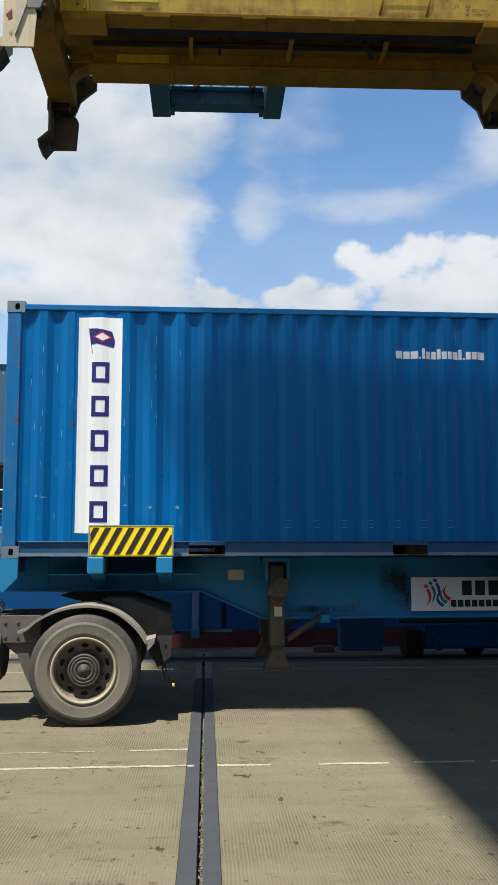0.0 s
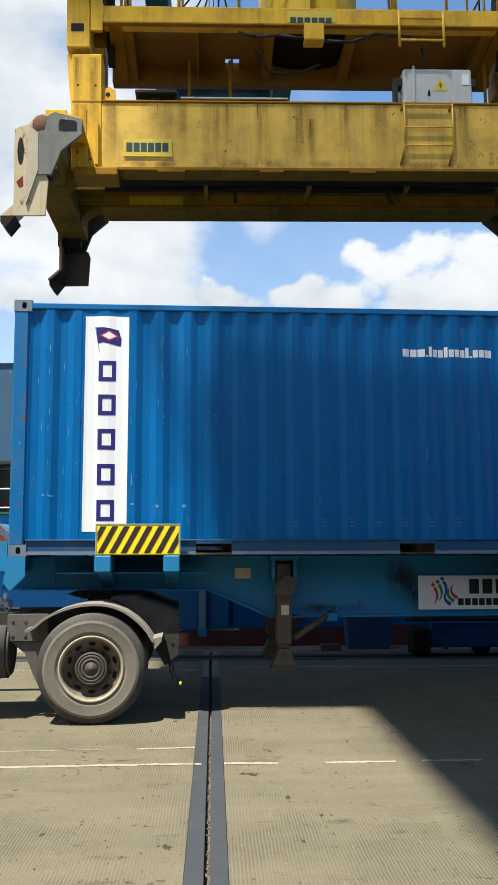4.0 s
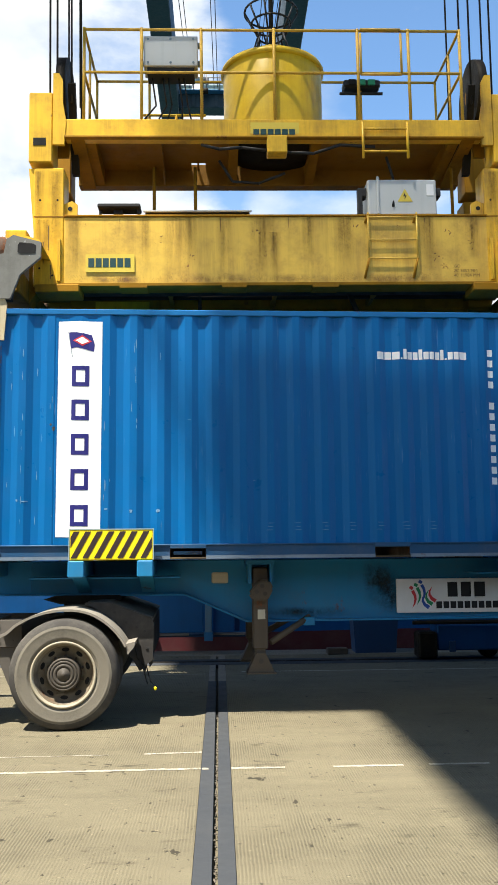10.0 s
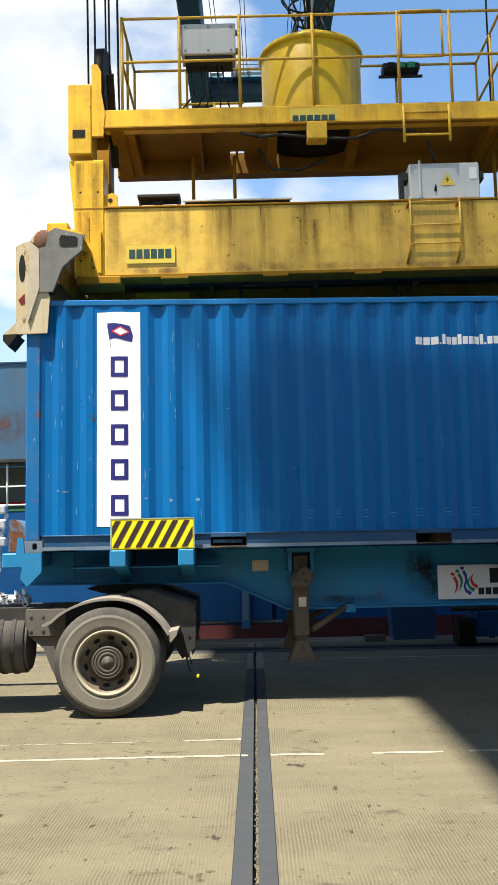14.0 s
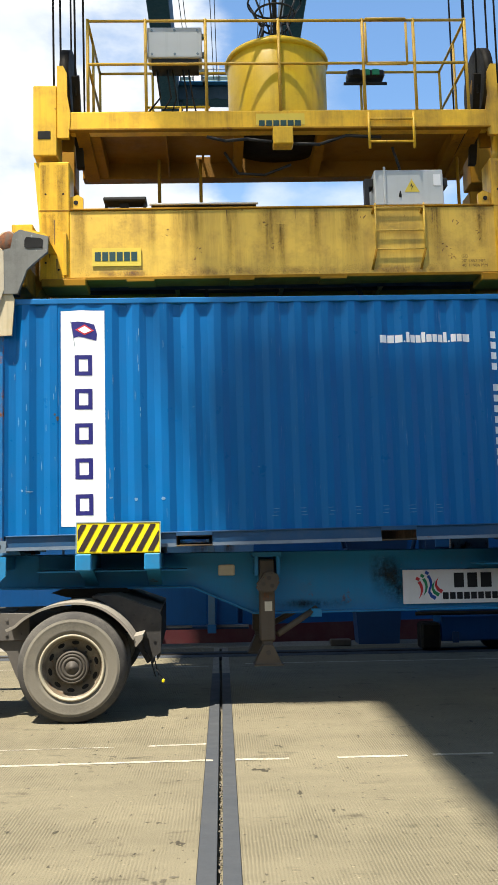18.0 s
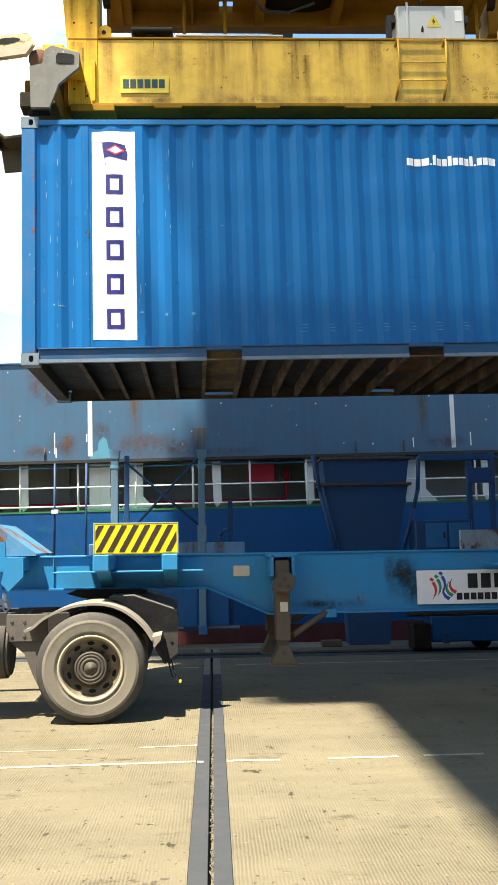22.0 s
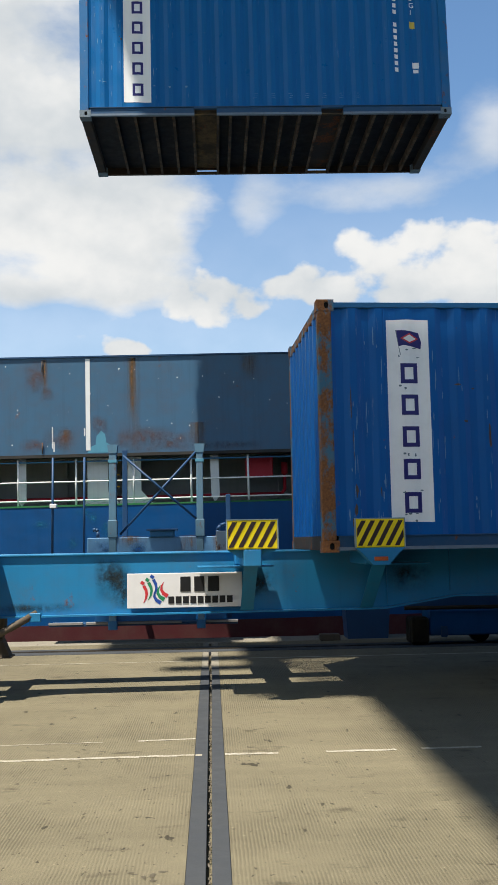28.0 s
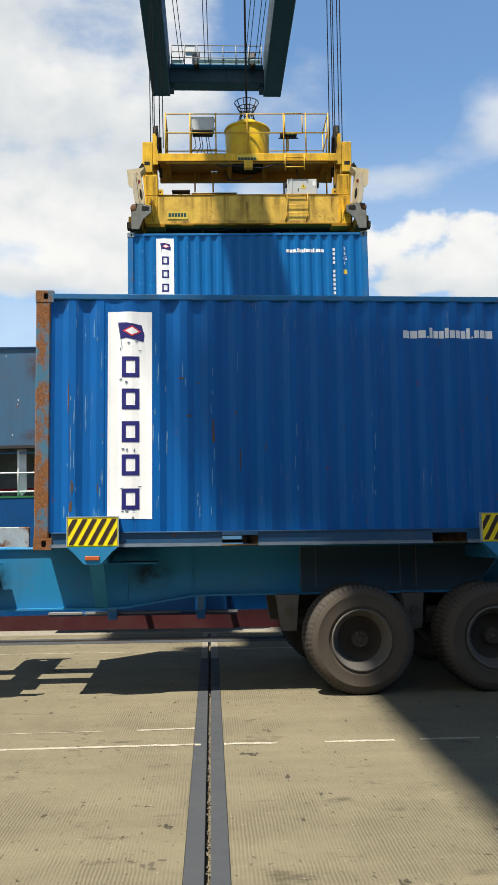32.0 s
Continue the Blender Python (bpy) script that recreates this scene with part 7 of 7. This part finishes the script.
    for x, z, h in ((-3.15, 3.85, 0.22), (-3.12, 3.66, 0.1), (-2.5, 3.95, 0.08), (4.2, 3.7, 0.1), (5.4, 3.75, 0.14)):
        part("scrape", bx(x - 0.012, x + 0.012, Y - 0.004, Y, z - h, z + h, 0), M_SHIPW, s)
    s.location, s.rotation_euler = (0, 0, -0.05), (0, -0.0128, 0)      # she lies with a slight trim
    return s


M_TURQ = paint("turquoise_touch_up", (0.08, 0.26, 0.36), 0.5, fade=0.3, dirt=0.4, dirt_col=(0.05, 0.09, 0.13), streak=0.2, bump=0.1)
ship = make_ship()


# ---- gear on the quay edge ----
def make_gangway():
    g = thing("gangway_stand", "blue steel gangway stand carried off the hull", "gangway stand")
    Y = 15.0
    for x0, x1, z1, m in ((-1.665, -1.545, 3.2, M_STANDPOST), (-0.235, -0.125, 3.2, M_STANDPOST)):
        part("post", bx(x0, x1, Y - 0.07, Y + 0.07, 0.35, z1, 0.008), m, g)
    for x in (-1.605, -0.18):
        part("post_head", prism(bmesh.new(), [(x - 0.066, 3.08), (x + 0.066, 3.08), (x + 0.085, 3.22), (x - 0.085, 3.22)], "y", Y - 0.08, Y + 0.08), M_STANDPOST, g)
        part("post_shoe", bx(x - 0.075, x + 0.075, Y - 0.085, Y + 0.08, 1.7, 1.98, 0.008), M_STANDPOST, g)
        part("post_band", bx(x - 0.07, x + 0.07, Y - 0.076, Y + 0.074, 2.92, 2.97, 0.004), M_TURQ, g)
    part("post", bx(-1.5, -1.42, Y + 0.51, Y + 0.6, 0.35, 3.19, 0.006), M_QDARK, g)
    part("post", bx(0.25, 0.33, Y + 0.3, Y + 0.4, 0.35, 2.4, 0.006), M_QDARK, g)
    bb = part("base_box", bx(-2.02, 0.52, Y - 0.05, Y + 0.5, 1.3, 1.7, 0.012), M_STANDBOX, g, "pale blue box with touched-up patches")
    for k, (x, z, w, h) in enumerate(((-0.35, 1.5, 0.2, 0.22), (0.1, 1.55, 0.12, 0.16), (-1.3, 1.62, 0.3, 0.1))):
        part("rust_stain", flat(x, z, w, h, Y - 0.053 - 0.0006 * k), M_RUSTRUN, bb)
    for k, (x, z, w, h) in enumerate(((-1.75, 1.52, 0.2, 0.16), (-1.2, 1.5, 0.15, 0.14))):
        part("paint_patch", flat(x, z, w, h, Y - 0.056 - 0.0006 * k), M_DARKPATCH, bb)
    part("base_frame", bx(-2.65, 0.42, Y + 0.1, Y + 0.5, 0.27, 0.315, 0.004), M_QDARK, g)
    for x0, x1 in ((-2.65, -2.1), (-2.05, -0.5), (-0.1, 0.42)):
        part("kick_bar", bx(x0, x1, Y + 0.06, Y + 0.1, 0.30, 0.34, 0.004), M_SHIPG, g)
    for x in (-1.605, -0.18):
        part("post_foot", bx(x - 0.07, x + 0.07, Y - 0.08, Y + 0.06, 0.22, 0.36, 0.006), M_QBLUE, g)
    part("skirt_panel", bx(-1.9, -0.27, Y + 0.02, Y + 0.06, 0.35, 1.3, 0.006), M_SKIRT, g)
    part("skirt_panel", bx(-0.1, 0.23, Y + 0.02, Y + 0.06, 0.35, 1.3, 0.006), M_SKIRT, g)
    for x in (-1.6, 0.1):
        part("hull_bracket", bx(x, x + 0.1, Y + 0.06, 18.5, 0.92, 1.04, 0.006), M_QDARK, g)
    bm = bmesh.new()
    rod(bm, (-1.45, Y + 0.1, 3.05), (-0.2, Y + 0.1, 1.95), 0.022, 6)
    rod(bm, (-0.25, Y + 0.14, 3.1), (-1.5, Y + 0.14, 1.75), 0.022, 6)
    part("cross_brace", bm, M_QDARK, g)
    part("valve_tray", bx(-1.0, -0.6, Y - 0.1, Y + 0.1, 1.7, 1.8, 0.01), M_QBLUE, g)
    part("tray_top", bx(-1.05, -0.55, Y - 0.15, Y + 0.15, 1.8, 1.83, 0.004), M_QDARK, g)
    for p in ([(-1.85, Y, 1.7), (-1.85, Y, 1.8), (-1.88, Y, 1.84), (-1.93, Y, 1.82)], [(0.12, Y, 1.7), (0.1, Y, 1.8), (0.15, Y, 1.87), (0.24, Y, 1.9)]):
        bm = bmesh.new()
        for a, b in zip(p, p[1:]):
            rod(bm, a, b, 0.03, 8)
        part("bent_pipe", bm, M_QDARK, g)
    bm = bmesh.new()
    for x in (-2.62, -2.1):
        rod(bm, (x, Y + 0.2, 1.35), (x, Y + 0.2, 3.04), 0.02, 6)
    rod(bm, (-2.7, Y + 0.2, 1.42), (-2.0, Y + 0.2, 1.42), 0.03, 6)
    part("guard_post", bm, M_QDARK, g)
    part("guard_clamp", bx(-2.66, -2.55, Y + 0.14, Y + 0.26, 2.2, 2.27, 0.01), M_SHIPW, g)
    return g


def make_hopper():
    h = thing("bulk_hopper", "dark blue steel hopper with rusty flanges", "hopper")
    Y = 14.9
    def tier(name, z0, z1, a, b, y0, y1, m):
        bm = bmesh.new()
        lo = [bm.verts.new(v) for v in ((a[0], Y + y0[0], z0), (a[1], Y + y0[0], z0), (a[1], Y + y0[1], z0), (a[0], Y + y0[1], z0))]
        hi = [bm.verts.new(v) for v in ((b[0], Y + y1[0], z1), (b[1], Y + y1[0], z1), (b[1], Y + y1[1], z1), (b[0], Y + y1[1], z1))]
        for i in range(4):
            bm.faces.new((lo[i], lo[(i + 1) % 4], hi[(i + 1) % 4], hi[i]))
        bm.faces.new(lo[::-1])
        bm.faces.new(hi)
        return part(name, bm, m, h)
    tier("upper_box", 2.62, 3.02, (1.86, 3.2), (1.82, 3.25), (0, 0.65), (0, 0.65), M_QDARK)
    tier("funnel", 1.2, 2.6, (2.13, 2.96), (1.82, 3.23), (0.05, 0.5), (0, 0.65), M_QDARK)
    tier("chute", 0.0, 1.2, (2.2, 2.86), (2.13, 2.96), (0.05, 0.5), (0.05, 0.5), M_QDARK)
    part("top_flange", bx(1.78, 3.29, Y - 0.05, Y + 0.7, 3.02, 3.06, 0.004), M_RUSTY, h)
    part("mid_flange", bx(1.77, 3.28, Y - 0.05, Y + 0.7, 2.59, 2.63, 0.004), M_RUSTY, h)
    for p in ([(1.66, Y, 3.1), (1.76, Y - 0.03, 2.5), (2.0, Y - 0.03, 1.55)], [(3.42, Y, 3.05), (3.38, Y - 0.03, 2.5), (3.3, Y - 0.03, 2.2), (3.1, Y - 0.03, 1.5)]):
        bm = bmesh.new()
        for a, b in zip(p, p[1:]):
            rod(bm, a, b, 0.035, 8)
        part("hose", bm, M_QDARK, h)
    for i in range(9):
        part("bolt", rod(bmesh.new(), (1.87 + i * 0.165, Y - 0.03, 3.055), (1.87 + i * 0.165, Y - 0.03, 3.075), 0.02, 6), M_RUSTY, h)
    return h


def make_bogie():
    b = thing("gantry_bogie", "blue travelling gantry bogie on the rail", "bogie")
    Y = 13.75
    part("bogie_beam", bx(3.28, 11.0, Y + 0.1, Y + 0.6, 0.14, 0.52, 0.02), M_SKIRT, b)
    part("upper_beam", bx(3.0, 11.0, Y + 0.2, Y + 0.5, 0.56, 0.74, 0.015), M_QDARK, b)
    part("pipe_run", rod(bmesh.new(), (2.9, Y + 0.06, 0.56), (9.0, Y + 0.06, 0.56), 0.03, 8), M_GREASE, b)
    for x in (3.15, 4.1, 5.0, 5.9, 7.0):
        part("rail_wheel", turned(bmesh.new(), [(0.03, Y + 0.24), (0.14, Y + 0.24), (0.15, Y + 0.28), (0.15, Y + 0.4), (0.03, Y + 0.42)], (x, 0.162), 24), M_GREASE, b)
        part("axle_box", bx(x + 0.3, x + 0.4, Y + 0.06, Y + 0.1, 0.12, 0.28, 0.01), M_QDARK, b)
    part("motor", bx(2.98, 3.27, Y + 0.05, Y + 0.4, 0.03, 0.42, 0.03), M_GREASE, b)
    cab = part("control_locker", bx(3.27, 4.2, Y + 0.9, Y + 1.4, 1.5, 2.0, 0.015), M_QDARK, b, "dark blue two-door locker")
    for x0, x1 in ((3.43, 3.78), (3.82, 4.16)):
        d = part("locker_door", bx(x0, x1, Y + 0.88, Y + 0.9, 1.55, 1.95, 0.006), M_QBLUE, cab)
        part("door_latch", bx(x1 - 0.06, x1 - 0.04, Y + 0.865, Y + 0.88, 1.7, 1.8, 0.003), M_GREASE, d)
    part("locker_base", bx(3.27, 4.2, Y + 0.92, Y + 1.4, 0.7, 1.5, 0.01), M_QDARK, b)
    for x in (4.18, 4.56):
        part("ladder_post", bx(x, x + 0.08, Y + 1.0, Y + 1.1, 0.5, 3.1, 0.006), M_QDARK, b)
    part("frame_plate", bx(4.18, 4.6, Y + 0.98, Y + 1.02, 2.6, 2.85, 0.005), M_QDARK, b)
    part("frame_rail", bx(3.4, 4.64, Y + 0.99, Y + 1.07, 2.98, 3.08, 0.005), M_QDARK, b)
    return b


gangway = make_gangway()
hopper = make_hopper()
bogie = make_bogie()
tagged(part("timber_block", bx(1.72, 2.05, 14.75, 14.95, 0.0, 0.1, 0.012), M_LEG), "rough timber block on the quay edge", "timber")


# ---- the crane over the quay ----
def make_crane():
    c = thing("quay_crane", "dark teal quay crane boom with end platform", "crane")
    for x0, x1 in ((-3.3, -2.23), (3.3, 4.35)):
        part("boom_girder", bx(x0, x1, 20, 52, 27.43, 29.7, 0.03), M_BOOM, c)
    part("end_beam", bx(-2.23, 3.3, 51.0, 52.0, 27.78, 28.66, 0.03), M_BOOM, c)
    part("end_lug", bx(-2.3, -2.0, 51.2, 52.0, 27.55, 27.9, 0.02), M_BOOM, c)
    part("end_lug", bx(3.05, 3.35, 51.2, 52.0, 27.55, 27.9, 0.02), M_BOOM, c)
    for i in range(4):
        x = -1.5 + i * 1.35
        part("beam_rib", bx(x, x + 0.25, 50.95, 51.0, 27.83, 28.61, 0.01), M_BOOM, c)
    pl = part("end_platform", bx(-2.2, 3.25, 50.6, 51.8, 28.66, 28.72, 0.01), M_QBLUE, c)
    part("toe_panel", bx(-0.75, 3.1, 50.66, 50.7, 28.72, 29.06, 0.008), M_PALETEAL, pl)
    part("toe_panel", bx(-2.1, -1.45, 50.66, 50.7, 28.72, 29.0, 0.008), M_PALETEAL, pl)
    for i in range(8):
        x = -2.1 + i * 0.75
        part("platform_post", rod(bmesh.new(), (x, 50.6, 28.7), (x, 50.6, 29.85), 0.03, 6), M_SHIPG, pl)
    for z in (29.1, 29.45, 29.85):
        part("platform_rail", rod(bmesh.new(), (-2.1, 50.6, z), (3.2, 50.6, z), 0.03, 6), M_SHIPG, pl)
    for x in (-0.9, 2.35):
        part("sheave_block", bx(x, x + 0.45, 50.8, 51.3, 28.7, 29.6, 0.05), M_SHIPG, pl)
        part("hanging_sheave", rod(bmesh.new(), (x + 0.1, 50.5, 28.55), (x + 0.4, 50.5, 28.55), 0.18, 14), M_GREASE, pl)
    part("lamp", bx(-1.3, -0.7, 50.6, 51.0, 29.4, 29.9, 0.05), M_SHIPW, pl)
    for x in (-1.6, -0.15, 2.2, 2.75):
        part("stay_rope", rod(bmesh.new(), (x, 50.8, 28.9), (x * 1.2 - 0.4, 20.0, 27.0), 0.02, 6), M_CABLE, c)
        part("stay_rope", rod(bmesh.new(), (x + 0.2, 50.8, 28.9), (x * 1.2 - 0.15, 20.0, 27.0), 0.02, 6), M_CABLE, c)
    return c


crane = make_crane()


def upright_edge(x, z, reach):
    """A plate at height z whose sunward edge throws an upright shadow line on the ship's side at x."""
    k = SUN.x / SUN.z, SUN.y / SUN.z
    q = [(x + k[0] * (z - h), 18.5 + k[1] * (z - h)) for h in (0.0, 5.45)]
    return [q[0], (q[0][0] + reach + 2, q[0][1]), (q[1][0] + reach, q[1][1]), q[1]]


def make_moving_shade():
    """An unseen plate added high up, cut so its moving shade crosses the ship."""
    c = thing("crane_trolley", "unseen dark teal plate that moves to shade the ship", "crane trolley")
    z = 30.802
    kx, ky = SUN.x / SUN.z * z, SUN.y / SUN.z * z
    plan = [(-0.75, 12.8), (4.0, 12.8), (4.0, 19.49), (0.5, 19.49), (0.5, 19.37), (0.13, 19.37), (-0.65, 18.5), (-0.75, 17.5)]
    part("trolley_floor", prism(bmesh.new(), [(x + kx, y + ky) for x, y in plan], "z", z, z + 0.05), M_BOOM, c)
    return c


moving_shade = make_moving_shade()


def make_shade_casters():
    """Unseen plates added over and behind the place, shaped to shade the deck."""
    p = thing("crane_portal", "unseen dark teal plates added to cast shade", "crane frame")
    z = 30.0
    dx, dy = SUN.x / SUN.z * z, SUN.y / SUN.z * z
    def shade(name, x0, x1, y0, y1, deep=0.8):
        part(name, bx(x0 + dx, x1 + dx, y0 + dy, y1 + dy, z, z + deep, 0.005), M_BOOM, p)
    shade("portal_girder", 1.54, 9.0, -26, 9.55)
    shade("cross_beam", 0.58, 14.0, 9.55, 10.02)
    for x0, x1 in ((0.30, 0.34), (0.44, 0.52)):
        shade("stair_stringer", x0, x1, 9.6, 10.4, 0.1)
    # unseen slats, added to break up the sunlight
    for i in range(13):
        shade("grating_slat", 1.0, 14.0, 10.06 + 0.19 * i, 10.185 + 0.19 * i, 0.02)
    shade("stair_flight", 0.40, 0.99, 11.7, 14.8, 0.05)
    shade("stair_beam", -0.65, 0.39, 11.7, 12.1, 0.05)
    shade("stair_landing", -0.5, 0.39, 12.6, 13.1, 0.05)
    shade("head_beam", 1.0, 9.0, 12.56, 16.0)
    shade("crown_beam", 1.25, 9.0, 16.0, 20.2)
    shade("stay_beam", -1.7, 0.39, 14.0, 15.4, 0.1)
    # the edge that falls upright on the ship's side
    part("outer_plate", prism(bmesh.new(), upright_edge(-0.22, z - 0.1, 8.0), "z", z - 0.1, z - 0.05), M_BOOM, p)
    edge = [(1.4, 20.2), (1.84, 21.8), (2.32, 23.7), (2.7, 24.8), (3.0, 26.5), (3.0, 44.0), (4.2, 44.0), (4.2, 27.0), (3.9, 24.8), (3.86, 23.7), (3.9, 22.9), (4.7, 22.2), (6.2, 21.4), (9.0, 20.2)]
    part("trolley_girder", prism(bmesh.new(), [(x + dx, y + dy) for x, y in edge], "z", z, z + 0.8), M_BOOM, p)
    # legs and sill added behind the view, under the shade plates
    for x in (-9.0, 9.5):
        part("leg", bx(x - 0.7, x + 0.7, -17.5, -16.1, 0, 30, 0.03), M_BOOM, p)
    part("sill_beam", bx(-9.7, 10.2, -17.5, -16.1, 28.5, 30, 0.03), M_BOOM, p)
    return p


shade_set = make_shade_casters()


# ---- the yard side, behind and beyond what is seen ----
# added wall, its height set to hold back low sky light
M_YARD = paint("unseen_wall", (0.22, 0.225, 0.23), 0.7, fade=0.3, dirt=0.4, streak=0.3, bump=0.1)
tagged(part("wall_yard", bx(-40, 60, -8.6, -8.0, 0, 5.2, 0.02), M_YARD), "plain dark wall added out of view against low skylight", "wall", kind="structure")

# ---- what moves ----
YAW = 0.035


def on_line(x, z=0.0):
    """A pose on the trailer's line of travel, x the place of its front end."""
    return pose(x, 9.08 + (x + 2.03) * YAW, z, 0, 0, math.degrees(YAW))


TRAILER_X = [(0.0, -2.024), (7.0, -2.024), (7.5, -2.066), (8.0, -2.16), (8.5, -2.276), (9.0, -2.33), (9.5, -2.32), (10.0, -2.338), (10.5, -2.296),
             (11.0, -2.29), (12.0, -2.298), (13.0, -2.298), (16.0, -2.296), (18.0, -2.298), (19.0, -2.3), (19.5, -2.262), (20.0, -2.105), (20.5, -2.008),
             (21.0, -2.062), (21.5, -2.05), (22.0, -2.04), (23.5, -2.05), (24.0, -2.148), (24.5, -2.38), (25.0, -2.68), (25.5, -3.04), (26.5, -3.87),
             (27.5, -4.743), (28.0, -5.19), (28.5, -5.645), (29.0, -6.1), (29.5, -6.55), (30.0, -6.945), (30.5, -7.3), (31.0, -7.612), (31.5, -7.868), (32.0, -8.04)]
# seconds, x, y, z, yaw, tilt of the first container's lower front corner
BOX_A = [(18.0, -2.302, 9.07, 1.58), (18.5, -2.33, 9.07, 1.665), (19.0, -2.307, 9.06, 1.82), (19.5, -2.257, 9.05, 1.946), (20.0, -2.174, 9.03, 2.124),
         (20.5, -2.083, 9.01, 2.389), (21.0, -1.981, 9.0, 2.664), (21.5, -1.906, 8.99, 3.031), (22.0, -1.894, 8.98, 3.451), (22.5, -1.937, 8.98, 3.916),
         (23.0, -2.006, 8.99, 4.45), (23.5, -2.075, 9.02, 5.06), (24.0, -2.14, 9.13, 5.68), (24.5, -2.19, 9.33, 6.35), (25.0, -2.22, 9.57, 6.96), (25.5, -2.225, 9.868, 7.47),
         (26.5, -2.18, 11.2, 8.13), (27.5, -2.093, 12.877, 8.401), (28.0, -2.04, 14.1, 8.45), (28.5, -1.957, 15.307, 8.4), (29.0, -1.901, 16.613, 8.299),
         (29.5, -1.874, 17.896, 8.161), (30.0, -1.857, 19.066, 7.949), (30.5, -1.871, 20.142, 7.689), (31.0, -1.87, 21.1, 7.4), (31.5, -1.95, 21.75, 6.98), (32.0, -2.03, 22.3, 6.52)]
# seconds, x, y, z and tilt of the spreader until it has the load
SPREADER = [(0.0, -2.066, 9.11, 4.70, 0.0), (0.5, -2.066, 9.11, 4.439, 0.0), (1.0, -2.058, 9.11, 4.177, 0.0), (1.5, -2.052, 9.10, 3.908, 0.0), (2.0, -2.02, 9.07, 3.653, 0.1), (2.5, -1.969, 9.06, 3.363, 0.3),
            (3.0, -1.943, 9.02, 3.097, 0.4), (3.5, -1.925, 9.01, 2.939, 0.4), (4.5, -1.955, 9.01, 2.70, 0.4), (5.5, -2.005, 9.02, 2.488, 0.4), (6.0, -2.036, 9.03, 2.38, 0.35),
            (6.5, -2.084, 9.04, 2.214, 0.3), (7.0, -2.11, 9.07, 2.068, 0.35), (7.5, -2.151, 9.08, 1.997, 0.4), (8.0, -2.152, 9.1, 2.006, 0.4), (8.5, -2.158, 9.1, 1.914, 0.4),
            (9.0, -2.226, 9.095, 1.759, 0.3), (9.5, -2.373, 9.095, 1.647, 0.3), (10.0, -2.39, 9.11, 1.606, 0.2), (10.5, -2.298, 9.1, 1.572, 0.1), (11.0, -2.285, 9.1, 1.552, 0.0), (12.0, -2.294, 9.1, 1.55, 0.0),
            (13.0, -2.296, 9.09, 1.564, 0.1), (13.5, -2.297, 9.085, 1.6, 0.2), (14.5, -2.305, 9.07, 1.56, 0.0), (15.5, -2.313, 9.065, 1.52, -0.3), (17.0, -2.312, 9.06, 1.528, -0.35), (17.5, -2.304, 9.07, 1.55, -0.1)]


def motions():
    walk(trailer, [(t, on_line(x, min(0.0, (x + 2.3) * 0.015))) for t, x in TRAILER_X])
    rolling = sorted(TRAILER_X + [(26.0, -3.45), (27.0, -4.30)])
    for w, x, z, r in WHEELS:
        walk(w, [(t, pose(x, 0, z, 0, math.degrees((at - TRAILER_X[0][1]) / r), 0)) for t, at in rolling])
    walk(tractor, [(t, on_line(x)) for t, x in TRAILER_X])
    walk(box_b, [(t, on_line(x, 1.555 - 0.045 + min(0.0, (x + 2.3) * 0.009)) @ pose(6.3, -0.08, 0)) for t, x in TRAILER_X])
    seated = [(t, on_line(x, 1.55)) for t, x in TRAILER_X if t <= 17]
    def ease(t, table):
        for (a, u), (b, v) in zip(table, table[1:]):
            if t <= b:
                return u + (v - u) * max(0.0, t - a) / (b - a)
        return table[-1][1]
    TURN = ((18.0, 1.7), (19.0, 1.25), (20.0, 1.0), (23.0, 0.9), (24.0, 0.5), (25.0, 0.1), (26.0, -0.3), (32.0, -0.3))
    SPREADER_TURN = ((18.0, 0.6), (19.0, 0.9), (20.0, 1.0), *TURN[3:])
    TILT = ((18.0, 0.7), (25.0, 0.7), (32.0, 0.35))
    lifted = [(t, pose(x, y, z, 0, -ease(t, TILT), ease(t, TURN))) for t, x, y, z in BOX_A]
    walk(box_a, seated + lifted)
    # the unseen plate travels so that its shade leaves the ship's side
    walk(moving_shade, [(t, pose(0, dy, 0)) for t, dy in ((0.0, 0), (21.6, 0), (22.0, 0.24), (22.5, 0.52), (23.0, 0.75), (23.5, 1.05), (24.0, 1.25), (24.5, 1.42), (25.0, 2.2), (25.5, 3.3), (26.5, 5.6), (27.5, 8.0), (28.0, 9.0), (30.0, 12.0), (32.0, 14.0))])
    # the corner guides hang while it comes down and fold up once the load is on its way
    for f, x, y in flippers:
        way = 1 if x < 1 else -1
        rest = 172 if y > 1 and x > 1 else 0      # one far guide stays folded up
        walk(f, [(t, pose(x, y, 3.165, 0, way * max(a, rest), 0)) for t, a in ((0.0, 0), (19.8, 0), (20.5, 12), (21.0, 28), (21.5, 55), (22.0, 82), (22.5, 108), (23.0, 132), (23.6, 155), (24.2, 172), (32.0, 172))])
    carried = [(t, pose(x, y, z, 0, -ease(t, TILT), ease(t, SPREADER_TURN)) @ pose(0, 0, min(0.065, 0.03 * (t - 18)))) for t, x, y, z in BOX_A]
    walk(spreader, [(t, pose(x, y, z, 0, -k - 0.2, 0.3)) for t, x, y, z, k in SPREADER] + carried)


motions()
